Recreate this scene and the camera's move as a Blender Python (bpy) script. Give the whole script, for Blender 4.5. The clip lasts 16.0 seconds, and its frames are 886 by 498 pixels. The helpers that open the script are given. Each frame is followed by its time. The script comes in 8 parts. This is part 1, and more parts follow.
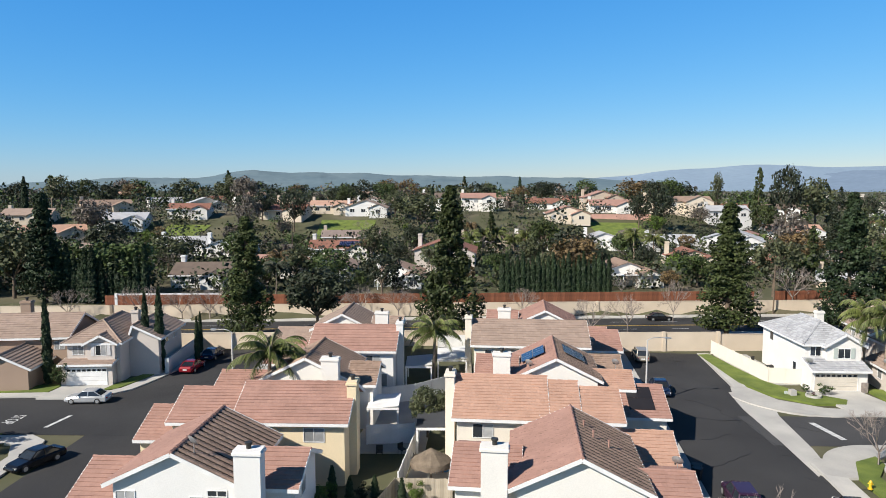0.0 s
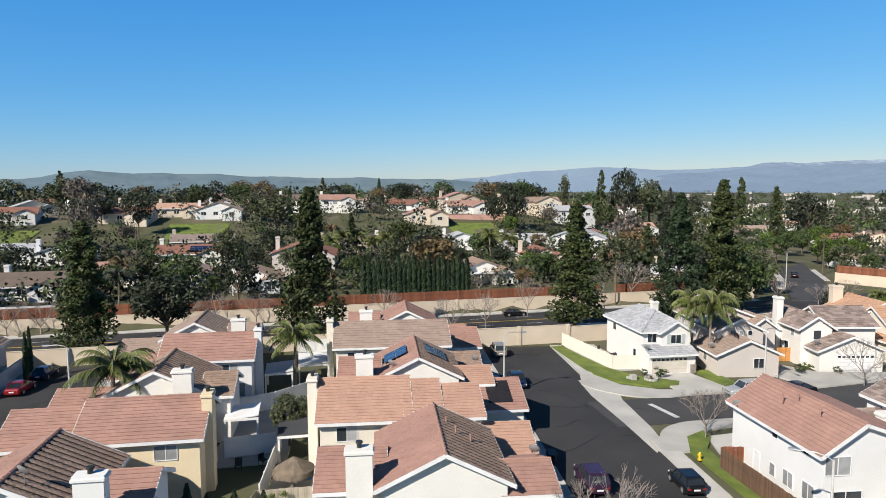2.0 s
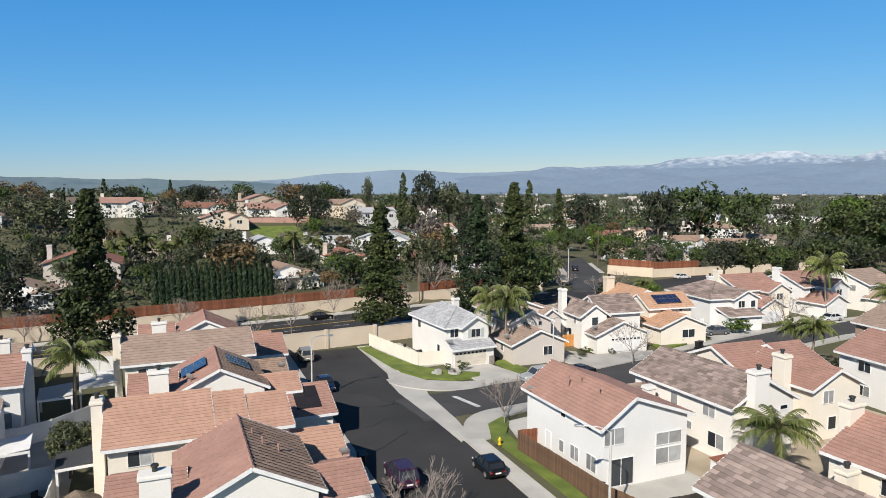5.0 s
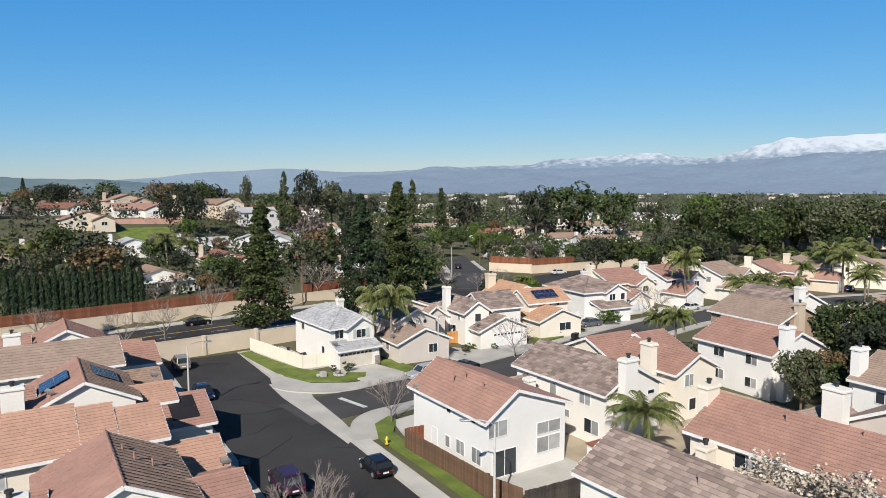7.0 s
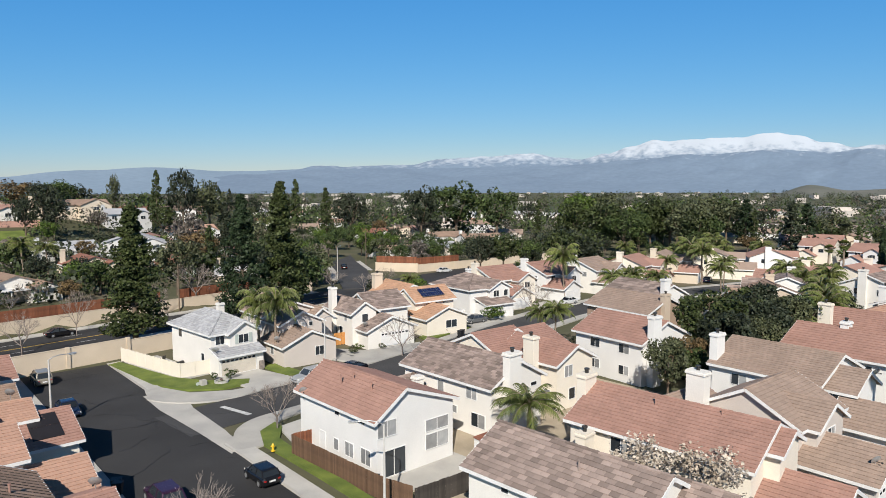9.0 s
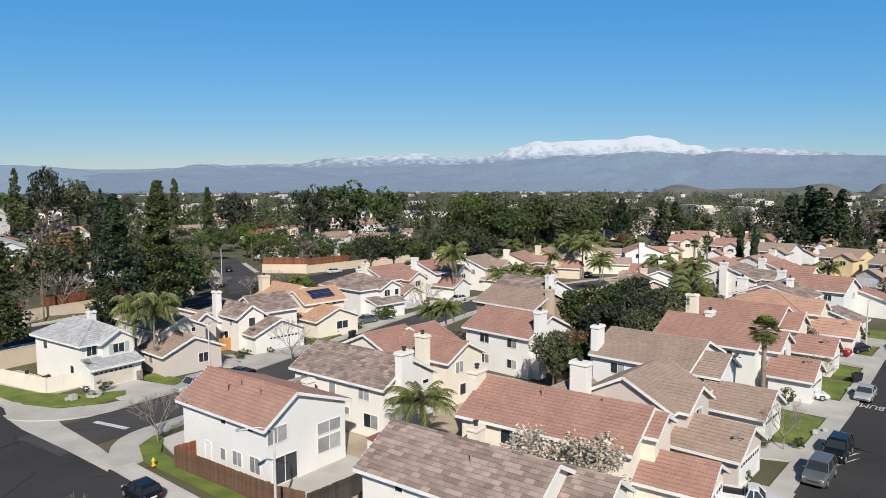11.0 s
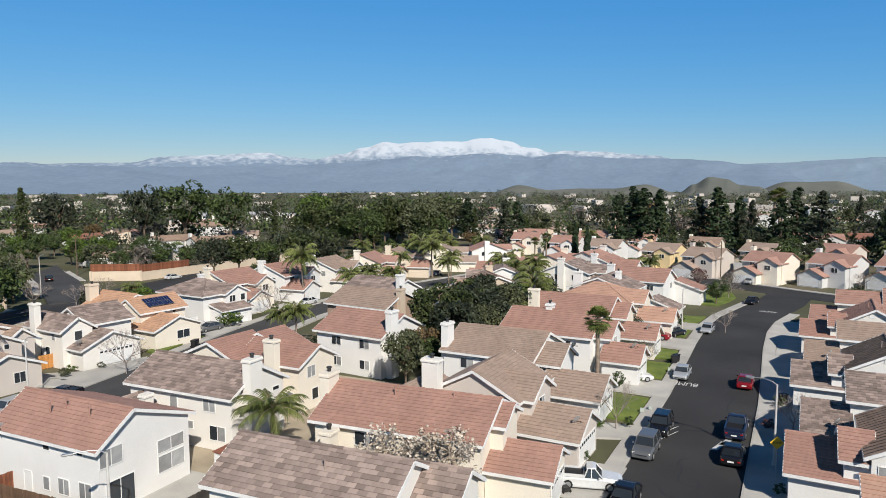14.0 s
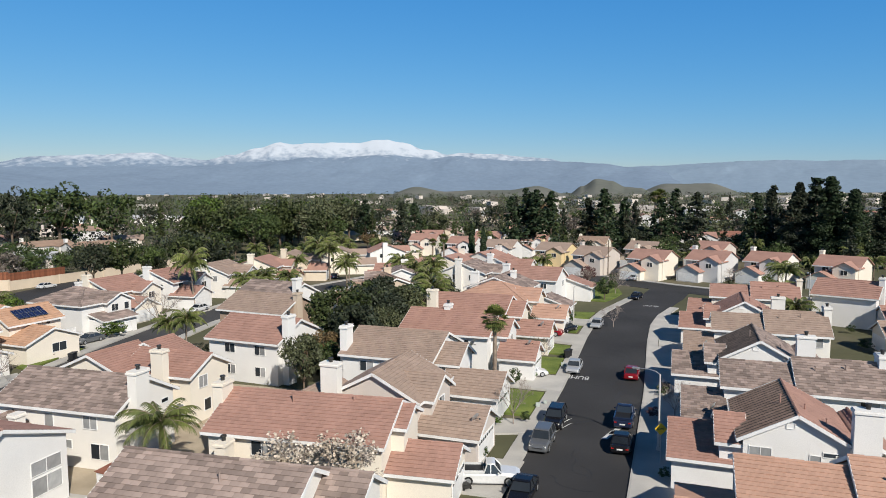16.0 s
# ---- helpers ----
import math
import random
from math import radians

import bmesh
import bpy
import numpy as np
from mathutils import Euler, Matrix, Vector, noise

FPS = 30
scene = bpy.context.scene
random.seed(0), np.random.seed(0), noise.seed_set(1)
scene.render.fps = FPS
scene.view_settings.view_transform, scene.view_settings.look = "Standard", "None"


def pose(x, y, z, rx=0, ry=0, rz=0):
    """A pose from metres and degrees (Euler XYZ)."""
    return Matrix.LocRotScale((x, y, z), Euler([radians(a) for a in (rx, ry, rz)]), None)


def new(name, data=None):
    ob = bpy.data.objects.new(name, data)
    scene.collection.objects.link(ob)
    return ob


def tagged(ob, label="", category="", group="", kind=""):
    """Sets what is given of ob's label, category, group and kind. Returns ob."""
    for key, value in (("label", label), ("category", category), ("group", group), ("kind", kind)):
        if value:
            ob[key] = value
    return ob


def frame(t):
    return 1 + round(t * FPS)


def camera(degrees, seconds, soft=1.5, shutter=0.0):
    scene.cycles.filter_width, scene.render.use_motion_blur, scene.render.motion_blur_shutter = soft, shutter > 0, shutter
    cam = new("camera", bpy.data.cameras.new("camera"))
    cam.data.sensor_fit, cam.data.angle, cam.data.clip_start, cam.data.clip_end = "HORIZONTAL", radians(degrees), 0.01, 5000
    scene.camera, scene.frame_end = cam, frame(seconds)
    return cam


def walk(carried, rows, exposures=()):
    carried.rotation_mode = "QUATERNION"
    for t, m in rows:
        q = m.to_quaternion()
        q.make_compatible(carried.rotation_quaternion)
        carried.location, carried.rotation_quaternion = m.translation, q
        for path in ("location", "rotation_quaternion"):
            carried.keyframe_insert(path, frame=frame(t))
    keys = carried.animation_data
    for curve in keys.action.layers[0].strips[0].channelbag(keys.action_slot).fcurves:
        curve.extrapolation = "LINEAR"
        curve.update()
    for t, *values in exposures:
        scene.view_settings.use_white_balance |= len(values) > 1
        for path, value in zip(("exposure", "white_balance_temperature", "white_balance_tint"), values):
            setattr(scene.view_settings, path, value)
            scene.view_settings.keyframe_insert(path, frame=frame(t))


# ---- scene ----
# ---------------- camera ----------------
cam = camera(67.06, 16.0, soft=0.9)
EYE = 24.0
ROWS = [
    (0.0, 0.072, -5.316, -0.013),
    (0.5, 3.328, -5.285, 0.021),
    (1.0, 6.211, -5.263, -0.034),
    (1.5, 9.120, -5.233, 0.046),
    (2.0, 12.043, -5.201, 0.072),
    (2.5, 14.955, -5.184, 0.146),
    (3.0, 17.884, -5.137, 0.189),
    (3.5, 20.795, -5.123, 0.154),
    (4.0, 23.570, -5.083, 0.130),
    (6.5, 36.093, -5.094, 0.051),
    (7.0, 38.639, -5.115, 0.069),
    (7.5, 41.146, -5.127, 0.060),
    (8.0, 43.662, -5.126, 0.105),
    (8.5, 45.943, -5.149, 0.125),
    (9.0, 48.426, -5.168, 0.145),
    (9.5, 50.896, -5.191, 0.151),
    (10.0, 53.327, -5.207, 0.167),
    (12.5, 64.238, -5.242, 0.159),
    (13.0, 66.408, -5.232, 0.174),
    (13.5, 68.564, -5.240, 0.159),
    (14.0, 70.686, -5.235, 0.186),
    (14.5, 72.789, -5.223, 0.221),
    (15.0, 74.913, -5.206, 0.263),
    (15.5, 77.126, -5.157, 0.252),
    (16.0, 79.438, -5.123, 0.227),
]
walk(cam, [(t, pose(0, 0, EYE, 90 + p, r, -yw)) for t, yw, p, r in ROWS],
     exposures=[(0, 0.55), (2, 0.45), (4, 0.38), (7, 0.33), (10, 0.27), (13, 0.23), (16, 0.22)])

# ---------------- light ----------------
SUN_EL, SUN_AZ = radians(37), radians(233)      # azimuth clockwise from north (+y)
wd = bpy.data.worlds.new("sky")
scene.world = wd
wd.use_nodes = True
wn = wd.node_tree
sky = wn.nodes.new("ShaderNodeTexSky")
sky.sky_type, sky.sun_disc = "NISHITA", False
sky.sun_elevation, sky.sun_rotation = SUN_EL, SUN_AZ
sky.altitude, sky.air_density, sky.dust_density, sky.ozone_density = 700, 1.0, 0.25, 4.0
tint = wn.nodes.new("ShaderNodeMix")
tint.data_type, tint.blend_type = "RGBA", "MULTIPLY"
tint.inputs[0].default_value = 1.0
tint.inputs[7].default_value = (0.79, 0.97, 1.12, 1)
split = wn.nodes.new("ShaderNodeSeparateColor")       # clear winter air: azure overhead, a greyer band of haze low down
deep = wn.nodes.new("ShaderNodeCombineColor")
for i, (gain, power, most) in enumerate(((0.535, 1.34, 6.0), (1.62, 0.687, 8.5), (3.95, 0.4, 10.0))):
    pw, ga, mn = (wn.nodes.new("ShaderNodeMath") for _ in range(3))
    pw.operation, ga.operation, mn.operation = "POWER", "MULTIPLY", "MINIMUM"
    pw.inputs[1].default_value, ga.inputs[1].default_value, mn.inputs[1].default_value = power, gain, most
    wn.links.new(split.outputs[i], pw.inputs[0])
    wn.links.new(pw.outputs[0], ga.inputs[0])
    wn.links.new(ga.outputs[0], mn.inputs[0])
    if i == 0:
        red = mn
    if i == 2:      # the low haze takes some blue away
        hz = wn.nodes.new("ShaderNodeMath")
        hz.operation = "MULTIPLY_ADD"
        wn.links.new(red.outputs[0], hz.inputs[0])
        hz.inputs[1].default_value = -0.4
        wn.links.new(mn.outputs[0], hz.inputs[2])
        mn = hz
    wn.links.new(mn.outputs[0], deep.inputs[i])
wn.links.new(sky.outputs[0], tint.inputs[6])
wn.links.new(tint.outputs[2], split.inputs[0])
wn.links.new(deep.outputs[0], wn.nodes["Background"].inputs[0])
dirn, rise_ = wn.nodes.new("ShaderNodeTexCoord"), wn.nodes.new("ShaderNodeSeparateXYZ")
zen = wn.nodes.new("ShaderNodeMapRange")              # darker towards the zenith
zen.interpolation_type = "SMOOTHSTEP"
for i, v in enumerate((0.264, 0.75, 0.074, 0.017)):
    zen.inputs[i + 1].default_value = v
wn.links.new(dirn.outputs["Generated"], rise_.inputs[0])
wn.links.new(rise_.outputs[2], zen.inputs[0])
wn.links.new(zen.outputs[0], wn.nodes["Background"].inputs[1])
sun = new("sun", bpy.data.lights.new("sun", "SUN"))
sun.data.energy, sun.data.angle, sun.data.color = 5.0, radians(0.53), (1.0, 0.945, 0.86)
sd = Vector((math.sin(SUN_AZ) * math.cos(SUN_EL), math.cos(SUN_AZ) * math.cos(SUN_EL), math.sin(SUN_EL)))
sun.rotation_euler = sd.to_track_quat("Z", "Y").to_euler()
sun.location = (0, -20, 80)


# ---------------- materials ----------------
def mat(name, c1, c2=None, rough=0.85, scale=0.6, fine=9.0, metal=0.0, bump=0.15, vary=0.0, island=0.0, spec=0.3, stretch=None, c3=None):
    m = bpy.data.materials.new(name)
    m.use_nodes = True
    n, l = m.node_tree.nodes, m.node_tree.links
    b = n["Principled BSDF"]
    b.inputs["Roughness"].default_value, b.inputs["Metallic"].default_value = rough, metal
    b.inputs["Specular IOR Level"].default_value = spec
    c2 = c2 or tuple(v * 0.82 for v in c1)
    co = n.new("ShaderNodeTexCoord")
    src = co.outputs["Object"]
    if stretch:
        mp = n.new("ShaderNodeMapping")
        mp.inputs["Scale"].default_value = stretch
        l.new(src, mp.inputs["Vector"])
        src = mp.outputs["Vector"]
    n1, n2 = n.new("ShaderNodeTexNoise"), n.new("ShaderNodeTexNoise")
    n1.inputs["Scale"].default_value, n2.inputs["Scale"].default_value = scale, fine
    n1.inputs["Detail"].default_value, n2.inputs["Detail"].default_value = 4, 3
    l.new(src, n1.inputs["Vector"]); l.new(src, n2.inputs["Vector"])
    r1 = n.new("ShaderNodeValToRGB")
    r1.color_ramp.elements[0].position, r1.color_ramp.elements[1].position = 0.32, 0.68
    r1.color_ramp.elements[0].color, r1.color_ramp.elements[1].color = (*c2, 1), (*c1, 1)
    if c3:
        e = r1.color_ramp.elements.new(0.5)
        e.color = (*c3, 1)
    l.new(n1.outputs[0], r1.inputs[0])
    hs = n.new("ShaderNodeHueSaturation")
    mr = n.new("ShaderNodeMapRange")
    mr.inputs["To Min"].default_value, mr.inputs["To Max"].default_value = 0.87, 1.13
    l.new(n2.outputs[0], mr.inputs["Value"])
    val = mr.outputs[0]
    for amount, node, sock in ((vary, "ShaderNodeObjectInfo", "Random"), (island, "ShaderNodeNewGeometry", "Random Per Island")):
        if amount:
            oi, m2, mm = n.new(node), n.new("ShaderNodeMapRange"), n.new("ShaderNodeMath")
            m2.inputs["To Min"].default_value, m2.inputs["To Max"].default_value = 1 - amount, 1 + amount
            l.new(oi.outputs[sock], m2.inputs["Value"])
            mm.operation = "MULTIPLY"
            l.new(val, mm.inputs[0]); l.new(m2.outputs[0], mm.inputs[1])
            val = mm.outputs[0]
    l.new(val, hs.inputs["Value"]); l.new(r1.outputs[0], hs.inputs["Color"])
    l.new(hs.outputs[0], b.inputs["Base Color"])
    if bump:
        bp = n.new("ShaderNodeBump")
        bp.inputs["Strength"].default_value, bp.inputs["Distance"].default_value = bump, 0.05
        l.new(n2.outputs[0], bp.inputs["Height"]); l.new(bp.outputs[0], b.inputs["Normal"])
    return m


def leafmat(name, c1, c2, island=0.45):
    c1, c2 = tuple(v * 0.86 for v in c1), tuple(v * 0.86 for v in c2)
    m = mat(name, c1, c2, rough=0.6, scale=0.35, fine=2.5, bump=0, island=island, vary=0.15, spec=0.25)
    return m


STUCCO = {k: mat("stucco_" + k, c, tuple(v * 0.93 for v in c), 0.9, 0.35, 14, bump=0.2, spec=0.2) for k, c in dict(
    white=(0.70, 0.685, 0.66), cream=(0.72, 0.655, 0.555), butter=(0.70, 0.58, 0.39), ivory=(0.71, 0.68, 0.63), tan=(0.50, 0.41, 0.32), taupe=(0.55, 0.49, 0.44),
    grey=(0.56, 0.55, 0.54), sand=(0.62, 0.53, 0.42), yellow=(0.68, 0.53, 0.30), brown=(0.33, 0.24, 0.18), sage=(0.42, 0.46, 0.42)).items()}
TILE = {k: mat("roof_tile_" + k, c, tuple(v * d for v in c), 0.85, 0.5, 6, bump=0.2, island=i, spec=0.2) for k, (c, d, i) in dict(
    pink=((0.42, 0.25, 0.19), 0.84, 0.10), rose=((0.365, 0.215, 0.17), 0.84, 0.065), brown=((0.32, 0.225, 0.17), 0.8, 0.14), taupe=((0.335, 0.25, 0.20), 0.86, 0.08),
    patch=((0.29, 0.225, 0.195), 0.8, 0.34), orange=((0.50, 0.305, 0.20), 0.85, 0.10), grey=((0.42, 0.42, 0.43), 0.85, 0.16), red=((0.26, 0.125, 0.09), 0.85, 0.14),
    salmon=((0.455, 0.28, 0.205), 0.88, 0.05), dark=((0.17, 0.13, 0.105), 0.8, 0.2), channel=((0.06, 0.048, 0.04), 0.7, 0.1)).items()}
PAINT = mat("white_paint", (0.76, 0.75, 0.73), rough=0.6, bump=0.03)
BEIGEPAINT = mat("beige_paint", (0.62, 0.56, 0.47), rough=0.6, bump=0.03)
ASPHALT = mat("asphalt", (0.045, 0.044, 0.044), (0.026, 0.0255, 0.026), 0.9, 0.09, 18, bump=0.3, spec=0.3)
ASPHALT2 = mat("asphalt_old", (0.066, 0.065, 0.065), (0.045, 0.044, 0.045), 0.9, 0.12, 18, bump=0.3)
TAR = mat("crack_sealant", (0.018, 0.018, 0.02), rough=0.6)
LINEW = mat("road_paint_white", (0.62, 0.62, 0.6), (0.4, 0.4, 0.39), 0.8, 2.0, 25)
LINEY = mat("road_paint_yellow", (0.55, 0.36, 0.06), (0.38, 0.26, 0.07), 0.8, 2.0, 25)
CONC = mat("concrete", (0.46, 0.44, 0.40), (0.36, 0.345, 0.32), 0.9, 0.3, 12, bump=0.2, vary=0.07)
YARD = mat("yard_soil", (0.20, 0.165, 0.115), (0.10, 0.095, 0.06), 0.95, 0.25, 8, bump=0.4, c3=(0.15, 0.135, 0.085))
GRASS = mat("lawn", (0.16, 0.20, 0.04), (0.09, 0.125, 0.026), 0.9, 0.5, 30, bump=0.5)
BLOCK = mat("block_wall", (0.60, 0.50, 0.385), (0.53, 0.44, 0.335), 0.9, 0.3, 10, bump=0.2)
WOOD_RED = mat("redwood_board", (0.20, 0.075, 0.038), (0.12, 0.045, 0.025), 0.8, 1.2, 20, vary=0.25, island=0.25)
WOOD_DK = mat("dark_board", (0.13, 0.075, 0.045), (0.085, 0.05, 0.032), 0.8, 1.2, 20, island=0.25, vary=0.2)
WOOD_OR = mat("cedar_board", (0.50, 0.24, 0.075), (0.38, 0.17, 0.05), 0.7, 1.2, 20, island=0.15, vary=0.15)
WOOD_PALE = mat("weathered_board", (0.42, 0.36, 0.28), (0.3, 0.26, 0.2), 0.85, 1.2, 20, island=0.2, vary=0.2)
VINYL = mat("white_vinyl", (0.78, 0.77, 0.75), rough=0.45, bump=0.02)
METAL = mat("galvanised_metal", (0.5, 0.5, 0.5), rough=0.45, metal=0.7, bump=0.05)
DKMETAL = mat("dark_metal", (0.05, 0.048, 0.045), rough=0.5, metal=0.4)
POLEC = mat("concrete_pole", (0.52, 0.50, 0.47), rough=0.8)
GLASS = mat("window_glass", (0.035, 0.042, 0.05), (0.02, 0.024, 0.028), 0.06, 0.3, 3, bump=0.0, spec=0.6, vary=0.4)
BLIND = mat("window_with_blind", (0.34, 0.34, 0.33), (0.22, 0.225, 0.23), 0.12, 0.8, 4, bump=0.0, spec=0.6, vary=0.3)
BARK = mat("bark", (0.17, 0.125, 0.09), (0.09, 0.07, 0.05), 0.95, 1.5, 12, bump=0.5)
TWIG = mat("bare_twig", (0.33, 0.28, 0.245), (0.22, 0.18, 0.155), 0.95, 1.5, 12, bump=0.2)
PALMBARK = mat("palm_bark", (0.28, 0.22, 0.165), (0.17, 0.13, 0.1), 0.95, 3, 14, bump=0.5)
L_PINE = leafmat("pine_needles", (0.066, 0.082, 0.024), (0.030, 0.044, 0.014))
L_CYP = leafmat("cypress_leaves", (0.038, 0.060, 0.024), (0.020, 0.035, 0.015))
L_BROAD = leafmat("broad_leaves", (0.075, 0.105, 0.030), (0.036, 0.056, 0.018))
L_OLIVE = leafmat("olive_leaves", (0.115, 0.125, 0.060), (0.060, 0.070, 0.034))
L_BRIGHT = leafmat("bright_leaves", (0.105, 0.155, 0.026), (0.055, 0.090, 0.016))
L_BROWN = leafmat("autumn_leaves", (0.185, 0.125, 0.055), (0.105, 0.072, 0.036))
L_DARK = leafmat("dark_leaves", (0.042, 0.052, 0.028), (0.022, 0.028, 0.016))
L_GREY = leafmat("winter_thicket", (0.165, 0.14, 0.115), (0.095, 0.08, 0.066))
L_PALM = leafmat("palm_fronds", (0.145, 0.165, 0.043), (0.06, 0.08, 0.022))
L_BLOSSOM = leafmat("white_blossom", (0.72, 0.64, 0.55), (0.36, 0.29, 0.21))
L_PURPLE = leafmat("reddish_leaves", (0.13, 0.055, 0.05), (0.075, 0.035, 0.035))
THATCH = mat("straw_thatch", (0.21, 0.165, 0.12), (0.12, 0.095, 0.07), 0.95, 2, 22, bump=0.6)
SOLAR = mat("solar_cell", (0.016, 0.028, 0.085), (0.012, 0.018, 0.05), 0.12, 3, 12, bump=0.0, spec=0.6)
POOLSOLAR = mat("black_pool_heater", (0.022, 0.02, 0.022), rough=0.5, bump=0.05)
RUBBER = mat("tyre_rubber", (0.02, 0.02, 0.02), rough=0.8)
LAMPGL = mat("lamp_lens", (0.7, 0.68, 0.62), rough=0.2, bump=0)
REDGL = mat("tail_light", (0.35, 0.015, 0.012), rough=0.2, bump=0)
YELLOW = mat("yellow_enamel", (0.75, 0.48, 0.03), rough=0.45, bump=0.02)
BLACKP = mat("black_plastic", (0.02, 0.02, 0.022), rough=0.5)
BLUETARP = mat("blue_plastic", (0.02, 0.16, 0.45), rough=0.5)
CARP = {k: mat("car_paint_" + k, c, tuple(v * 0.95 for v in c), 0.22, 0.5, 5, metal=0.25, bump=0.0, spec=0.6) for k, c in dict(
    silver=(0.42, 0.43, 0.44), black=(0.012, 0.012, 0.014), red=(0.24, 0.012, 0.02), white=(0.72, 0.72, 0.71), blue=(0.035, 0.06, 0.12), grey=(0.13, 0.135, 0.14), tan=(0.3, 0.27, 0.22), plum=(0.05, 0.02, 0.045), navy=(0.02, 0.03, 0.065), bus=(0.65, 0.36, 0.02)).items()}


# ---------------- building kit ----------------
def link(name, bm, material, parent=None, m=None, smooth=False):
    me = bpy.data.meshes.new(name)
    bm.to_mesh(me)
    bm.free()
    return linkme(name, me, material, parent, m, smooth)


def linkme(name, me, material, parent=None, m=None, smooth=False):
    me.materials.append(material)
    if smooth:
        me.polygons.foreach_set("use_smooth", [True] * len(me.polygons))
    ob = new(name, me)
    if parent:
        ob.parent = parent
    if m is not None:
        ob.matrix_basis = m
    return ob


def part(name, bm, material, parent, label=""):
    return tagged(link(name, bm, material, parent), label)


def pyd(name, verts, faces, material, parent=None, smooth=False):
    me = bpy.data.meshes.new(name)
    me.from_pydata([tuple(v) for v in verts], [], faces)
    return linkme(name, me, material, parent, None, smooth)


def box(bm, x0, x1, y0, y1, z0, z1, bevel=0.0):
    r = bmesh.ops.create_cube(bm, size=1, matrix=Matrix.LocRotScale(((x0 + x1) / 2, (y0 + y1) / 2, (z0 + z1) / 2), None, (x1 - x0, y1 - y0, z1 - z0)))
    if bevel:
        es = list({e for v in r["verts"] for e in v.link_edges})
        bmesh.ops.bevel(bm, geom=es, offset=bevel, segments=2, affect="EDGES")
    return bm


def beam(bm, p, q, w, h, up=(0, 0, 1)):
    p, q = Vector(p), Vector(q)
    d = q - p
    x = d.normalized()
    y = Vector(up).cross(x).normalized()
    z = x.cross(y)
    m = Matrix(((x.x, y.x, z.x, 0), (x.y, y.y, z.y, 0), (x.z, y.z, z.z, 0), (0, 0, 0, 1)))
    m.translation = (p + q) / 2
    bmesh.ops.create_cube(bm, size=1, matrix=m @ Matrix.Diagonal((d.length, w, h, 1)))
    return bm


def tube(bm, p, q, r0, r1=None, seg=8):
    p, q = Vector(p), Vector(q)
    d = q - p
    m = Matrix.Translation((p + q) / 2) @ d.to_track_quat("Z", "Y").to_matrix().to_4x4()
    bmesh.ops.create_cone(bm, cap_ends=True, segments=seg, radius1=r0, radius2=r0 if r1 is None else r1, depth=d.length, matrix=m)
    return bm


def prism(bm, pts, z0, z1):
    lo = [bm.verts.new((x, y, z0)) for x, y in pts]
    hi = [bm.verts.new((x, y, z1)) for x, y in pts]
    k = len(pts)
    bm.faces.new(hi)
    bm.faces.new(lo[::-1])
    for i in range(k):
        bm.faces.new((lo[i], lo[(i + 1) % k], hi[(i + 1) % k], hi[i]))
    bmesh.ops.recalc_face_normals(bm, faces=bm.faces)
    return bm


def empty(name, m, label, cat, group="", kind=""):
    o = new(name)
    o.empty_display_size = 0.3
    o.matrix_basis = m
    return tagged(o, label, cat, group, kind)


def smooth01(a, b, v):
    t = min(1, max(0, (v - a) / (b - a)))
    return t * t * (3 - 2 * t)


def art(x):
    """y of the avenue's near kerb."""
    return 107.0 + 0.045 * x


def ground_z(x, y):
    """Flat estate, a raised terrace past the avenue's wall, a grassy rise to the north, then a plain."""
    v = y - art(x)
    az = math.degrees(math.atan2(x, max(y, 1)))
    d = math.hypot(x, y)
    w = smooth01(45, 18, az) if y > 0 else 0
    east = smooth01(75, 105, x)
    z = 2.2 * smooth01(15.6, 17.2, v) * (1 - east) + 0.15 * smooth01(15, 60, v) * east
    z += w * (3.0 * smooth01(35, 90, v) + 9.5 * smooth01(85, 150, v)) * (1 - 0.9 * smooth01(350, 900, d))
    return z


# ---------------- ground ----------------
def build_ground():
    verts, faces = [], []
    rings = [0, 6, 12] + [14 + 3.2 * i for i in range(115)] + [390, 430, 480, 540, 620, 720, 850, 1000, 1250, 1600, 2100, 2800, 3600, 4700]
    na = 240
    for r in rings:
        for k in range(na):
            a = 2 * math.pi * k / na
            x, y = r * math.sin(a), r * math.cos(a)
            verts.append((x, y, ground_z(x, y) - 0.06))
    for i in range(len(rings) - 1):
        for k in range(na):
            k2 = (k + 1) % na
            faces.append((i * na + k, i * na + k2, (i + 1) * na + k2, (i + 1) * na + k))
    g = pyd("ground", verts, faces, GROUNDM)
    tagged(g, "dry soil and patchy winter grass between the houses", "ground", kind="structure")


GROUNDM = mat("ground_soil", (0.135, 0.115, 0.075), (0.075, 0.074, 0.038), 0.95, 0.05, 0.8, bump=0.3, c3=(0.085, 0.085, 0.045))
build_ground()


def slab(name, pts, z0, z1, material, label, cat, kind="structure"):
    bm = bmesh.new()
    prism(bm, pts, z0, z1)
    return tagged(link(name, bm, material), label, cat, kind=kind)


def offset_line(pts, d):
    out = []
    for i, p in enumerate(pts):
        a, b = Vector(pts[max(0, i - 1)]), Vector(pts[min(len(pts) - 1, i + 1)])
        t = (b - a).normalized()
        out.append((p[0] - t.y * d, p[1] + t.x * d))
    return out


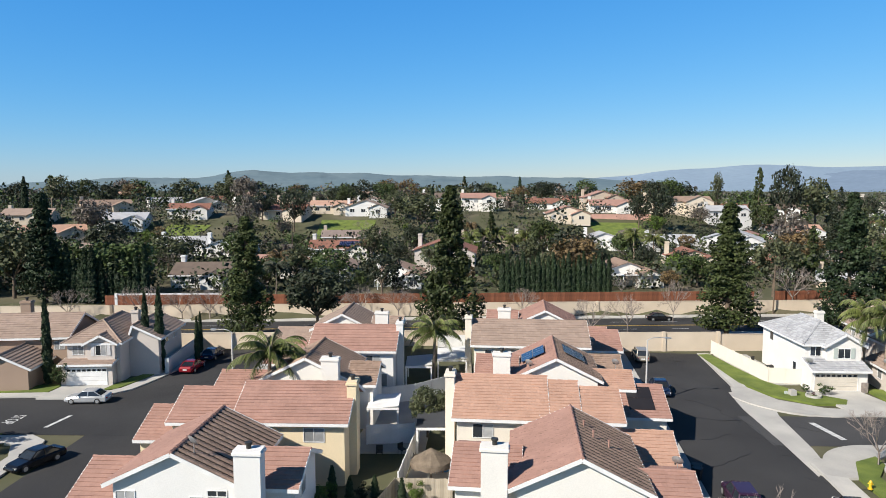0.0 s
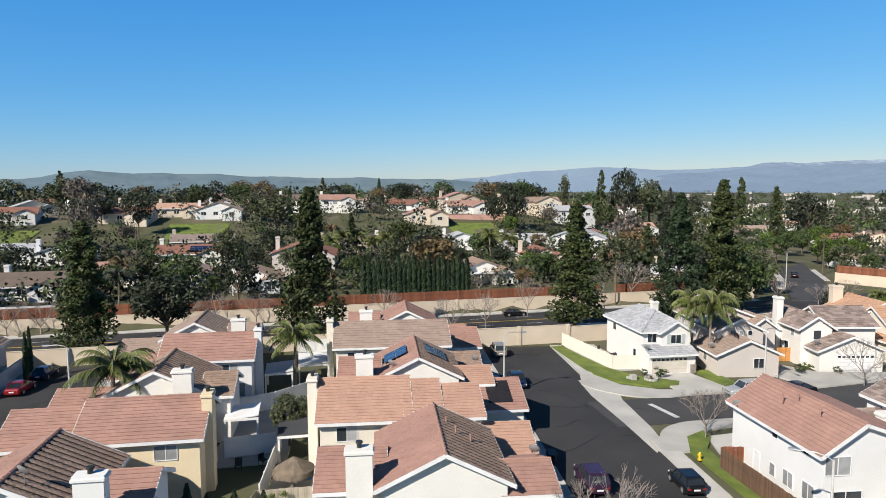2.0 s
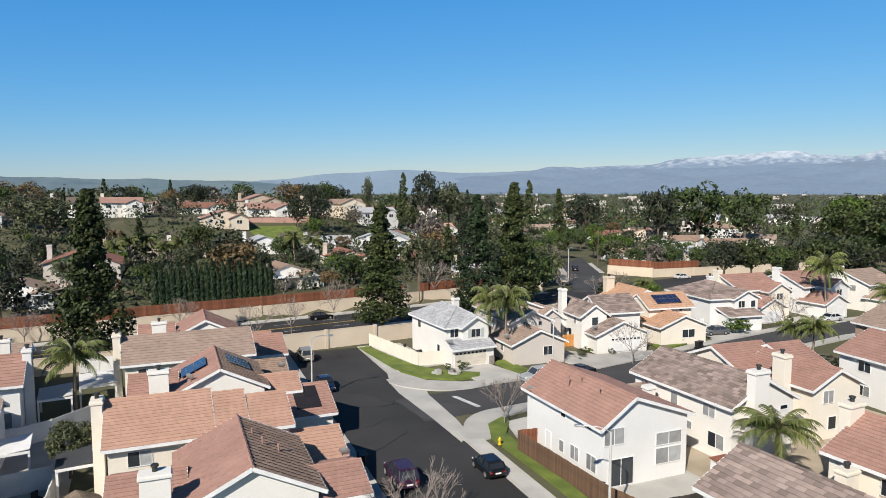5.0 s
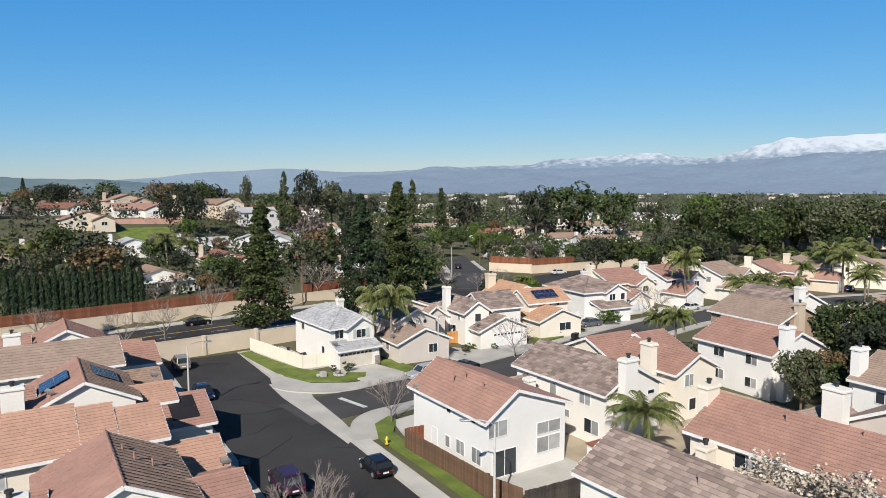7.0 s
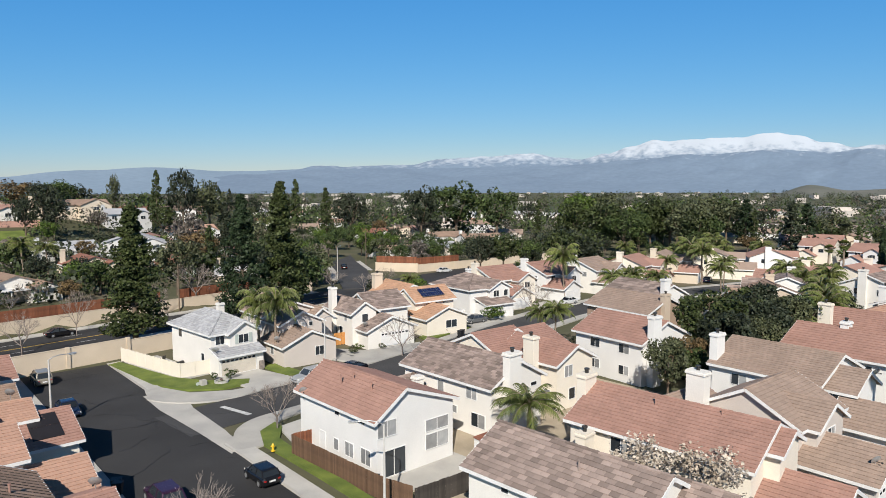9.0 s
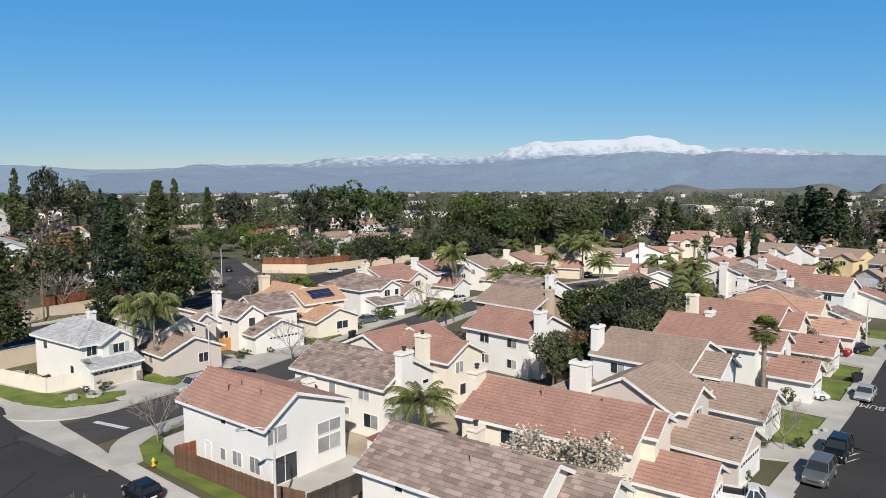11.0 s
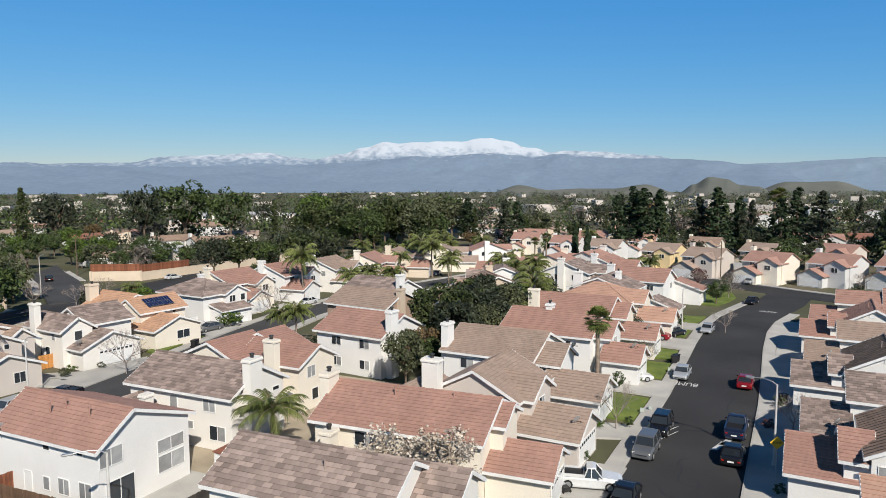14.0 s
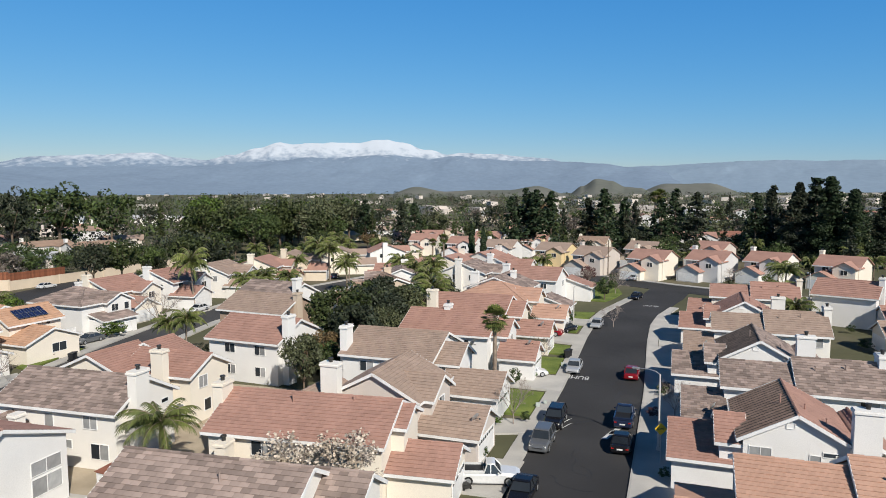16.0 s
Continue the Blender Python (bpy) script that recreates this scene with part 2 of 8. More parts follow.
def ribbon(name, pts, d0, d1, z0, z1, material, label, cat):
    a, b = offset_line(pts, d0), offset_line(pts, d1)
    bm = bmesh.new()
    for i in range(len(pts) - 1):
        prism(bm, [a[i], a[i + 1], b[i + 1], b[i]], z0, z1)
    bmesh.ops.remove_doubles(bm, verts=bm.verts, dist=0.002)
    return tagged(link(name, bm, material), label, cat, kind="structure")


# streets: centre lines
ST_R = [(12.2, -60), (18.0, 0), (23.3, 30), (26.4, 53), (28.9, 73), (31.6, 95.2)]
ST_S = [(31.0, 64.3), (46, 64.0), (60, 63.2), (75, 64.4), (92, 66.3), (110, 67.5), (128, 66), (150, 60), (175, 50)]
ST_L = [(-34, -40), (-31.5, 20), (-30.0, 50), (-29.5, 75), (-29.6, 97)]
ST_LW = [(-30, 68.3), (-60, 69.0), (-120, 70)]
ST_E = [(25, 4.2), (51.6, -0.1), (64.2, -2.0), (80, -4.4), (95, -6.3), (108, -7.9), (121, -9.9), (131, -12.4), (141, -16.2), (152, -20.5), (167, -25)]
ST_X = [(141, -72), (150, -52), (158, -37), (168, -23.5), (178, -12), (191, 2), (208, 22), (226, 48)]
ST_N = [(106, 120), (116, 134), (128, 149.5), (140, 168), (160, 196), (188, 232)]
AV = [(-260, art(-260) + 6), (0, art(0) + 6), (96, art(96) + 6), (124, 121), (150, 123), (190, 114), (215, 104), (280, 75)]
for nm, ln, hw, zz in (("road_east", ST_E, 4.6, 0.012), ("road_right", ST_R, 5.2, 0.0), ("road_side", ST_S, 4.0, 0.006), ("road_left", ST_L, 4.9, 0.0), ("road_west", ST_LW, 5.4, 0.006),
                       ("road_cross", ST_X, 4.8, 0.0), ("road_north", ST_N, 4.6, 0.25), ("avenue", AV, 6.2, 0.012)):
    ribbon(nm, ln, -hw, hw, zz - 0.3, zz, ASPHALT2 if nm in ("road_side", "road_north") else ASPHALT, "dark asphalt street with sealed cracks" if nm != "avenue" else "wide asphalt avenue with painted lanes", "road")


def walkway(line, side, w0, w1, i0=0, i1=None):
    pts = line[i0:i1]
    ribbon("kerb", pts, side * w0, side * (w0 + 0.18), -0.2, 0.15, CONC, "pale concrete kerb along the street", "kerb")
    ribbon("pavement", pts, side * (w0 + 0.18), side * w1, -0.2, 0.13, CONC, "pale concrete pavement along the street", "pavement")


walkway(ST_R, 1, 5.2, 7.0)
walkway([(23.5, 30), (26.4, 53), (26.8, 56.5)], -1, 5.2, 7.0)
walkway([(29.5, 78), (31.6, 95.2)], -1, 5.2, 6.9)
walkway([(44, 64.0), (60, 63.2), (75, 64.4), (92, 66.3), (110, 67.5), (128, 66), (150, 60), (175, 50)], 1, 4.0, 5.7)
walkway([(44, 64.0), (60, 63.2), (75, 64.4), (92, 66.3), (110, 67.5), (128, 66), (150, 60), (175, 50)], -1, 4.0, 5.7)
walkway(ST_E, 1, 4.6, 6.3, 1, 10)
walkway(ST_E, -1, 4.6, 6.3, 0, 9)
walkway(ST_L, -1, 4.9, 6.6)
walkway([(-120, 74.0), (-50.4, 74.3), (-41.0, 74.8), (-38.4, 75.5), (-36.8, 77.3), (-35.5, 81.5), (-34.5, 86.5), (-34.4, 97.2)], 1, 0.0, 1.6)
walkway(ST_X, -1, 4.8, 6.5)
walkway(AV, -1, 6.2, 8.0, 0, 3)
walkway(AV, 1, 6.2, 8.6, 0, 3)
walkway(ST_N, 1, 4.6, 6.2, 1)
walkway(ST_N, -1, 4.6, 6.2, 2)


def arc(cx, cy, r, a0, a1, k=10):
    return [(cx + r * math.cos(radians(a0 + (a1 - a0) * i / k)), cy + r * math.sin(radians(a0 + (a1 - a0) * i / k))) for i in range(k + 1)]


# corner pieces where the side street meets the right street
slab("pavement", [(34.0, 76.5)] + arc(41.5, 76.2, 8.4, 190, 268, 8) + [(44.2, 68.0), (44.2, 70.0), (41.5, 70.6), (37.8, 73.4), (36.4, 78.3), (34.6, 78.3)], -0.2, 0.131, CONC, "rounded pale concrete corner pavement", "pavement")
slab("pavement", [(31.9, 56.0), (33.0, 57.2)] + arc(39.0, 53.8, 6.3, 150, 92, 8) + [(44.2, 60.0), (44.2, 58.2), (39.5, 57.6), (36.2, 55.4), (35.1, 53.0), (33.6, 53.0), (31.6, 53.8)], -0.2, 0.131, CONC, "rounded pale concrete corner pavement", "pavement")
slab("gutter_strip", [(31.3, 53.5), (32.0, 61.0), (32.6, 70.4), (33.6, 76.5), (36.0, 76.5), (36.6, 72.0), (35.4, 68.2), (34.1, 59.5), (33.2, 55.5)], -0.1, 0.018, CONC, "concrete gutter crossing the side street mouth", "gutter")
slab("pavement", [(-42.5, 62.6), (-39.6, 62.8), (-37.6, 61.4), (-36.8, 58.5), (-36.6, 50.0), (-37.4, 25.0), (-39.0, 25.0), (-38.4, 50.0), (-38.6, 57.5), (-40.2, 60.4), (-42.5, 60.8), (-75, 61.0), (-75, 62.6)], -0.2, 0.131, CONC, "rounded pale concrete corner pavement", "pavement")
slab("concrete_patio", [(35.6, 36.0), (44.5, 34.8), (44.8, 39.2), (36.2, 40.2)], -0.1, 0.1, CONC, "pale concrete patio behind the white house", "patio")
slab("concrete_yard", [(36.0, 50.0), (38.0, 56.0), (45.0, 56.5), (45.0, 50.5), (37.2, 50.5)], -0.1, 0.1, CONC, "pale concrete side yard", "patio")
slab("concrete_yard", [(-8.5, 58.5), (-1.6, 58.5), (-0.5, 75.5), (-6.5, 75.5)], -0.1, 0.08, CONC, "pale concrete back yard", "patio")
slab("concrete_yard", [(-3.2, 50.0), (0.8, 50.0), (0.8, 58.0), (-2.4, 58.4)], -0.1, 0.09, CONC, "pale concrete back yard", "patio")
slab("concrete_yard", [(39.8, 79.5), (43.6, 79.5), (43.6, 94), (38.9, 94)], -0.1, 0.08, CONC, "pale concrete side yard", "patio")
for q in ([(18.4, 40), (20.0, 52), (22.3, 73), (23.6, 92), (12, 92), (10, 42)],):
    slab("driveway", [(q[0][0] - 2.4, 40), q[0], q[1], q[2], q[3], (20.0, 92), (19.0, 74), (16.6, 54)], -0.1, 0.12, CONC, "pale concrete driveways in front of the garages", "driveway")
slab("driveway", [(49.8, -6.0), (64, -8.2), (95, -12.5), (121, -16.2), (131, -19), (130, -26), (95, -19.5), (50.0, -11)], -0.1, 0.12, CONC, "pale concrete driveways in front of the garages", "driveway")
slab("yard_ground", [(36.6, 30.5), (73.5, 25.5), (76.5, 57.0), (45.2, 57.0), (44.8, 50.4), (37.4, 50.4)], -0.1, 0.05, mat("tan_yard", (0.42, 0.35, 0.26), (0.30, 0.25, 0.18), 0.95, 0.3, 9, bump=0.3), "tan compacted yard between the houses", "yard")
slab("yard_ground", [(33.0, 12.0), (56.0, 11.0), (58.0, 27.0), (35.0, 30.0)], -0.1, 0.045, CONC, "pale concrete yard between the houses", "yard")
slab("road_corner", [(-52, 73.0), (-50.4, 74.3), (-41.0, 74.8), (-38.4, 75.5), (-36.8, 77.3), (-35.5, 81.5), (-34.5, 86.5), (-33.8, 86.5), (-33.6, 73.0)], -0.3, 0.003, ASPHALT, "dark asphalt at the rounded street corner", "road")
# lawns
slab("lawn", [(36.6, 93.6), (38.2, 94.0), (39.6, 81.0), (41.5, 76.6), (45.6, 73.2), (44.5, 71.6), (41.2, 71.8), (38.0, 74.6), (36.3, 80.0)], -0.1, 0.17, GRASS, "bright green mown verge lawn", "lawn")
slab("lawn", [(52.0, 70.6), (52.2, 77.0), (50.0, 77.2), (49.7, 70.6)], -0.1, 0.17, GRASS, "bright green front lawn", "lawn")
slab("lawn", [(31.6, 30.0), (33.4, 44.0), (34.3, 53.0), (36.0, 56.2), (38.5, 57.4), (38.2, 55.6), (36.2, 53.2), (35.6, 50.0), (33.8, 38.0), (32.8, 30.0)], -0.1, 0.17, GRASS, "green grass strip beside the wooden fence", "lawn")
slab("lawn", [(-46, 76.2), (-52.4, 76.2), (-52.4, 78.6), (-45.8, 79.2)], -0.1, 0.17, GRASS, "green front lawn", "lawn")
slab("lawn", [(-40.2, 76.7), (-38.6, 77.6), (-37.2, 82.0), (-36.3, 86.0), (-37.2, 86.2), (-39.6, 80.0)], -0.1, 0.17, GRASS, "green front lawn", "lawn")
slab("lawn", [(76, 71), (88, 72.2), (88.2, 75), (77, 73.6)], -0.1, 0.17, GRASS, "patchy front lawn behind the pavement", "lawn")
# driveways
for i, q in enumerate(([(43.6, 68.0), (50.0, 68.0), (48.9, 76.6), (43.0, 77.3)], [(60.0, 67.4), (71.5, 68.0), (74.5, 71.0), (65.5, 73.2), (61.2, 80.5), (57.5, 78.5)], [(-46.0, 73.8), (-39.6, 73.8), (-39.9, 79.2), (-45.6, 79.8)],
                      [(88.5, 70.5), (100, 71.5), (103, 76), (90, 76.5)], [(110, 71.6), (122, 70.0), (122, 77), (112, 77)], [(50.0, 4.8), (57.2, 3.5), (58.2, 14.5), (51, 14.5)], [(64.5, 2.8), (68, 2.2), (68, 9), (63, 9)],
                      [(78.5, 0.6), (85.0, -0.2), (86, 8), (80, 9)], [(103, -2.4), (110, -3.3), (112, 5), (105, 5)], [(118, -4.5), (123.4, -5.5), (125, 3), (120, 3)])):
    slab("driveway", q, -0.1, 0.145, CONC, "pale concrete driveway", "driveway")
for q in ([(69.2, 3.8), (77.6, 2.5), (78.6, 6.5), (69.8, 7.0)], [(86.5, 1.3), (94.3, 0.3), (95, 6), (87.2, 6.4)], [(96.5, 0.0), (102, -0.6), (103.5, 3.5), (97.5, 4.5)], [(112, -1.6), (117.5, -2.6), (118.5, 2), (113, 3)], [(124, -3.8), (131, -5.4), (131, 1), (125, 2)], [(144, -8.0), (150, -10.6), (156, -12.4), (163, -12.2), (170, -8.3), (175, -3.5), (158, -4), (146, -3)]):
    slab("lawn", q, -0.1, 0.15, GRASS, "green front lawn beside the pavement", "lawn")
# hillside lawns past the avenue
for q in ([(-40, 206), (-24, 205), (-23, 234), (-42, 234)], [(53, 206), (70, 207), (68, 234), (50, 234)], [(-90, 204), (-78, 202), (-78, 226), (-92, 226)]):
    bm = bmesh.new()
    n = 12
    vs = [[bm.verts.new((*(Vector(q[0]).lerp(Vector(q[1]), i / n).lerp(Vector(q[3]).lerp(Vector(q[2]), i / n), j / n)), 0)) for i in range(n + 1)] for j in range(n + 1)]
    for row in vs:
        for v in row:
            v.co.z = ground_z(v.co.x, v.co.y) + 0.12
    for j in range(n):
        for i in range(n):
            bm.faces.new((vs[j][i], vs[j][i + 1], vs[j + 1][i + 1], vs[j + 1][i]))
    tagged(link("hillside_lawn", bm, GRASS), "bright green grass slope between hillside gardens", "lawn", kind="structure")


def block_wall(p, q, h, z0=0.0, material=None, label="cream block wall with a flat coping", name="garden_wall", piers=12.0, th=0.2):
    p, q = Vector(p), Vector(q)
    L = (q - p).length
    root = empty(name, pose(p.x, p.y, z0, 0, 0, math.degrees(math.atan2(q.y - p.y, q.x - p.x))), label, "wall", kind="structure")
    bm = bmesh.new()
    box(bm, 0, L, -th / 2, th / 2, -0.3, h)
    part("wall_body", bm, material or BLOCK, root)
    bm = bmesh.new()
    box(bm, 0, L, -th / 2 - 0.04, th / 2 + 0.04, h, h + 0.08)
    part("coping", bm, material or BLOCK, root)
    n = max(1, int(L / piers))
    for i in range(n + 1):
        bm = bmesh.new()
        x = L * i / n
        box(bm, x - 0.25, x + 0.25, -0.25, 0.25, -0.3, h + 0.14)
        part("pier", bm, material or BLOCK, root)
    return root


def board_fence(p, q, h, material, label, z0=0.0, name="board_fence", step=0.16, z1=None):
    p, q = Vector(p), Vector(q)
    L = (q - p).length
    z1 = z0 if z1 is None else z1
    root = empty(name, pose(p.x, p.y, z0, 0, 0, math.degrees(math.atan2(q.y - p.y, q.x - p.x))), label, "fence")
    n = int(L / step)
    if n > 300:
        n = 300
    me = None
    for i in range(n):
        if me is None:
            bm = bmesh.new()
            w = L / n
            box(bm, 0.006, w - 0.006, -0.012, 0.012, -0.1, h)
            ob = link("board", bm, material, root)
            me = ob.data
        else:
            ob = new("board", me)
            ob.parent = root
        ob.matrix_basis = pose(L * i / n, random.uniform(-0.01, 0.01), (z1 - z0) * i / n + random.uniform(-0.03, 0.03))
    bm = bmesh.new()
    beam(bm, (0, 0.05, h * 0.3), (L, 0.05, z1 - z0 + h * 0.3), 0.05, 0.09)
    beam(bm, (0, 0.05, h * 0.8), (L, 0.05, z1 - z0 + h * 0.8), 0.05, 0.09)
    part("rail", bm, material, root)
    return root


# avenue's far retaining wall and the redwood fence above
block_wall((-200, art(-200) + 15.6), (-60, art(-60) + 15.6), 2.5, label="tan block retaining wall along the avenue", piers=20, name="retaining_wall")
block_wall((-60, art(-60) + 15.6), (96, art(96) + 15.6), 2.5, label="tan block retaining wall along the avenue", piers=20, name="retaining_wall")
for a, b, m in ((-62, -34, WOOD_RED), (-34, -2, WOOD_RED), (-2, 30, WOOD_RED), (30, 60, WOOD_RED), (64, 90, WOOD_RED)):
    board_fence((a, art(a) + 17.4), (b, art(b) + 17.4), 1.9, m, "reddish-brown vertical board fence on the terrace", 2.2, step=0.45)
block_wall((-60, art(-60) + 17.6), (-38, art(-38) + 17.6), 2.1, 2.2, VINYL, "white garden wall on the terrace", piers=30)
# estate's wall along the avenue and at the street ends
block_wall((24.5, 96.4), (40.6, 96.6), 2.7, label="cream block wall closing the street end", piers=8)
block_wall((40.6, 96.6), (54.0, 97.0), 2.4, label="cream block wall behind the gardens", piers=8)
block_wall((54, 99), (95, 101.0), 2.2, label="cream block wall behind the gardens")
block_wall((-36, 98.0), (-23, 98.2), 2.3, label="cream block wall closing the street end", piers=8)
block_wall((-23, 99.5), (24.5, 100.5), 2.2, label="cream block wall behind the gardens")
block_wall((-36, 98.0), (-35.4, 84.5), 1.9, label="grey block wall beside the street", material=STUCCO["grey"], piers=7)
block_wall((-110, 96.5), (-36, 98.0), 2.2, label="tan block wall behind the gardens")
# arched and planted bank at the avenue corner
block_wall((132.4, 143.5), (138.0, 132.4), 2.2, 0.3, label="tan retaining wall at the avenue corner", name="retaining_wall")
block_wall((138.0, 132.4), (205, 119.5), 2.2, 0.0, label="tan wall along the avenue", name="retaining_wall")
block_wall((98, 100.8), (150, 96.5), 2.3, 0.0, label="tan wall behind the gardens", name="garden_wall")
block_wall((150, 96.5), (215, 82), 2.3, 0.0, label="tan wall behind the gardens", name="garden_wall")
board_fence((132.4, 143.5), (138.0, 132.4), 1.9, WOOD_RED, "reddish-brown vertical board fence on the corner wall", 2.57, step=0.45)
board_fence((138.0, 132.4), (153, 129.5), 1.9, WOOD_RED, "reddish-brown vertical board fence on the corner wall", 2.27, step=0.45)


# road markings
def mark(pts, material, label, z=0.02, name="road_marking"):
    bm = bmesh.new()
    prism(bm, pts, z - 0.004, z)
    return tagged(link(name, bm, material), label, "road marking", kind="structure")


for d in (-0.35, -0.1):
    ribbon("road_marking", AV[:3], d, d + 0.14, 0.012, 0.02, LINEY, "double yellow centre line", "road marking")
for x in range(-150, 100, 9):
    for off in (2.9, 8.8):
        a = art(x)
        mark([(x, a + off), (x + 3, a + off + 0.13), (x + 3, a + off + 0.27), (x, a + off + 0.14)], LINEW, "dashed white lane line", 0.02)
mark([(37.4, 66.3), (38.0, 66.3), (38.6, 61.6), (38.0, 61.6)], LINEW, "worn white stop line", 0.02)
mark([(-39.9, 65.0), (-39.5, 65.0), (-38.9, 68.5), (-39.3, 68.5)], LINEW, "worn white stop line", 0.02)
for k in (0, 1):
    b = 65.0 + k * 1.45
    mark([(b + 3.0, 1.9 - k * 0.8), (b + 3.3, 1.4 - k * 0.8), (b + 0.55, 0.75), (b, 1.05)], LINEW, "white chevron painted on the speed bump", 0.03)
    mark([(b, 1.05), (b + 0.55, 0.75), (b + 3.1, -0.75), (b + 2.6, -0.3)], LINEW, "white chevron painted on the speed bump", 0.034)
    mark([(b - 0.9, -3.4 - k * 0.75), (b - 0.9, -4.0 - k * 0.75), (b + 1.5, -5.1 - k * 0.75), (b + 1.5, -4.5 - k * 0.75)], LINEW, "white chevron painted on the speed bump", 0.03)



def lettering(s, x, y, ang, size, stretch, z=0.022, material=None, label="", name="road_lettering"):
    cu = bpy.data.curves.new(name, "FONT")
    cu.body, cu.size, cu.align_x, cu.align_y = s, size, "CENTER", "CENTER"
    ob = new(name, cu)
    me = bpy.data.meshes.new_from_object(ob)
    bpy.data.objects.remove(ob)
    ob = linkme(name, me, material or LINEW, None, pose(x, y, z, 0, 0, ang) @ Matrix.Diagonal((1, stretch, 1, 1)))
    return tagged(ob, label, "road marking", kind="structure")


lettering("BUMP", 85.2, -1.5, 81, 1.15, 1.9, label="worn white word BUMP painted on the asphalt")
lettering("BUMP", 140.7, -17.0, 65, 1.15, 1.9, label="worn white word painted on the asphalt")
lettering("STOP", -44.4, 67.3, -90, 1.1, 1.7, label="worn white word STOP painted on the asphalt")
# sealed cracks
for i in range(46):
    r = random.Random(i)
    ln = (ST_R, ST_R, ST_E, ST_L, ST_S)[i % 5]
    k = {0: 3, 1: 4, 2: r.choice((1, 2, 3)), 3: 3, 4: r.choice((0, 1, 2))}[i % 5]
    a, b = Vector(ln[k]), Vector(ln[min(k + 1, len(ln) - 1)])
    p = a.lerp(b, r.random()) + Vector((r.uniform(-3.5, 3.5), r.uniform(-3, 3)))
    h = r.uniform(0, 6.28)
    bm = bmesh.new()
    for s in range(r.randint(4, 10)):
        h += r.uniform(-0.7, 0.7)
        q = p + Vector((math.cos(h), math.sin(h))) * r.uniform(0.5, 1.1)
        beam(bm, (p.x, p.y, 0.014), (q.x, q.y, 0.014), 0.05, 0.006)
        p = q
    tagged(link("sealed_crack", bm, TAR), "dark sealant line over an asphalt crack", "road crack", kind="structure")


# ---------------- houses ----------------
HC = {}
TILEONE = mat("roof_tile_single", (0.29, 0.225, 0.195), (0.235, 0.18, 0.155), 0.85, 0.5, 6, bump=0.2, vary=0.34, spec=0.2)


def house(x, y, ang, label, wall, tile, z=0.12, name="two_storey_house", scale=1.0, tsize=None, trim=None):
    root = empty(name, pose(x, y, z, 0, 0, -ang), label, "house")
    root.scale = (scale,) * 3
    d = math.hypot(x, y)
    HC.update(dist=d, root=root, wall=STUCCO[wall], tile=TILE[tile], tsize=tsize or (0.42 if d < 75 else 0.55 if d < 110 else 0.8), far=d > 170, rnd=random.Random(int(x * 7 + y * 13)), trim=trim or PAINT, patch=tile == "patch")
    return root


def tile_plane(V, F, eL, eR, rR, rL, up, size, ribbed=False):
    """Courses of roof tiles on one slope, each a lapped wedge; eL..rL go round the slope."""
    eL, eR, rR, rL = (np.array(p, float) for p in (eL, eR, rR, rL))
    n = np.cross(eR - eL, rL - eL)
    n /= np.linalg.norm(n)
    if n[2] < 0:
        n = -n
    sl = max(np.linalg.norm(rL - eL), np.linalg.norm(rR - eR))
    rows = max(1, int(round(sl / (size * 0.9))))
    rnd = HC["rnd"]
    for i in range(rows):
        a, b = i / rows, min(1.0, (i + 1.12) / rows)
        l0, r0, l1, r1 = eL + (rL - eL) * a, eR + (rR - eR) * a, eL + (rL - eL) * b, eR + (rR - eR) * b
        w = np.linalg.norm(r0 - l0)
        cols = max(1, int(round(max(w, np.linalg.norm(rR - rL)) / (size * (1.4 if ribbed else 1.5 if HC["patch"] else 0.85)))))
        sh = 0 if ribbed else (i % 2) * 0.5 / cols
        cuts = [0.0] + [min(1.0, c / cols + sh) for c in range(0 if sh else 1, cols)] + [1.0]
        for c in range(len(cuts) - 1):
            u, v = cuts[c], cuts[c + 1]
            if v - u < 1e-4:
                continue
            g = (0.075 if ribbed else 0.004 if HC["patch"] else 0.0012) / max(w, 0.1)
            u2, v2 = u + g, v - g
            lift = 0.06 if ribbed else 0.085 + rnd.uniform(-0.008, 0.012)
            p0, p1 = l0 + (r0 - l0) * u2 + n * lift, l0 + (r0 - l0) * v2 + n * lift
            p2, p3 = l1 + (r1 - l1) * v2 + n * 0.03, l1 + (r1 - l1) * u2 + n * 0.03
            q0, q1 = l0 + (r0 - l0) * u2 + n * 0.002, l0 + (r0 - l0) * v2 + n * 0.002
            k = len(V)
            if ribbed:      # a low barrel beside an open channel, dark with dirt and painted recess shade
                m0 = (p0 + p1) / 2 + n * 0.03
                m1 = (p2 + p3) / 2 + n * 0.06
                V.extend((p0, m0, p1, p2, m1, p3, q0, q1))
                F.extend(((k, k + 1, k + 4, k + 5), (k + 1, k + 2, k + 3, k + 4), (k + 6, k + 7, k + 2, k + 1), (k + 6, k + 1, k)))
            else:
                V.extend((p0, p1, p2, p3, q0, q1))
                F.extend(((k, k + 1, k + 2, k + 3), (k + 4, k + 5, k + 1, k)))


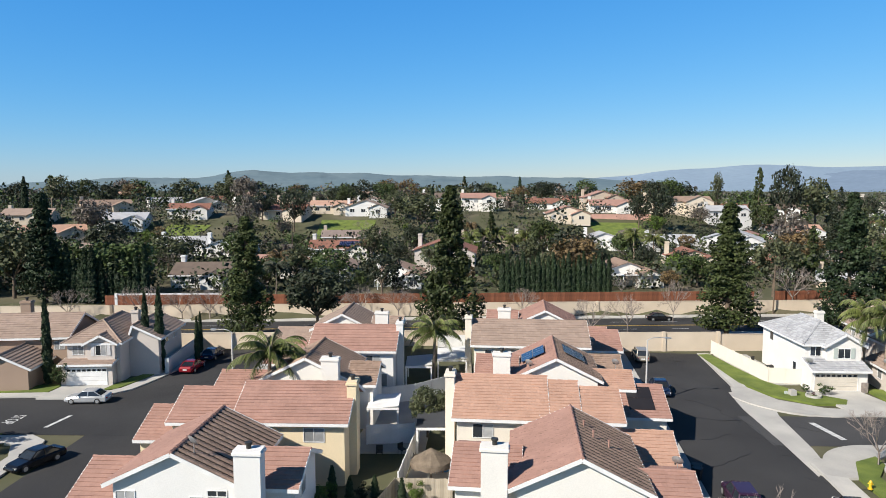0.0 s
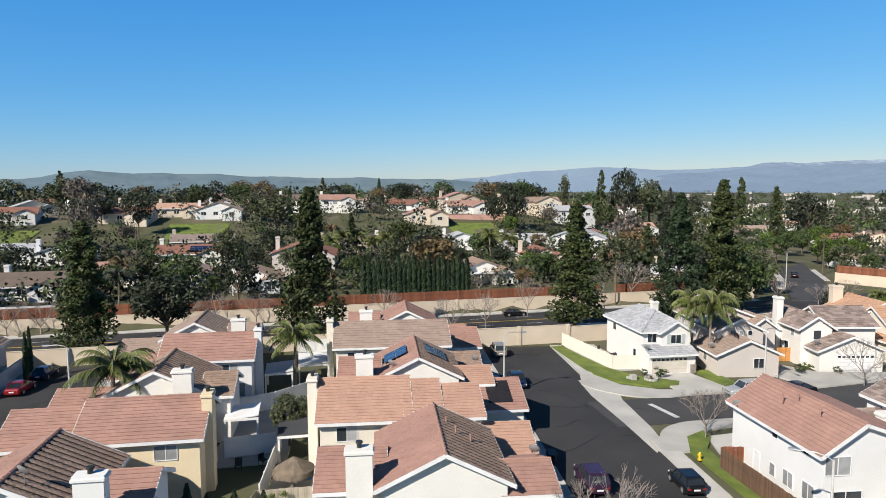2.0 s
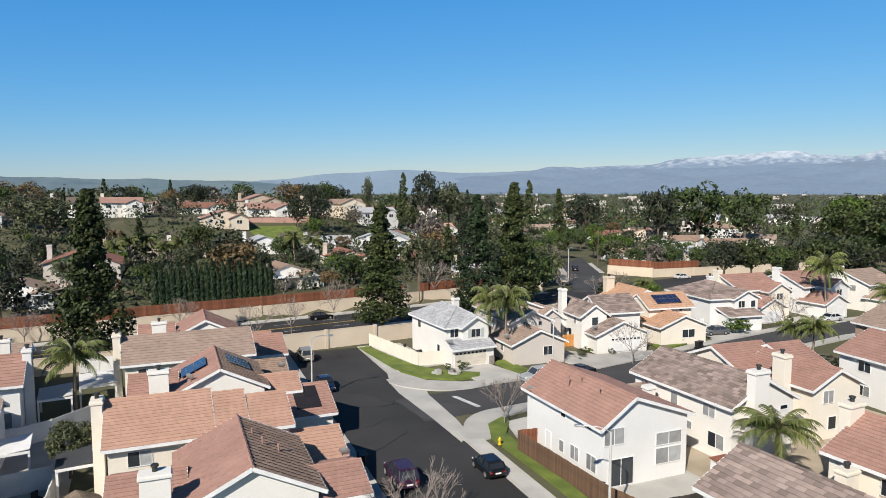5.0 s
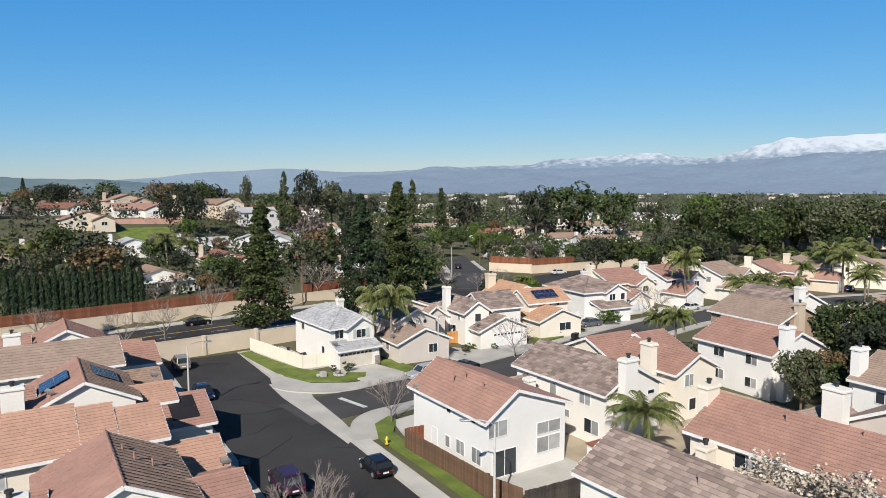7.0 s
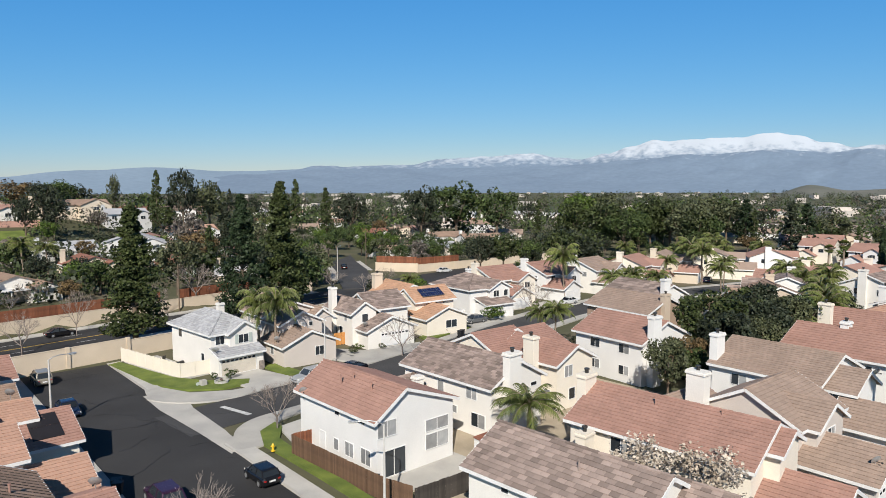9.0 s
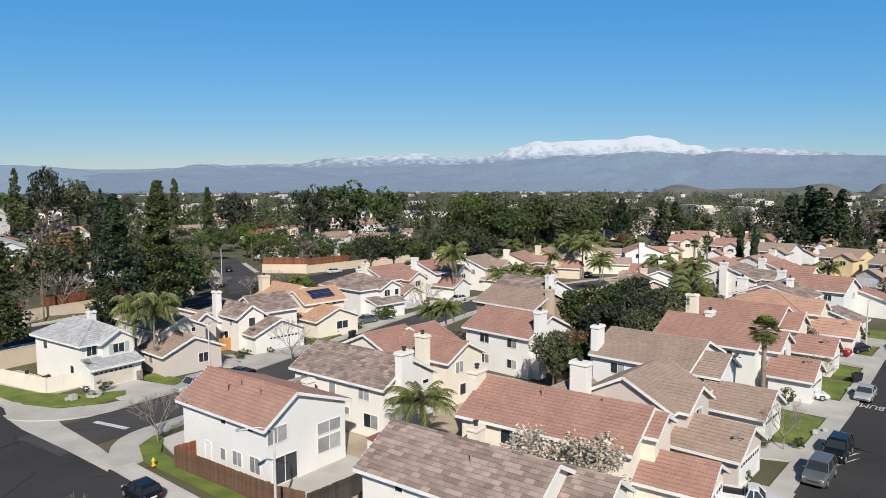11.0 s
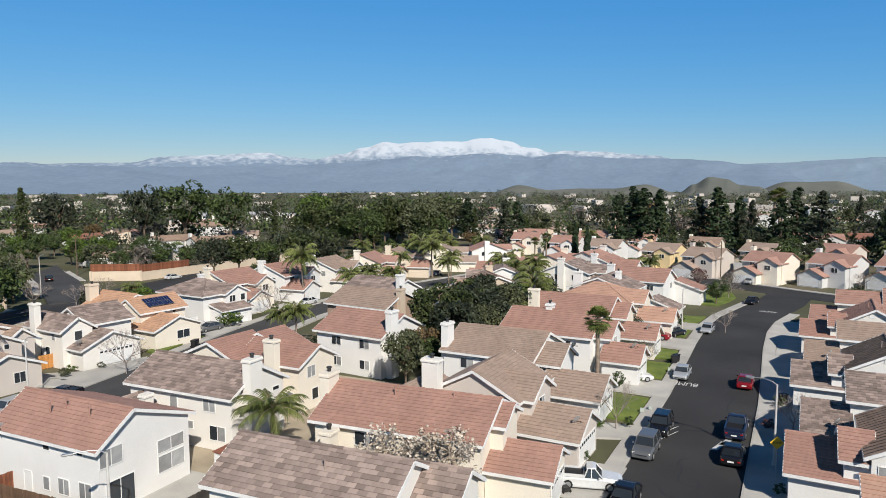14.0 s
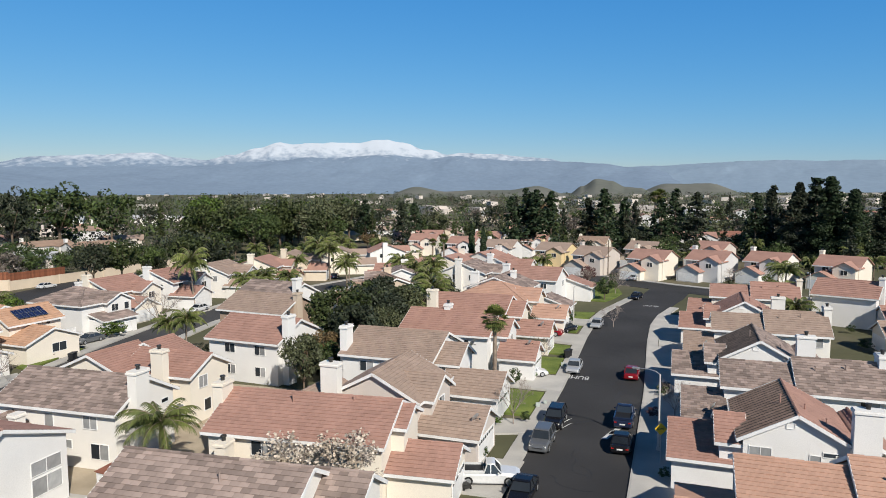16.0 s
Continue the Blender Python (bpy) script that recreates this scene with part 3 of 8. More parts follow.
def vol(x0, x1, y0, y1, ze, roof="gx", rise=1.9, o=0.5, z0=-0.2, ridge=0.5, ribbed="", wall=None, tile=None, pick=False, east_shade_tile=None, north_shade_tile=None):
    """One wing: walls up to the eaves with gables, roof deck, fascia boards and tiles. ridge: where the ridge lies across the span."""
    root, T = HC["root"], tile or HC["tile"]
    zr = ze + rise
    bm = bmesh.new()
    if roof == "gx":
        ym = y0 + (y1 - y0) * ridge
        sec = [(y0, z0), (y1, z0), (y1, ze), (ym, zr), (y0, ze)]
        a, b = [bm.verts.new((x0, *s)) for s in sec], [bm.verts.new((x1, *s)) for s in sec]
    elif roof == "gy":
        xm = x0 + (x1 - x0) * ridge
        sec = [(x0, z0), (x1, z0), (x1, ze), (xm, zr), (x0, ze)]
        a, b = [bm.verts.new((s[0], y0, s[1])) for s in sec], [bm.verts.new((s[0], y1, s[1])) for s in sec]
    else:
        sec = [(x0, z0), (x1, z0), (x1, ze), (x0, ze)]
        a, b = [bm.verts.new((s[0], y0, s[1])) for s in sec], [bm.verts.new((s[0], y1, s[1])) for s in sec]
    bm.faces.new(a)
    bm.faces.new(b[::-1])
    k = len(sec)
    for i in range(k):
        bm.faces.new((a[i], b[i], b[(i + 1) % k], a[(i + 1) % k]))
    bmesh.ops.recalc_face_normals(bm, faces=bm.faces)
    part("wall", bm, wall or HC["wall"], root)
    if roof == "flat":
        return
    lift = 0.05
    planes = []
    if roof == "gx":
        s1, s2 = rise / (ym - y0), rise / (y1 - ym)
        X0, X1 = x0 - o * 0.8, x1 + o * 0.8
        planes = [((X0, y0 - o, ze - s1 * o), (X1, y0 - o, ze - s1 * o), (X1, ym, zr), (X0, ym, zr), "S"),
                  ((X1, y1 + o, ze - s2 * o), (X0, y1 + o, ze - s2 * o), (X0, ym, zr), (X1, ym, zr), "N")]
        rid = [((X0, ym, zr), (X1, ym, zr))]
    elif roof == "gy":
        s1, s2 = rise / (xm - x0), rise / (x1 - xm)
        Y0, Y1 = y0 - o * 0.8, y1 + o * 0.8
        planes = [((x0 - o, Y1, ze - s1 * o), (x0 - o, Y0, ze - s1 * o), (xm, Y0, zr), (xm, Y1, zr), "W"),
                  ((x1 + o, Y0, ze - s2 * o), (x1 + o, Y1, ze - s2 * o), (xm, Y1, zr), (xm, Y0, zr), "E")]
        rid = [((xm, Y0, zr), (xm, Y1, zr))]
    elif roof == "shed":
        s1 = rise / (y1 - y0)
        planes = [((x0 - 0.2, y0 - o, ze - s1 * o), (x1 + 0.2, y0 - o, ze - s1 * o), (x1 + 0.2, y1, zr), (x0 - 0.2, y1, zr), "S")]
        rid = []
    elif roof == "shedw":
        s1 = rise / (x1 - x0)
        planes = [((x0 - o, y1 + 0.2, ze - s1 * o), (x0 - o, y0 - 0.2, ze - s1 * o), (x1, y0 - 0.2, zr), (x1, y1 + 0.2, zr), "W")]
        rid = []
    else:
        w, dd = x1 - x0 + 2 * o, y1 - y0 + 2 * o
        ins = min(w, dd) / 2
        A = [(x0 - o, y0 - o, ze - 0.2), (x1 + o, y0 - o, ze - 0.2), (x1 + o, y1 + o, ze - 0.2), (x0 - o, y1 + o, ze - 0.2)]
        if w >= dd:
            r1, r2 = (x0 - o + ins, (y0 + y1) / 2, zr), (x1 + o - ins, (y0 + y1) / 2, zr)
            planes = [(A[0], A[1], r2, r1, "S"), (A[1], A[2], r2, r2, "E"), (A[2], A[3], r1, r2, "N"), (A[3], A[0], r1, r1, "W")]
        else:
            r1, r2 = ((x0 + x1) / 2, y0 - o + ins, zr), ((x0 + x1) / 2, y1 + o - ins, zr)
            planes = [(A[0], A[1], r1, r1, "S"), (A[1], A[2], r2, r1, "E"), (A[2], A[3], r2, r2, "N"), (A[3], A[0], r1, r2, "W")]
        rid = [(r1, r2), (A[0], planes[0][3]), (A[1], planes[0][2])]
    V, F, edges, other = [], [], [], {}
    dk = bmesh.new()
    up = Vector((0, 0, lift))
    for eL, eR, rR, rL, f in planes:
        tri = rL == rR
        pts = [Vector(p) + up for p in ((eL, eR, rR) if tri else (eL, eR, rR, rL))]
        top = [dk.verts.new(p) for p in pts]
        bot = [dk.verts.new(p - Vector((0, 0, 0.14))) for p in pts]
        dk.faces.new(top)
        dk.faces.new(bot[::-1])
        for i in range(len(pts)):
            dk.faces.new((top[i], bot[i], bot[(i + 1) % len(pts)], top[(i + 1) % len(pts)]))
        dn = Vector((0, 0, -0.09))
        edges.append((pts[0] + dn, pts[1] + dn))
        if roof in ("gx", "gy", "shed", "shedw"):
            edges += [(pts[1] + dn, pts[2] + dn), (pts[3] + dn, pts[0] + dn)]
        if not HC["far"]:
            # slopes turned off the sun: a darker tile paints in their shade
            special = east_shade_tile if f == "E" else north_shade_tile if f == "N" else None
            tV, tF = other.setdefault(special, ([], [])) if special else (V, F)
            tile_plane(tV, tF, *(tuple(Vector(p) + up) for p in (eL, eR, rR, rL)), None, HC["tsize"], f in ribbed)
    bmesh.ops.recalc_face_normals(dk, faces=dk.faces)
    # deck seen in the gaps: near-black for dirt plus recess shade
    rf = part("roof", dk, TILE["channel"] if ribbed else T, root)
    if HC["dist"] < 260:
        bm = bmesh.new()
        for e in edges[:1] if HC["far"] else edges:
            beam(bm, *e, 0.06, 0.26)
            if HC["dist"] < 85:
                part("fascia_board", bm, HC["trim"], root)
                bm = bmesh.new()
        if HC["dist"] >= 85:
            tagged(part("fascia", bm, HC["trim"], root), kind="stuff")
        else:
            bm.free()
    if V:
        single = min(300, len(F) // 2) if pick else 0
        if single:          # the nearest slope's tiles one by one, the rest joined
            kv, kf = (6, 2)
            for i in range(single):
                me = bpy.data.meshes.new("roof_tile")
                o0 = Vector(V[i * kv])
                me.from_pydata([tuple(Vector(q) - o0) for q in V[i * kv:i * kv + kv]], [], [(0, 1, 2, 3), (4, 5, 1, 0)])
                linkme("roof_tile", me, TILEONE, rf, Matrix.Translation(o0))
            V, F = V[single * kv:], [tuple(q - single * kv for q in f) for f in F[single * kf:]]
        tl = pyd("roof_tiles", V, F, T, rf)
        tagged(tl, kind="stuff")
    for m2, (tV, tF) in other.items():
        tagged(pyd("roof_tiles", tV, tF, m2, rf), kind="stuff")
    if rid and not HC["far"]:
        bm = bmesh.new()
        for p, q in rid:
            p, q = Vector(p), Vector(q)
            nseg = max(1, int((q - p).length / 0.8))
            for i in range(nseg):
                tube(bm, p.lerp(q, i / nseg) + up + Vector((0, 0, 0.05)), p.lerp(q, (i + 1.05) / nseg) + up + Vector((0, 0, 0.03)), 0.13, 0.11, 6)
        tagged(part("ridge_tiles", bm, T, rf), kind="stuff")


def opening(face, c, z, w, h, at, kind="window", glass=None):
    """A window or door on a wall face: S/N faces lie at y=at, W/E at x=at; c along the face, z its foot."""
    root = HC["root"]
    s = {"S": (c, at, 0), "N": (c, at, 180), "W": (at, c, -90), "E": (at, c, 90)}[face]
    m = pose(s[0], s[1], z, 0, 0, s[2])
    bm = bmesh.new()
    t = 0.055
    for a in ((-w / 2 - t, w / 2 + t, h, h + t), (-w / 2 - t, w / 2 + t, -t, 0), (-w / 2 - t, -w / 2, 0, h), (w / 2, w / 2 + t, 0, h)):
        box(bm, a[0], a[1], -0.06, 0.06, a[2], a[3])
    if kind == "window":
        if w > 1.1:
            box(bm, -0.03, 0.03, -0.045, 0.05, 0, h)
        fr = part("window", bm, HC["trim"], root)
        fr.matrix_basis = m
        halves = ((-w / 2, -0.03), (0.03, w / 2)) if w > 1.1 and HC["dist"] < 105 else ((-w / 2, w / 2),)
        light = HC["rnd"].random()
        for i, (a, b) in enumerate(halves):     # one leaf often paler: a curtain, and sky reflection painted into the colour
            bm = bmesh.new()
            box(bm, a, b, -0.02, 0.04, 0, h)
            part("pane", bm, glass or (BLIND if light < 0.3 or (light < 0.7 and i) else GLASS), fr)
    else:
        fr = part("garage_door", bm, HC["trim"], root)
        fr.matrix_basis = m
        bm = bmesh.new()
        for i in range(4):
            box(bm, -w / 2 + 0.02, w / 2 - 0.02, -0.03, 0.03, h * i / 4 + 0.012, h * (i + 1) / 4 - 0.012)
        part("door_panel", bm, glass or VINYL, fr)
        if w > 4 and HC["dist"] < 100:
            for i in range(8):
                x = -w / 2 + w * (i + 0.5) / 8
                bm = bmesh.new()
                box(bm, x - 0.2, x + 0.2, -0.036, 0.02, h * 0.80, h * 0.93)
                part("door_light", bm, GLASS, fr)
    return fr


def wins(face, at, a, b, n, z=3.6, w=1.5, h=1.1):
    for i in range(n):
        opening(face, a + (b - a) * (i + 0.5) / n, z, w, h, at)


def chimney(x, y, top, w=1.3, d=0.8, z0=-0.2, mat_=None, flue=True):
    root = HC["root"]
    bm = bmesh.new()
    box(bm, x - w / 2, x + w / 2, y - d / 2, y + d / 2, z0, top - 0.35, 0.02)
    ch = part("chimney", bm, mat_ or HC["wall"], root)
    if HC["dist"] > 200:
        return
    bm = bmesh.new()
    box(bm, x - w / 2 - 0.1, x + w / 2 + 0.1, y - d / 2 - 0.1, y + d / 2 + 0.1, top - 0.35, top - 0.12, 0.04)
    box(bm, x - w / 2 - 0.03, x + w / 2 + 0.03, y - d / 2 - 0.03, y + d / 2 + 0.03, top - 0.12, top)
    part("chimney_cap", bm, mat_ or HC["wall"], ch)
    if flue:
        bm = bmesh.new()
        tube(bm, (x, y, top), (x, y, top + 0.3), 0.16, None, 10)
        tube(bm, (x, y, top + 0.3), (x, y, top + 0.42), 0.24, 0.22, 10)
        part("flue", bm, DKMETAL, ch)


def vents(*pts):
    for x, y, z in pts:
        bm = bmesh.new()
        tube(bm, (x, y, z - 0.3), (x, y, z + 0.45), 0.06, None, 8)
        tube(bm, (x, y, z + 0.42), (x, y, z + 0.5), 0.09, None, 8)
        part("vent_pipe", bm, HC["tile"], HC["root"])


def house_pt(x, y, z):
    return HC["root"].matrix_basis @ Vector((x, y, z))


def dish(x, y, z, face=215):
    p = house_pt(x, y, z)
    root = empty("satellite_dish", pose(p.x, p.y, p.z, 0, 0, -face), "pale satellite dish on a bent mast", "satellite dish")
    bm = bmesh.new()
    tube(bm, (0, 0, -0.3), (0, 0, 0.5), 0.03)
    part("mast", bm, METAL, root)
    bm = bmesh.new()
    bmesh.ops.create_uvsphere(bm, u_segments=16, v_segments=10, radius=0.7, matrix=pose(0, 0.12, 0.7, 60))
    bmesh.ops.delete(bm, geom=[v for v in bm.verts if (pose(0, 0.12, 0.7, 60).inverted() @ v.co).z > -0.42], context="VERTS")
    bmesh.ops.translate(bm, verts=bm.verts, vec=(0, -0.55, 0.2))
    ds = part("reflector", bm, METAL, root)
    bm = bmesh.new()
    beam(bm, (0, 0.02, 0.45), (0, 0.6, 0.55), 0.03, 0.03)
    box(bm, -0.05, 0.05, 0.55, 0.65, 0.5, 0.6)
    part("feed_arm", bm, DKMETAL, root)


def solar(x, y, z, w, d, tilt, turn, nx, ny, material=None, label="dark blue solar panel array on the roof tiles"):
    """A roof array as one thing: panels under a root at the slope."""
    m = HC["root"].matrix_basis @ pose(x, y, z, 0, 0, turn) @ pose(0, 0, 0, tilt)
    root = empty("solar_array", m, label, "solar panel")
    for i in range(nx):
        for j in range(ny):
            bm = bmesh.new()
            a, b = w * (i / nx - 0.5), d * (j / ny - 0.5)
            box(bm, a + 0.02, a + w / nx - 0.02, b + 0.02, b + d / ny - 0.02, 0.0, 0.05)
            pn = part("solar_panel", bm, material or SOLAR, root)
            if material is None:
                bm = bmesh.new()
                box(bm, a + 0.02, a + 0.05, b + 0.02, b + d / ny - 0.02, 0.0, 0.056)
                box(bm, a + 0.02, a + w / nx - 0.02, b + 0.02, b + 0.05, 0.0, 0.056)
                box(bm, a + w / nx / 2 - 0.01, a + w / nx / 2 + 0.01, b + 0.05, b + d / ny - 0.02, 0.0, 0.053)
                part("panel_frame", bm, METAL, pn)


# ---- the row between the two streets ----
house(8.4, 39.6, 6.5, "cream stucco two-storey house with pink concrete roof tiles", "ivory", "rose")
# the east slope's shade is put into its brown tile colour
vol(-3.8, 4.2, 0.3, 9.6, 5.3, "gy", 1.95, ribbed="E", east_shade_tile=TILE["brown"])
vol(-7.8, -3.8, 1.6, 8.4, 4.7, "gx", 1.2)
vol(4.2, 7.4, 0.8, 6.2, 4.3, "gx", 0.9)
vol(3.9, 8.2, 9.6, 17.0, 2.8, "gx", 1.5, tile=TILE["salmon"])
chimney(-5.2, 0.9, 7.6, 1.7, 0.9)
wins("S", 0.3, -2.5, 3.0, 2, 3.2, 0.9, 0.7); opening("S", -1.2, 3.9, 0.9, 0.35, 0.3); opening("S", 5.6, 2.2, 0.9, 0.9, 0.8)
vents((1.4, 5.0, 6.8), (2.4, 4.6, 6.3), (0.9, 6.6, 6.9)); dish(7.2, 5.6, 4.6)
house(0.7, 52.8, 5.5, "cream stucco two-storey house with a long salmon tile roof", "cream", "salmon")
vol(0.45, 7.6, 0.45, 9.8, 5.3, "gx", 2.0)
vol(7.6, 10.2, 0.45, 9.0, 5.3, "gx", 1.75)
vol(10.2, 13.6, 0.45, 8.0, 5.3, "gx", 1.4)
vol(13.4, 19.3, 9.2, 17.4, 2.8, "gx", 1.6, tile=TILE["rose"])
chimney(-0.4, 4.6, 7.8, 0.8, 1.5); opening("S", 2.6, 3.5, 1.6, 1.1, 0.45); wins("W", 0.45, 5.5, 9, 1, 3.6)
solar(17.2, 11.3, 3.72, 2.4, 3.4, 21, 0, 1, 2, POOLSOLAR, "black pool heating panels on the garage roof")
house(10.8, 63.6, 6.5, "white stucco two-storey house with rose tiles and solar panels", "ivory", "rose")
vol(-3.7, 4.3, 0.3, 9.6, 5.3, "gy", 1.95, ribbed="E", east_shade_tile=TILE["brown"])
vol(-7.4, -3.7, 1.5, 8.2, 4.9, "gx", 1.3)
vol(3.4, 8.0, 9.8, 17.4, 2.8, "gx", 1.5, tile=TILE["brown"])
vol(4.3, 7.6, 0.9, 6.0, 4.4, "gx", 0.9, tile=TILE["salmon"])
chimney(-5.0, 0.7, 7.6, 1.7, 0.9); opening("S", 2.9, 3.3, 1.3, 1.1, 0.3); dish(-2.3, 1.0, 6.0); dish(6.8, 6.0, 5.0)
solar(-1.9, 4.8, 6.5, 3.2, 2.6, 26, -90, 2, 2)
solar(2.3, 5.4, 6.55, 3.4, 2.4, 26, 90, 3, 2)
house(3.3, 78.0, 5.5, "cream stucco two-storey house with brown roof tiles", "cream", "taupe")
vol(0.45, 13.8, 0.45, 9.4, 5.3, "gx", 1.95)
vol(13.6, 19.0, 9.2, 17.6, 2.8, "gx", 1.6, tile=TILE["rose"])
chimney(-0.4, 4.4, 7.9, 0.8, 1.5); opening("S", 2.6, 3.4, 1.6, 1.1, 0.45); dish(15.5, 9.6, 3.4); opening("S", 12.2, 3.4, 1.2, 1.0, 0.45)
house(13.6, 88.9, 6.5, "white stucco two-storey house with rose roof tiles", "ivory", "rose")
vol(-3.7, 4.3, 0.3, 8.0, 5.3, "gy", 1.95, ribbed="E")
vol(-7.4, -3.7, 1.2, 7.6, 5.0, "gx", 1.3)
vol(4.3, 8.6, 1.5, 7.4, 2.8, "gx", 1.4)
chimney(-5.2, 0.2, 7.5, 1.7, 0.9); opening("S", 3.2, 3.4, 1.2, 0.8, 0.3)
# ---- the row beside the left street ----
house(-16.9, 40.7, 3, "white stucco two-storey house with brown barrel roof tiles", "white", "brown")
# rose tiles; the east slope is coloured brown to stand for shade
vol(-4.2, 3.8, 0.3, 8.6, 5.25, "gy", 1.9, ribbed="E", tile=TILE["rose"], east_shade_tile=TILE["brown"])
vol(3.8, 7.4, 1.0, 6.4, 4.9, "gx", 1.2, tile=TILE["rose"])
vol(-8.2, -4.2, 2.2, 9.0, 2.9, "gx", 1.5, tile=TILE["rose"])
chimney(4.9, -0.2, 7.7, 1.7, 0.9); opening("S", -3.4, 3.3, 1.2, 1.2, 0.3); opening("S", 1.2, 3.3, 0.7, 0.9, 0.3); dish(0.8, 1.2, 7.0); opening("S", 2.6, 4.3, 1.2, 0.35, 0.3)
opening("E", 3.0, 3.4, 1.0, 1.1, 7.4)
house(-7.4, 51.5, 2, "yellow-cream stucco two-storey house with rose roof tiles", "butter", "rose")
vol(-9.2, -0.45, 0.45, 8.4, 5.3, "gx", 1.85)
vol(-15.2, -9.2, 2.2, 9.2, 4.6, "gx", 1.6)
vol(-18.2, -12.5, 2.6, 9.6, 2.9, "gx", 1.5)
chimney(-0.2, 3.3, 7.8, 0.8, 1.4); opening("S", -2.9, 3.5, 1.6, 1.1, 0.45); wins("E", -0.45, 4.5, 8, 1, 3.4, 0.9)
house(-13.5, 64.0, 3, "grey-cream stucco two-storey house with brown barrel tiles", "ivory", "dark")
vol(-4.0, 4.2, 0.3, 8.4, 5.2, "gy", 2.0, ribbed="WE", tile=TILE["brown"])
vol(4.2, 6.6, 1.0, 7.0, 4.6, "gx", 1.2, tile=TILE["brown"])
vol(-9.6, -4.0, 1.0, 8.5, 2.9, "gx", 1.6, tile=TILE["rose"])
chimney(2.8, -0.8, 7.6, 1.7, 0.9); opening("S", -6.4, 1.2, 1.4, 1.1, 1.0)
house(-5.2, 75.0, 2.5, "white stucco two-storey house with rose roof tiles", "white", "rose")
vol(-10.0, -0.45, 0.45, 8.4, 5.3, "gx", 1.9)
vol(-15.5, -10.0, 1.4, 8.4, 3.4, "gx", 1.6)
chimney(0.0, 4.0, 7.9, 0.8, 1.4); opening("S", -2.8, 3.4, 1.6, 1.1, 0.45); opening("S", -2.2, 0.9, 2.0, 1.5, 0.45); opening("S", -5.6, 3.4, 1.4, 1.0, 0.45)
house(-13.0, 86.6, 2.5, "white stucco two-storey house with brown roof tiles", "ivory", "brown")
vol(-4.0, 3.7, 0.3, 8.4, 5.3, "gy", 1.9, ribbed="E", tile=TILE["taupe"])
vol(3.7, 7.2, 1.2, 7.0, 4.8, "gx", 1.3, tile=TILE["taupe"])
vol(-9.5, -4.0, 1.0, 8.0, 2.9, "gx", 1.5, tile=TILE["taupe"])
chimney(5.1, 0.3, 7.6, 1.7, 0.9)
# ---- past the left street ----
house(-40.0, 79.0, -4, "pale grey stucco two-storey house with a white garage door", "taupe", "taupe")
vol(-5.8, 0.2, 0.0, 6.5, 2.7, "shed", 1.0)
vol(-5.6, 0.6, 1.4, 13.5, 5.1, "hip", 2.0)
vol(-3.0, 0.2, 0.9, 4.6, 5.1, "gy", 0.85)
vol(0.6, 4.2, 4.4, 13.5, 4.9, "gy", 1.5, ridge=0.15)
chimney(0.4, 7.5, 7.8, 0.9, 0.9); opening("S", -2.8, 0.1, 4.7, 2.05, 0.0, "door"); opening("S", -4.3, 3.5, 1.3, 1.1, 1.4); opening("S", -1.4, 3.5, 1.2, 1.2, 0.9); wins("E", 4.2, 6, 12, 2, 3.5, 1.0)
for cx in (-2.35, -0.45):
    bm = bmesh.new(); box(bm, cx - 0.2, cx + 0.2, 0.82, 0.9, 3.45, 4.75); part("shutter", bm, STUCCO["grey"], HC["root"])
house(-57.0, 80.0, -6, "brown stucco two-storey house with light brown tiles", "brown", "taupe")
vol(-6, 10.0, 2.0, 11, 5.2, "gx", 2.0)
vol(2.0, 8.0, -4.0, 3.0, 2.8, "gy", 1.5)
chimney(2.0, 9.0, 8.6, 1.3, 1.0, mat_=STUCCO["brown"]); opening("S", 9.0, 3.5, 1.2, 1.0, 2.0)
house(-76.0, 82.0, 4, "tan stucco two-storey house with salmon tiles", "tan", "orange")
vol(-6, 8.0, 2.0, 11, 5.2, "gx", 2.0); chimney(5, 9, 8.4, 1.3, 1.0, mat_=STUCCO["brown"])
# ---- north side of the side street ----
house(43.2, 78.2, 2.5, "ivory stucco two-storey house with grey slate-look tiles", "ivory", "grey")
vol(0.4, 7.0, 0.6, 12.2, 5.3, "hip", 1.9)
vol(2.6, 6.6, -0.1, 4.0, 5.3, "gy", 1.2)
vol(0.2, 6.6, -1.6, 0.6, 2.65, "shed", 0.75)
chimney(5.4, 7.6, 7.9, 0.9, 0.8); opening("S", 3.0, 0.1, 4.9, 2.05, -1.6, "door", BEIGEPAINT); opening("S", 1.6, 3.7, 1.2, 1.1, 0.6); opening("S", 4.6, 3.6, 1.4, 1.1, -0.1)
wins("W", 0.4, 1.5, 4.5, 1, 1.2, 0.8); wins("W", 0.4, 8, 11, 1, 3.6, 1.0)
for cx in (3.6, 5.6):
    bm = bmesh.new(); box(bm, cx - 0.24, cx + 0.24, -0.18, -0.1, 3.55, 4.8); part("shutter", bm, STUCCO["sage"], HC["root"])
bm = bmesh.new(); box(bm, 5.9, 6.7, -1.7, -1.2, -0.1, 1.1, 0.03); part("stone_veneer", bm, mat("stone_veneer", (0.32, 0.27, 0.23), (0.2, 0.17, 0.15), 0.9, 3, 9, bump=0.5), HC["root"])
dish(0.2, -0.9, 2.9)
house(51.2, 73.9, 9, "tan stucco two-storey house with brown tiles and palms", "taupe", "taupe")
vol(0.3, 8.2, 0.3, 7.0, 2.9, "gy", 1.7)
vol(2.0, 8.4, 4.6, 10.5, 5.0, "gy", 1.5)
vol(1.6, 10.2, 9.0, 17.0, 5.7, "gy", 1.9, ridge=0.4)
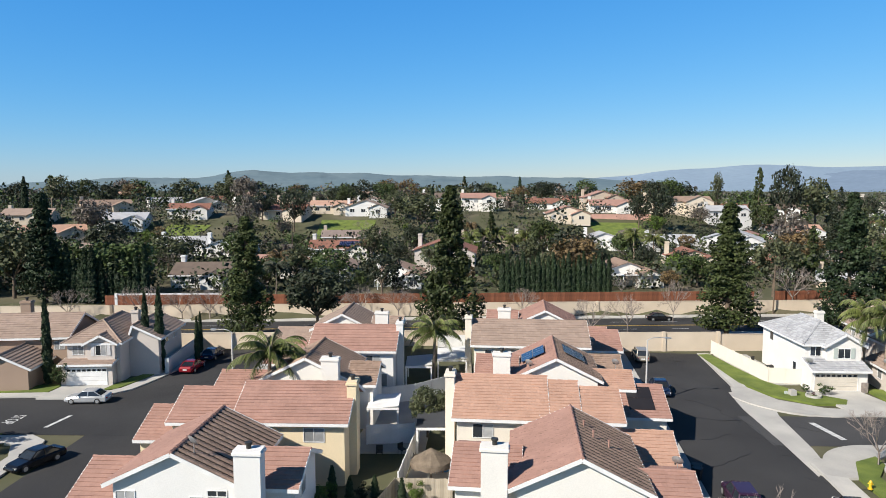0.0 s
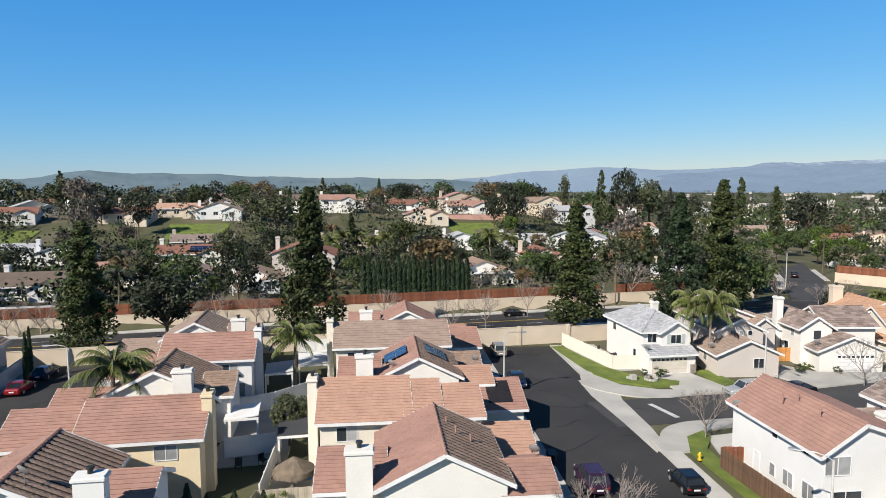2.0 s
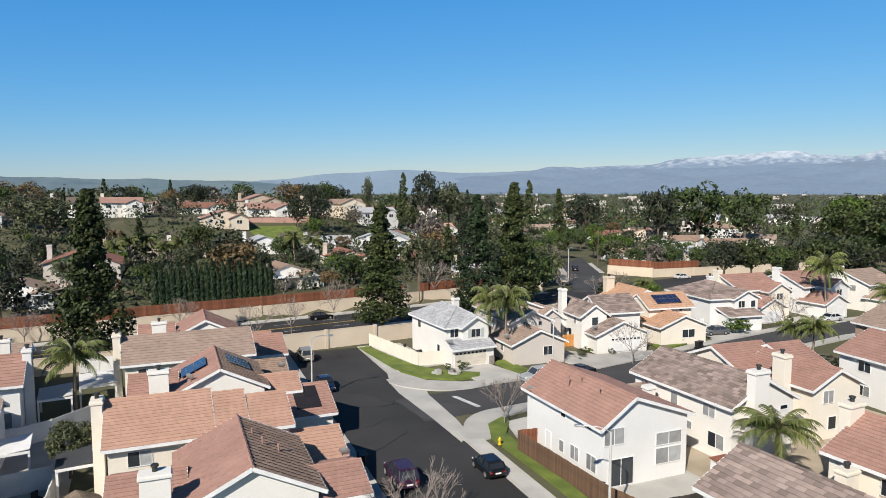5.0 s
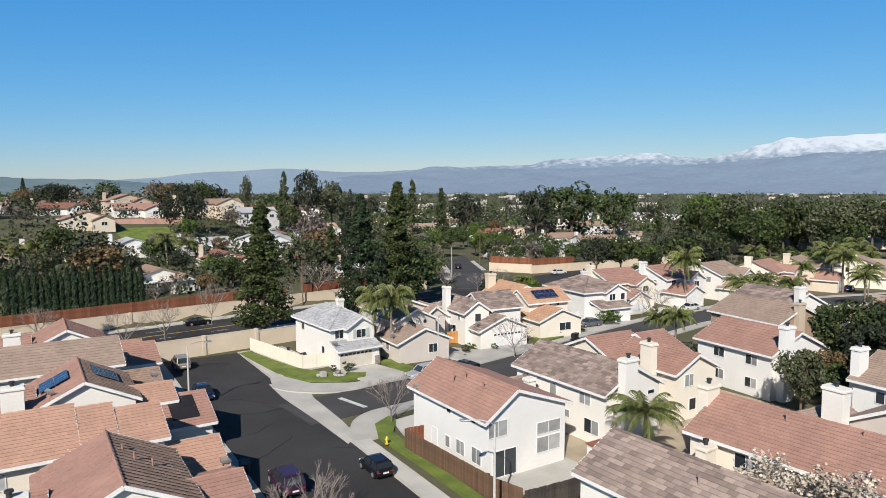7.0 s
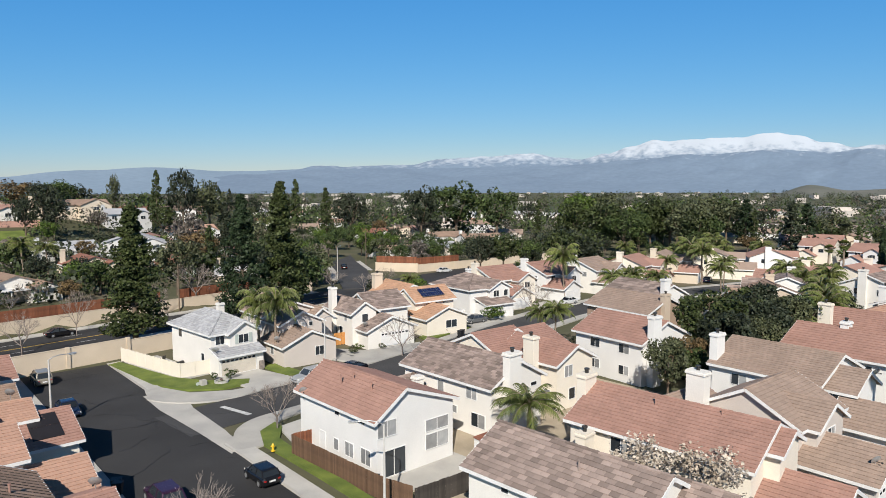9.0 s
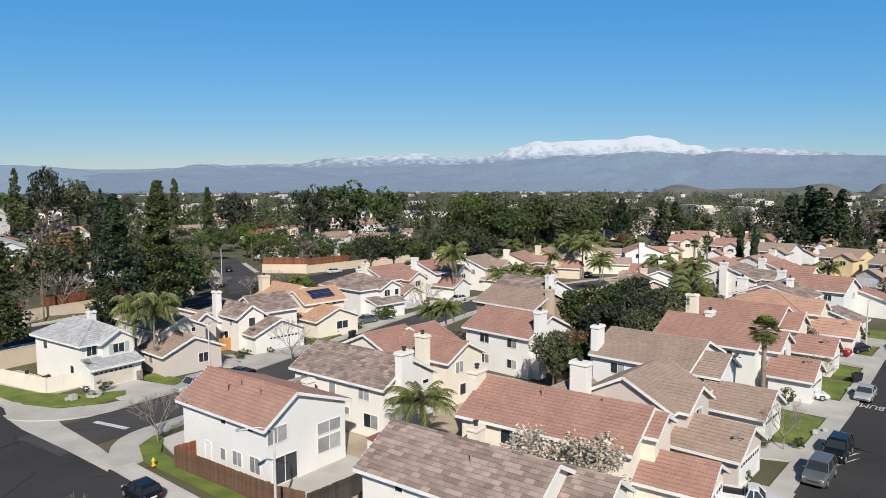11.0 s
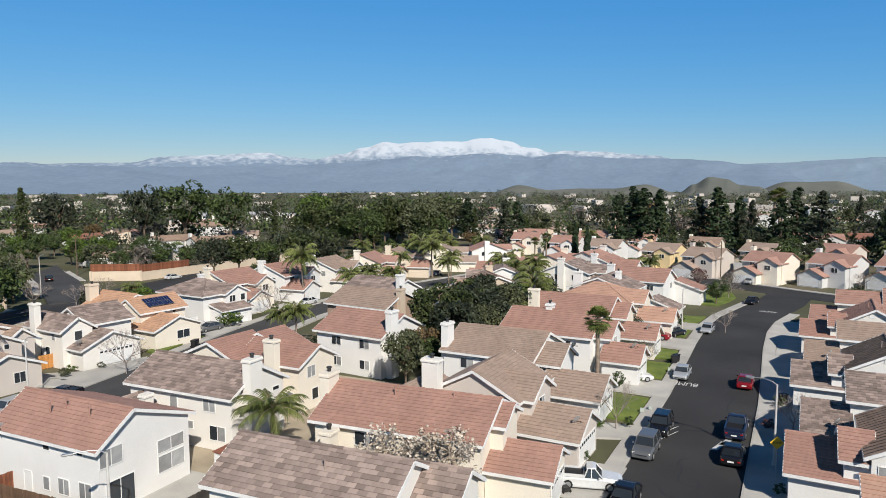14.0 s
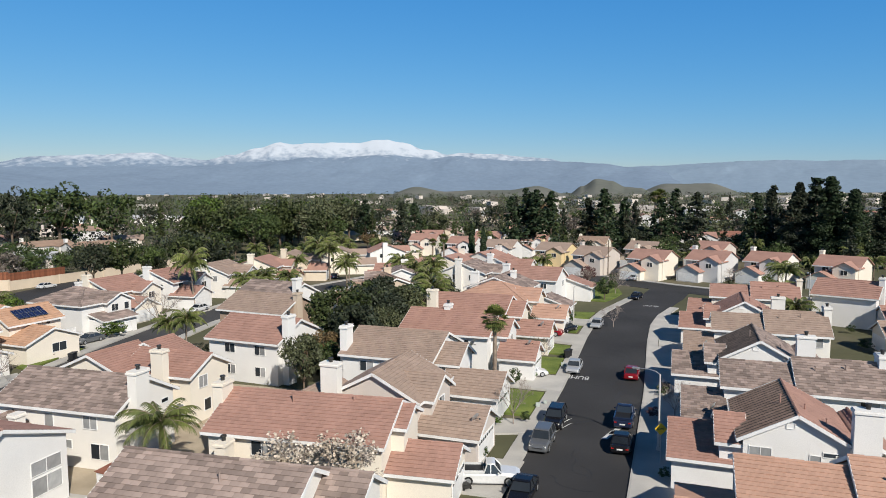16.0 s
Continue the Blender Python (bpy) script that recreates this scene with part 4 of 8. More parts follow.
vol(8.0, 11.4, 7.0, 12.0, 4.9, "gy", 1.2)
opening("S", 5.6, 1.0, 1.3, 1.2, 0.3); wins("S", 4.6, 3.6, 7.2, 3, 4.3, 0.55, 0.55); wins("W", 1.6, 10, 16, 2, 3.6, 1.0); wins("W", 0.3, 2.0, 6.0, 1, 1.2, 1.0); dish(0.2, 2.2, 3.1)
house(65.6, 73.3, 12, "ivory stucco two-storey house with mottled brown tiles", "ivory", "patch")
vol(0.3, 8.6, 0.3, 6.6, 2.8, "gy", 1.75)
vol(-0.6, 3.6, 3.4, 12.0, 5.2, "gy", 1.4)
vol(3.4, 10.2, 4.6, 12.0, 5.2, "gx", 1.9)
chimney(-0.8, 9.4, 8.4, 0.9, 1.3); opening("S", 5.0, 0.1, 4.9, 2.05, 0.3, "door"); opening("S", 1.6, 3.5, 1.0, 1.2, 3.4); opening("W", 5.5, 3.6, 0.8, 1.0, -0.6); wins("W", -0.6, 6, 10, 2, 0.9, 1.0, 1.6); dish(0.6, 1.6, 3.0)
house(77.6, 72.4, 12, "cream stucco two-storey house with bright orange tiles and solar panels", "cream", "orange")
vol(0.3, 8.4, 0.3, 6.5, 2.9, "gy", 1.6)
vol(1.2, 9.2, 5.0, 11.0, 5.1, "gx", 1.7)
vol(-0.4, 8.8, 9.0, 17.5, 5.3, "gy", 1.9, ridge=0.4)
chimney(1.2, 17.4, 8.6, 1.6, 1.2, mat_=STUCCO["sand"]); opening("S", 5.2, 1.0, 2.2, 1.2, 0.3); wins("S", 5.0, 4.6, 8.0, 2, 4.2, 0.6, 0.6); solar(5.2, 6.2, 6.1, 4.6, 2.2, 29, 0, 5, 2)
house(94.2, 77.0, 12, "white stucco two-storey house with mottled grey-brown tiles", "white", "patch")
vol(0.4, 9.4, 0.6, 12.5, 5.3, "hip", 2.0)
vol(4.6, 9.4, -0.4, 4.0, 5.3, "gy", 1.2)
vol(1.6, 8.4, -2.6, 0.6, 2.7, "shed", 0.9)
opening("S", 5.0, 0.1, 4.6, 2.0, -2.6, "door"); opening("S", 6.0, 3.6, 1.3, 1.1, -0.4); opening("S", 8.4, 3.6, 0.9, 1.1, -0.4); chimney(6.5, 8.6, 8.0, 0.9, 0.8)
# ---- south side of the side street ----
house(35.3, 38.6, 6, "bright white stucco two-storey house with rose tiles", "white", "rose")
vol(0.45, 8.9, 0.45, 12.4, 5.35, "gy", 1.95, ridge=0.34)
opening("S", 1.5, 3.6, 1.9, 1.3, 0.45, glass=BLIND); opening("S", 7.0, 1.3, 2.6, 1.3, 0.45, glass=BLIND); opening("S", 7.0, 2.9, 2.6, 1.0, 0.45, glass=BLIND); opening("S", 2.2, 0.15, 2.4, 2.2, 0.45)
opening("W", 2.0, 1.0, 1.3, 1.3, 0.45, glass=BLIND); opening("W", 4.4, 1.0, 1.2, 1.2, 0.45, glass=BLIND); opening("W", 6.4, 1.0, 0.7, 1.0, 0.45, glass=BLIND); opening("W", 8.6, 0.1, 0.9, 2.0, 0.45, glass=PAINT); opening("W", 6.2, 4.2, 0.7, 0.6, 0.45); opening("W", 2.4, 4.4, 0.6, 0.4, 0.45)
vents((2.2, 3.5, 6.9), (2.5, 6.6, 7.0), (1.8, 7.5, 6.8)); dish(0.2, 11.4, 4.7)
house(48.5, 37.0, 5.5, "white stucco two-storey house with mottled brown tiles", "ivory", "patch")
vol(0.45, 7.8, 0.45, 13.2, 5.3, "gy", 1.95)
vol(-2.4, 2.0, 9.0, 14.0, 3.0, "gx", 1.3, z0=-0.2)
chimney(2.6, -0.2, 8.4, 1.7, 0.9); chimney(-1.2, 9.2, 4.9, 1.0, 0.8, flue=False)
wins("W", 0.45, 1.2, 5.0, 1, 3.5, 1.4); opening("W", 2.2, 0.9, 1.8, 1.3, 0.45); opening("W", 7.5, 3.0, 0.9, 1.4, 0.45, glass=BLIND); opening("W", 7.5, 4.6, 0.9, 0.5, 0.45); opening("W", 6.0, 1.6, 1.7, 0.7, 0.45)
opening("S", 5.4, 3.4, 0.6, 0.9, 0.45); opening("S", 6.6, 4.2, 0.9, 0.35, 0.45)
house(59.9, 37.0, 8, "cream stucco two-storey house with rose roof tiles", "cream", "rose")
vol(0.45, 6.6, 0.45, 9.0, 5.2, "gy", 1.5)
vol(-1.4, 5.0, 7.5, 15.5, 5.2, "gx", 1.7)
vol(5.0, 9.0, 6.0, 14.0, 5.2, "gx", 1.7)
chimney(-0.4, 3.4, 7.9, 0.9, 1.5); opening("S", 2.4, 3.5, 1.3, 1.2, 0.45, glass=BLIND); opening("S", 3.0, 0.9, 1.0, 1.2, 0.45); opening("W", 1.8, 0.1, 0.9, 2.0, 0.45); opening("W", 12.0, 1.3, 1.6, 1.2, -1.4)
house(74.6, 34.3, 12, "white stucco two-storey house with rose roof tiles", "white", "rose")
vol(0.45, 9.6, 0.45, 11.0, 5.3, "gy", 2.05)
chimney(2.1, -0.1, 8.5, 1.6, 0.9); wins("W", 0.45, 0.8, 10, 2, 3.5, 1.5); wins("W", 0.45, 0.8, 10, 2, 0.8, 1.5); opening("S", 5.0, 3.2, 0.7, 1.1, 0.45); opening("S", 7.0, 4.2, 1.0, 0.4, 0.45); opening("S", 6.4, 3.2, 0.6, 1.0, 0.45)
house(93.0, 42.0, 14, "brown stucco two-storey house with brown tiles", "brown", "taupe")
vol(0.4, 9.5, 0.4, 12.5, 5.3, "gy", 2.0); chimney(4.0, 0.1, 8.0, 1.3, 0.9, mat_=STUCCO["tan"]); wins("W", 0.4, 1, 11, 2, 3.5)
house(106.5, 47.0, 16, "white stucco two-storey house with grey-brown tiles", "white", "patch")
vol(0.4, 9.0, 0.4, 12.0, 5.3, "gy", 2.0); chimney(2.4, -0.1, 8.6, 1.5, 0.9); wins("W", 0.4, 1, 11, 2, 3.5)
# ---- north side of the east street ----
house(32.6, 14.9, 4, "ivory stucco two-storey house with mottled brown tiles", "ivory", "patch")
vol(0.45, 7.4, 0.45, 13.0, 5.35, "gy", 1.9, pick=True); vents((2.4, 5.5, 6.7),); opening("W", 9.8, 4.3, 0.6, 0.4, 0.45); opening("S", 5.4, 3.4, 1.2, 1.2, 0.45); vol(4.2, 8.4, -2.4, 0.6, 4.9, "gy", 1.3)
house(45.7, 12.9, 3, "cream stucco two-storey house with rose roof tiles", "cream", "rose")
vol(0.45, 9.2, 0.45, 14.8, 5.2, "gy", 1.95, ridge=0.48)
vol(2.8, 6.6, -0.6, 2.4, 5.9, "gy", 0.9)
vol(1.4, 6.4, -4.6, 0.4, 2.9, "gy", 1.3)
chimney(3.7, 15.4, 8.1, 1.7, 0.9); chimney(-0.9, 12.6, 4.9, 1.3, 0.9); opening("W", 10.2, 3.4, 1.7, 1.1, 0.45); opening("W", 4.4, 3.4, 1.4, 1.0, 0.45); vents((3.6, 9.0, 7.0), (4.2, 4.0, 6.9))
opening("S", 3.9, 0.1, 4.2, 2.0, -4.6, "door"); opening("S", 7.6, 3.4, 1.2, 1.1, 0.45)
house(55.7, 12.6, 9, "taupe stucco two-storey house with brown roof tiles", "taupe", "taupe")
vol(0.45, 8.8, 0.45, 8.6, 5.3, "gx", 2.1)
vol(1.6, 6.6, -0.6, 4.0, 5.3, "gy", 1.4)
vol(0.2, 6.2, -5.2, 0.5, 2.8, "gy", 1.6)
vol(-1.4, 4.0, 8.0, 13.0, 4.4, "gx", 1.3)
chimney(-0.4, 8.4, 8.3, 1.0, 1.7, mat_=STUCCO["ivory"]); opening("W", 2.0, 3.5, 1.6, 1.3, 0.45, glass=BLIND); opening("W", 6.0, 3.6, 0.7, 0.9, 0.45); opening("S", 4.2, 3.5, 1.4, 1.2, -0.6); opening("S", 3.2, 0.1, 4.8, 2.0, -5.2, "door"); dish(1.6, -4.6, 3.4); dish(3.0, 0.2, 3.6)
house(69.4, 12.2, 9, "white stucco two-storey house with brown-grey roof tiles", "white", "taupe")
vol(0.45, 10.4, 2.4, 13.2, 5.3, "gy", 2.0)
vol(1.2, 6.6, -0.4, 4.4, 5.0, "gy", 1.5)
vol(-2.0, 4.0, -5.6, 0.4, 2.8, "gy", 1.6)
chimney(1.4, 13.2, 8.3, 1.6, 0.9); opening("W", 10.2, 3.4, 1.6, 1.1, 0.45); opening("S", 1.0, 0.1, 4.6, 2.0, -5.6, "door"); dish(5.6, -0.6, 5.6); opening("W", 1.5, 3.5, 1.2, 1.1, 1.2)
house(82.6, 7.4, 9, "white stucco two-storey house with rose roof tiles", "white", "rose")
vol(0.45, 10.0, 2.6, 14.6, 5.3, "gy", 2.1)
vol(2.4, 8.0, 0.6, 4.4, 5.1, "gy", 1.5)
vol(0.2, 5.4, -3.4, 1.0, 2.8, "gy", 1.5)
chimney(5.6, 9.6, 8.2, 1.3, 0.9); opening("W", 5.5, 3.4, 0.8, 1.1, 0.45); opening("S", 2.6, 0.1, 4.6, 2.0, -3.4, "door"); opening("S", 5.2, 3.5, 1.4, 1.1, 0.6); dish(2.2, -2.4, 3.8)
house(96.6, 6.8, 9, "cream stucco two-storey house with rose roof tiles", "cream", "rose")
vol(0.45, 10.4, 2.6, 14.6, 5.3, "gy", 2.1)
vol(2.4, 8.0, 0.4, 4.4, 5.1, "gy", 1.5)
vol(0.2, 5.4, -4.2, 0.8, 2.8, "gy", 1.5)
chimney(0.4, 13.6, 8.7, 0.9, 1.6); opening("S", 2.6, 0.1, 4.6, 2.0, -4.2, "door"); dish(1.6, -3.0, 3.6); opening("W", 8.0, 3.4, 1.3, 1.1, 0.45)
house(110.6, 5.0, 10, "cream stucco two-storey house with salmon roof tiles", "cream", "salmon")
vol(0.45, 10.4, 2.4, 14.6, 5.3, "hip", 2.1)
vol(2.4, 8.0, 0.4, 4.4, 5.1, "gy", 1.5)
vol(0.2, 5.4, -4.6, 0.6, 2.8, "gy", 1.5)
opening("S", 2.6, 0.1, 4.6, 2.0, -4.6, "door"); dish(2.0, -3.2, 3.6); opening("W", 7.0, 3.4, 1.3, 1.1, 0.45)
house(121.6, 4.6, 12, "white stucco two-storey house with mottled grey-brown tiles", "white", "patch")
vol(0.45, 10.4, 3.4, 14.6, 5.3, "gx", 2.1); vol(0.2, 5.4, -4.8, 3.6, 2.8, "gx", 1.5); chimney(0.6, 13.0, 8.4, 0.9, 1.6); chimney(6.0, 7.0, 8.2, 1.2, 0.9)
house(136.5, 1.0, 14, "white stucco two-storey house with rose roof tiles", "white", "rose")
vol(0.45, 9.4, 1.4, 12.6, 5.3, "gy", 2.0); vol(9.0, 14.0, -3.8, 6.6, 3.0, "gx", 1.7); opening("W", 4.0, 3.4, 1.2, 1.0, 0.45); opening("S", 6.0, 3.4, 1.4, 1.1, 1.4); chimney(1.0, 12.2, 8.2, 0.9, 1.4)
# ---- south side of the east street ----
def south_house(x, y, ang, label, wall, tile, t2, gabled, dark=None):
    """gabled: x, y at the foot of the west gable's peak; else at the upper roof's north-west corner."""
    house(x, y, ang, label, wall, tile)
    if gabled:
        # the north slope's shade is carried by its darker tile
        vol(0.35, 9.6, -3.8, 3.5, 5.2, "gx", 2.0, ribbed="N", north_shade_tile=dark)
        vol(0.9, 10.0, 3.9, 8.6, 2.8, "gy", 1.4, tile=TILE[t2])
        vol(1.0, 6.4, 3.5, 5.1, 4.5, "gy", 1.2, tile=TILE[t2])
        vol(1.6, 9.0, -6.6, -3.8, 4.4, "gx", 0.9)
        opening("W", 2.3, 3.1, 1.5, 1.3, 0.35, glass=BLIND); opening("W", -1.4, 3.5, 0.7, 0.7, 0.35); opening("W", -2.4, 4.2, 1.0, 0.3, 0.35); opening("W", -3.2, 4.0, 0.9, 0.35, 0.35)
        opening("W", 0.3, 6.1, 0.5, 0.4, 0.35, glass=PAINT)
        chimney(0.0, -4.5, 8.2, 0.9, 1.8)
        vents((3.0, -1.0, 6.8), (2.4, -2.4, 6.0), (4.0, 0.6, 7.1))
        dish(-0.6, -1.2, 3.2)
        opening("N", 5.4, 0.1, 4.6, 2.0, 8.6, "door")
    else:
        vol(0.45, 8.9, -13.9, -6.9, 5.3, "gy", 2.05)
        vol(0.75, 8.0, -6.9, -0.4, 5.25, "gy", 1.45)
        vol(-3.0, 7.6, -0.2, 3.1, 2.8, "gy", 1.4, tile=TILE[t2])
        opening("W", -12.4, 3.6, 1.5, 1.2, 0.45); opening("W", -4.0, 3.6, 1.0, 1.0, 0.75)
        chimney(4.7, -14.2, 8.3, 1.7, 0.9)
        vents((3.0, -8.4, 6.6), (3.4, -11.0, 6.8))
        dish(-2.2, 0.8, 3.3)
        opening("N", 2.6, 0.1, 4.6, 2.0, 3.1, "door")


south_house(40.2, -10.0, 9, "white stucco two-storey house with salmon roof tiles", "white", "salmon", "salmon", 0)
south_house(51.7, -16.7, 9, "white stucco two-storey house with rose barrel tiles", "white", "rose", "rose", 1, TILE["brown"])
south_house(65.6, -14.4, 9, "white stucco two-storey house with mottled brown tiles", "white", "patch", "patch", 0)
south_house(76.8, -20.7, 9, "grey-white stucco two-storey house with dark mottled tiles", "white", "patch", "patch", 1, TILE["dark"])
south_house(92.4, -18.9, 9.5, "pale stucco two-storey house with brown roof tiles", "ivory", "taupe", "taupe", 0)
south_house(103.6, -25.6, 10, "pale stucco two-storey house with rose roof tiles", "ivory", "rose", "rose", 1)
south_house(121.4, -24.3, 12, "pale stucco two-storey house with rose roof tiles", "cream", "rose", "rose", 0)


# ---------------- plants ----------------
PROTO = {}
JOINED = {}


def quads(rng, pos, nrm, size, long=1.6):
    """Leaf quads at pos, facing roughly nrm, as arrays of vertices and faces."""
    n = len(pos)
    a = rng.normal(size=(n, 3))
    nr = nrm + rng.normal(size=(n, 3)) * 0.55
    nr /= np.linalg.norm(nr, axis=1)[:, None] + 1e-9
    u = np.cross(nr, a)
    u /= np.linalg.norm(u, axis=1)[:, None] + 1e-9
    v = np.cross(nr, u)
    s = (size * rng.uniform(0.6, 1.35, n))[:, None] / 2
    V = np.stack([pos - u * s * long, pos - v * s, pos + u * s * long, pos + v * s], 1).reshape(-1, 3)
    F = np.arange(4 * n).reshape(n, 4)
    return V, F


def np_mesh(name, V, F, material):
    me = bpy.data.meshes.new(name)
    k = F.shape[1]
    me.vertices.add(len(V))
    me.vertices.foreach_set("co", np.asarray(V, np.float32).ravel())
    me.loops.add(F.size)
    me.loops.foreach_set("vertex_index", F.ravel().astype(np.int32))
    me.polygons.add(len(F))
    me.polygons.foreach_set("loop_start", np.arange(0, F.size, k, dtype=np.int32))
    me.update(calc_edges=True)
    me.materials.append(material)
    return me


def sticks_mesh(name, segs, material, sides=4):
    """Tapered sticks (p, q, r0, r1) joined into one mesh."""
    V, F = [], []
    for p, q, r0, r1 in segs:
        p, q = np.array(p, float), np.array(q, float)
        d = q - p
        d /= np.linalg.norm(d) + 1e-9
        a = np.cross(d, (0.3, 0.5, 0.81))
        a /= np.linalg.norm(a) + 1e-9
        b = np.cross(d, a)
        k = len(V)
        for c, r in ((p, r0), (q, r1)):
            for s in range(sides):
                t = 2 * math.pi * s / sides
                V.append(c + (a * math.cos(t) + b * math.sin(t)) * r)
        for s in range(sides):
            s2 = (s + 1) % sides
            F.append((k + s, k + s2, k + sides + s2, k + sides + s))
    return np_mesh(name, np.array(V), np.array(F), material)


def clump_crown(rng, centres, radii, per, leaf, outward=0.7):
    P, N = [], []
    for c, r in zip(centres, radii):
        d = rng.normal(size=(per, 3))
        d /= np.linalg.norm(d, axis=1)[:, None]
        rr = r * rng.uniform(0.55, 1.05, per) ** 0.6
        p = c + d * rr[:, None] * np.array((1, 1, 0.75))
        P.append(p)
        N.append(d * outward + np.array((0, 0, 0.35)))
    return quads(rng, np.concatenate(P), np.concatenate(N), leaf)


def proto(kind, variant, leafm):
    key = (kind, variant, leafm.name)
    if key in PROTO:
        return PROTO[key]
    rng = np.random.default_rng(sum(map(ord, kind)) * 7 + variant * 31)
    out = []
    if kind in ("pine", "farpine"):
        far = kind == "farpine"
        H, C, R = 22.0, [], []
        segs = [((0, 0, -0.3), (0.15, 0.1, 12), 0.42, 0.25), ((0.15, 0.1, 12), (0, 0.1, 21), 0.25, 0.06)]
        nb = 60 if far else 190
        for i in range(nb):
            z = 2.0 + 20.0 * (i + rng.uniform(0, 1)) / nb
            t = z / H
            rad = (4.9 * (1 - t) ** 0.78 * min(1, 0.62 + t * 2.4) + 0.3) * rng.uniform(0.72, 1.12)
            a = rng.uniform(0, 6.283)
            k = rng.uniform(0.35, 0.95)
            c = np.array((math.cos(a) * rad * k, math.sin(a) * rad * k, z + rng.uniform(-0.3, 0.4)))
            C.append(c)
            R.append((1.8 if far else 1.3) * rng.uniform(0.7, 1.2) * (0.45 + 0.65 * (1 - t)))
            if i % 2 == 0:
                segs.append(((0, 0, z - 0.9), tuple(c), 0.09, 0.03))
        V, F = clump_crown(rng, C, R, 30 if far else 90, 0.62 if far else 0.30)
        out = [("trunk", sticks_mesh("trunk", segs, BARK, 6)), ("crown", np_mesh("crown", V, F, leafm))]
    elif kind in ("broad", "farbroad", "shrub"):
        far = kind == "farbroad"
        H = 8.0
        nb = 30 if far else 30 if kind == "shrub" else 64
        C, R = [], []
        base = 0.6 if kind == "shrub" else 2.6
        segs = [] if kind == "shrub" else [((0, 0, -0.3), (0.1, 0, 2.4), 0.22, 0.17)]
        for i in range(nb):
            d = rng.normal(size=3)
            d /= np.linalg.norm(d)
            k = rng.uniform(0.45, 1.0) ** 0.5
            c = np.array((d[0] * 2.9 * k, d[1] * 2.9 * k, (base + H) / 2 + d[2] * (H - base) / 2 * 0.82 * k))
            c[:2] *= 1.0 + 0.25 * math.sin(variant * 2 + 3 * math.atan2(d[1], d[0]))
            C.append(c)
            R.append(rng.uniform(0.6, 1.15) * (1.25 if far else 0.95))
            if segs and i % 3 == 0:
                segs.append(((0.1, 0, 2.2), tuple(c), 0.09, 0.025))
        V, F = clump_crown(rng, C, R, 56 if far else 60 if kind == "shrub" else 80, 0.30 if far else 0.28 if kind == "shrub" else 0.23)
        if segs:
            out.append(("trunk", sticks_mesh("trunk", segs, BARK, 6)))
        out.append(("crown", np_mesh("crown", V, F, leafm)))
    elif kind == "cypress":
        n = 2600
        z = rng.uniform(0, 1, n)
        r = 0.72 * np.minimum(1, z * 6 + 0.5) * (1 - z ** 3.2) ** 0.8 * rng.uniform(0.75, 1.08, n) * (1 + 0.12 * np.sin(z * 40))
        a = rng.uniform(0, 6.283, n)
        P = np.stack([r * np.cos(a), r * np.sin(a), 0.15 + z * 8.85], 1)
        V, F = quads(rng, P, np.stack([np.cos(a), np.sin(a), 0.3 + 0 * a], 1), 0.24, 2.2)
        out = [("trunk", sticks_mesh("trunk", [((0, 0, -0.3), (0, 0, 7), 0.13, 0.04)], BARK, 6)), ("crown", np_mesh("crown", V, F, leafm))]
    elif kind == "queenpalm":
        segs = []
        px = (0, 0, -0.3)
        for i in range(8):
            q = (0.12 * math.sin(i * 0.5 + variant), 0.1 * i * 0.2, 5.4 * (i + 1) / 8)
            segs.append((px, q, 0.19 - 0.008 * i, 0.185 - 0.008 * (i + 1)))
            px = q
        V, F = [], []
        for f in range(24):
            a = f * 2.4 + rng.uniform(-0.2, 0.2)
            el = 1.35 - 1.5 * (f / 24) + rng.uniform(-0.12, 0.12)
            L = rng.uniform(2.9, 3.6)
            d = np.array((math.cos(a), math.sin(a), 0))
            prev = np.array(px)
            side = np.array((-d[1], d[0], 0))
            for s in range(12):
                t = (s + 1) / 12
                ang = el - (1.25 + 0.55 * el) * t ** 1.7
                nxt = prev + (d * math.cos(ang) + np.array((0, 0, 1)) * math.sin(ang)) * L / 12
                segs.append((prev, nxt, 0.03 * (1 - t) + 0.008, 0.03 * (1 - t) + 0.005))
                for sg in (-1, 1):
                    for e in (0, 0.35, 0.7):
                        b = prev + (nxt - prev) * e
                        ll = 0.62 * math.sin(math.pi * min(1, 0.18 + t * 0.8)) + 0.12
                        tip = b + side * sg * ll * 0.6 + (nxt - prev) * 1.2 + np.array((0, 0, -ll * 0.75 + rng.uniform(-0.12, 0.12)))
                        w = (nxt - prev) * 0.2
                        k = len(V)
                        V += [b - w, b + w, tip + w * 0.3, tip - w * 0.3]
                        F.append((k, k + 1, k + 2, k + 3))
                prev = nxt
        out = [("trunk", sticks_mesh("trunk", segs, PALMBARK, 4)), ("frond_crown", np_mesh("frond_crown", np.array(V), np.array(F), leafm))]
    elif kind == "fanpalm":
        segs = [((0, 0, -0.3), (0, 0, 1), 0.3, 0.24), ((0, 0, 1), (0.1, 0, 9), 0.24, 0.2)]
        V, F = [], []
        for f in range(46):
            a = f * 2.4
            el = 1.35 - 2.4 * (f / 46) + rng.uniform(-0.15, 0.15)
            d = np.array((math.cos(a) * math.cos(el), math.sin(a) * math.cos(el), math.sin(el)))
            b = np.array((0.1, 0, 9.0)) + d * 0.75
            segs.append(((0.1, 0, 9.0), b, 0.025, 0.015))
            s = np.cross(d, (0, 0, 1.0))
            s /= np.linalg.norm(s) + 1e-9
            up = np.cross(s, d)
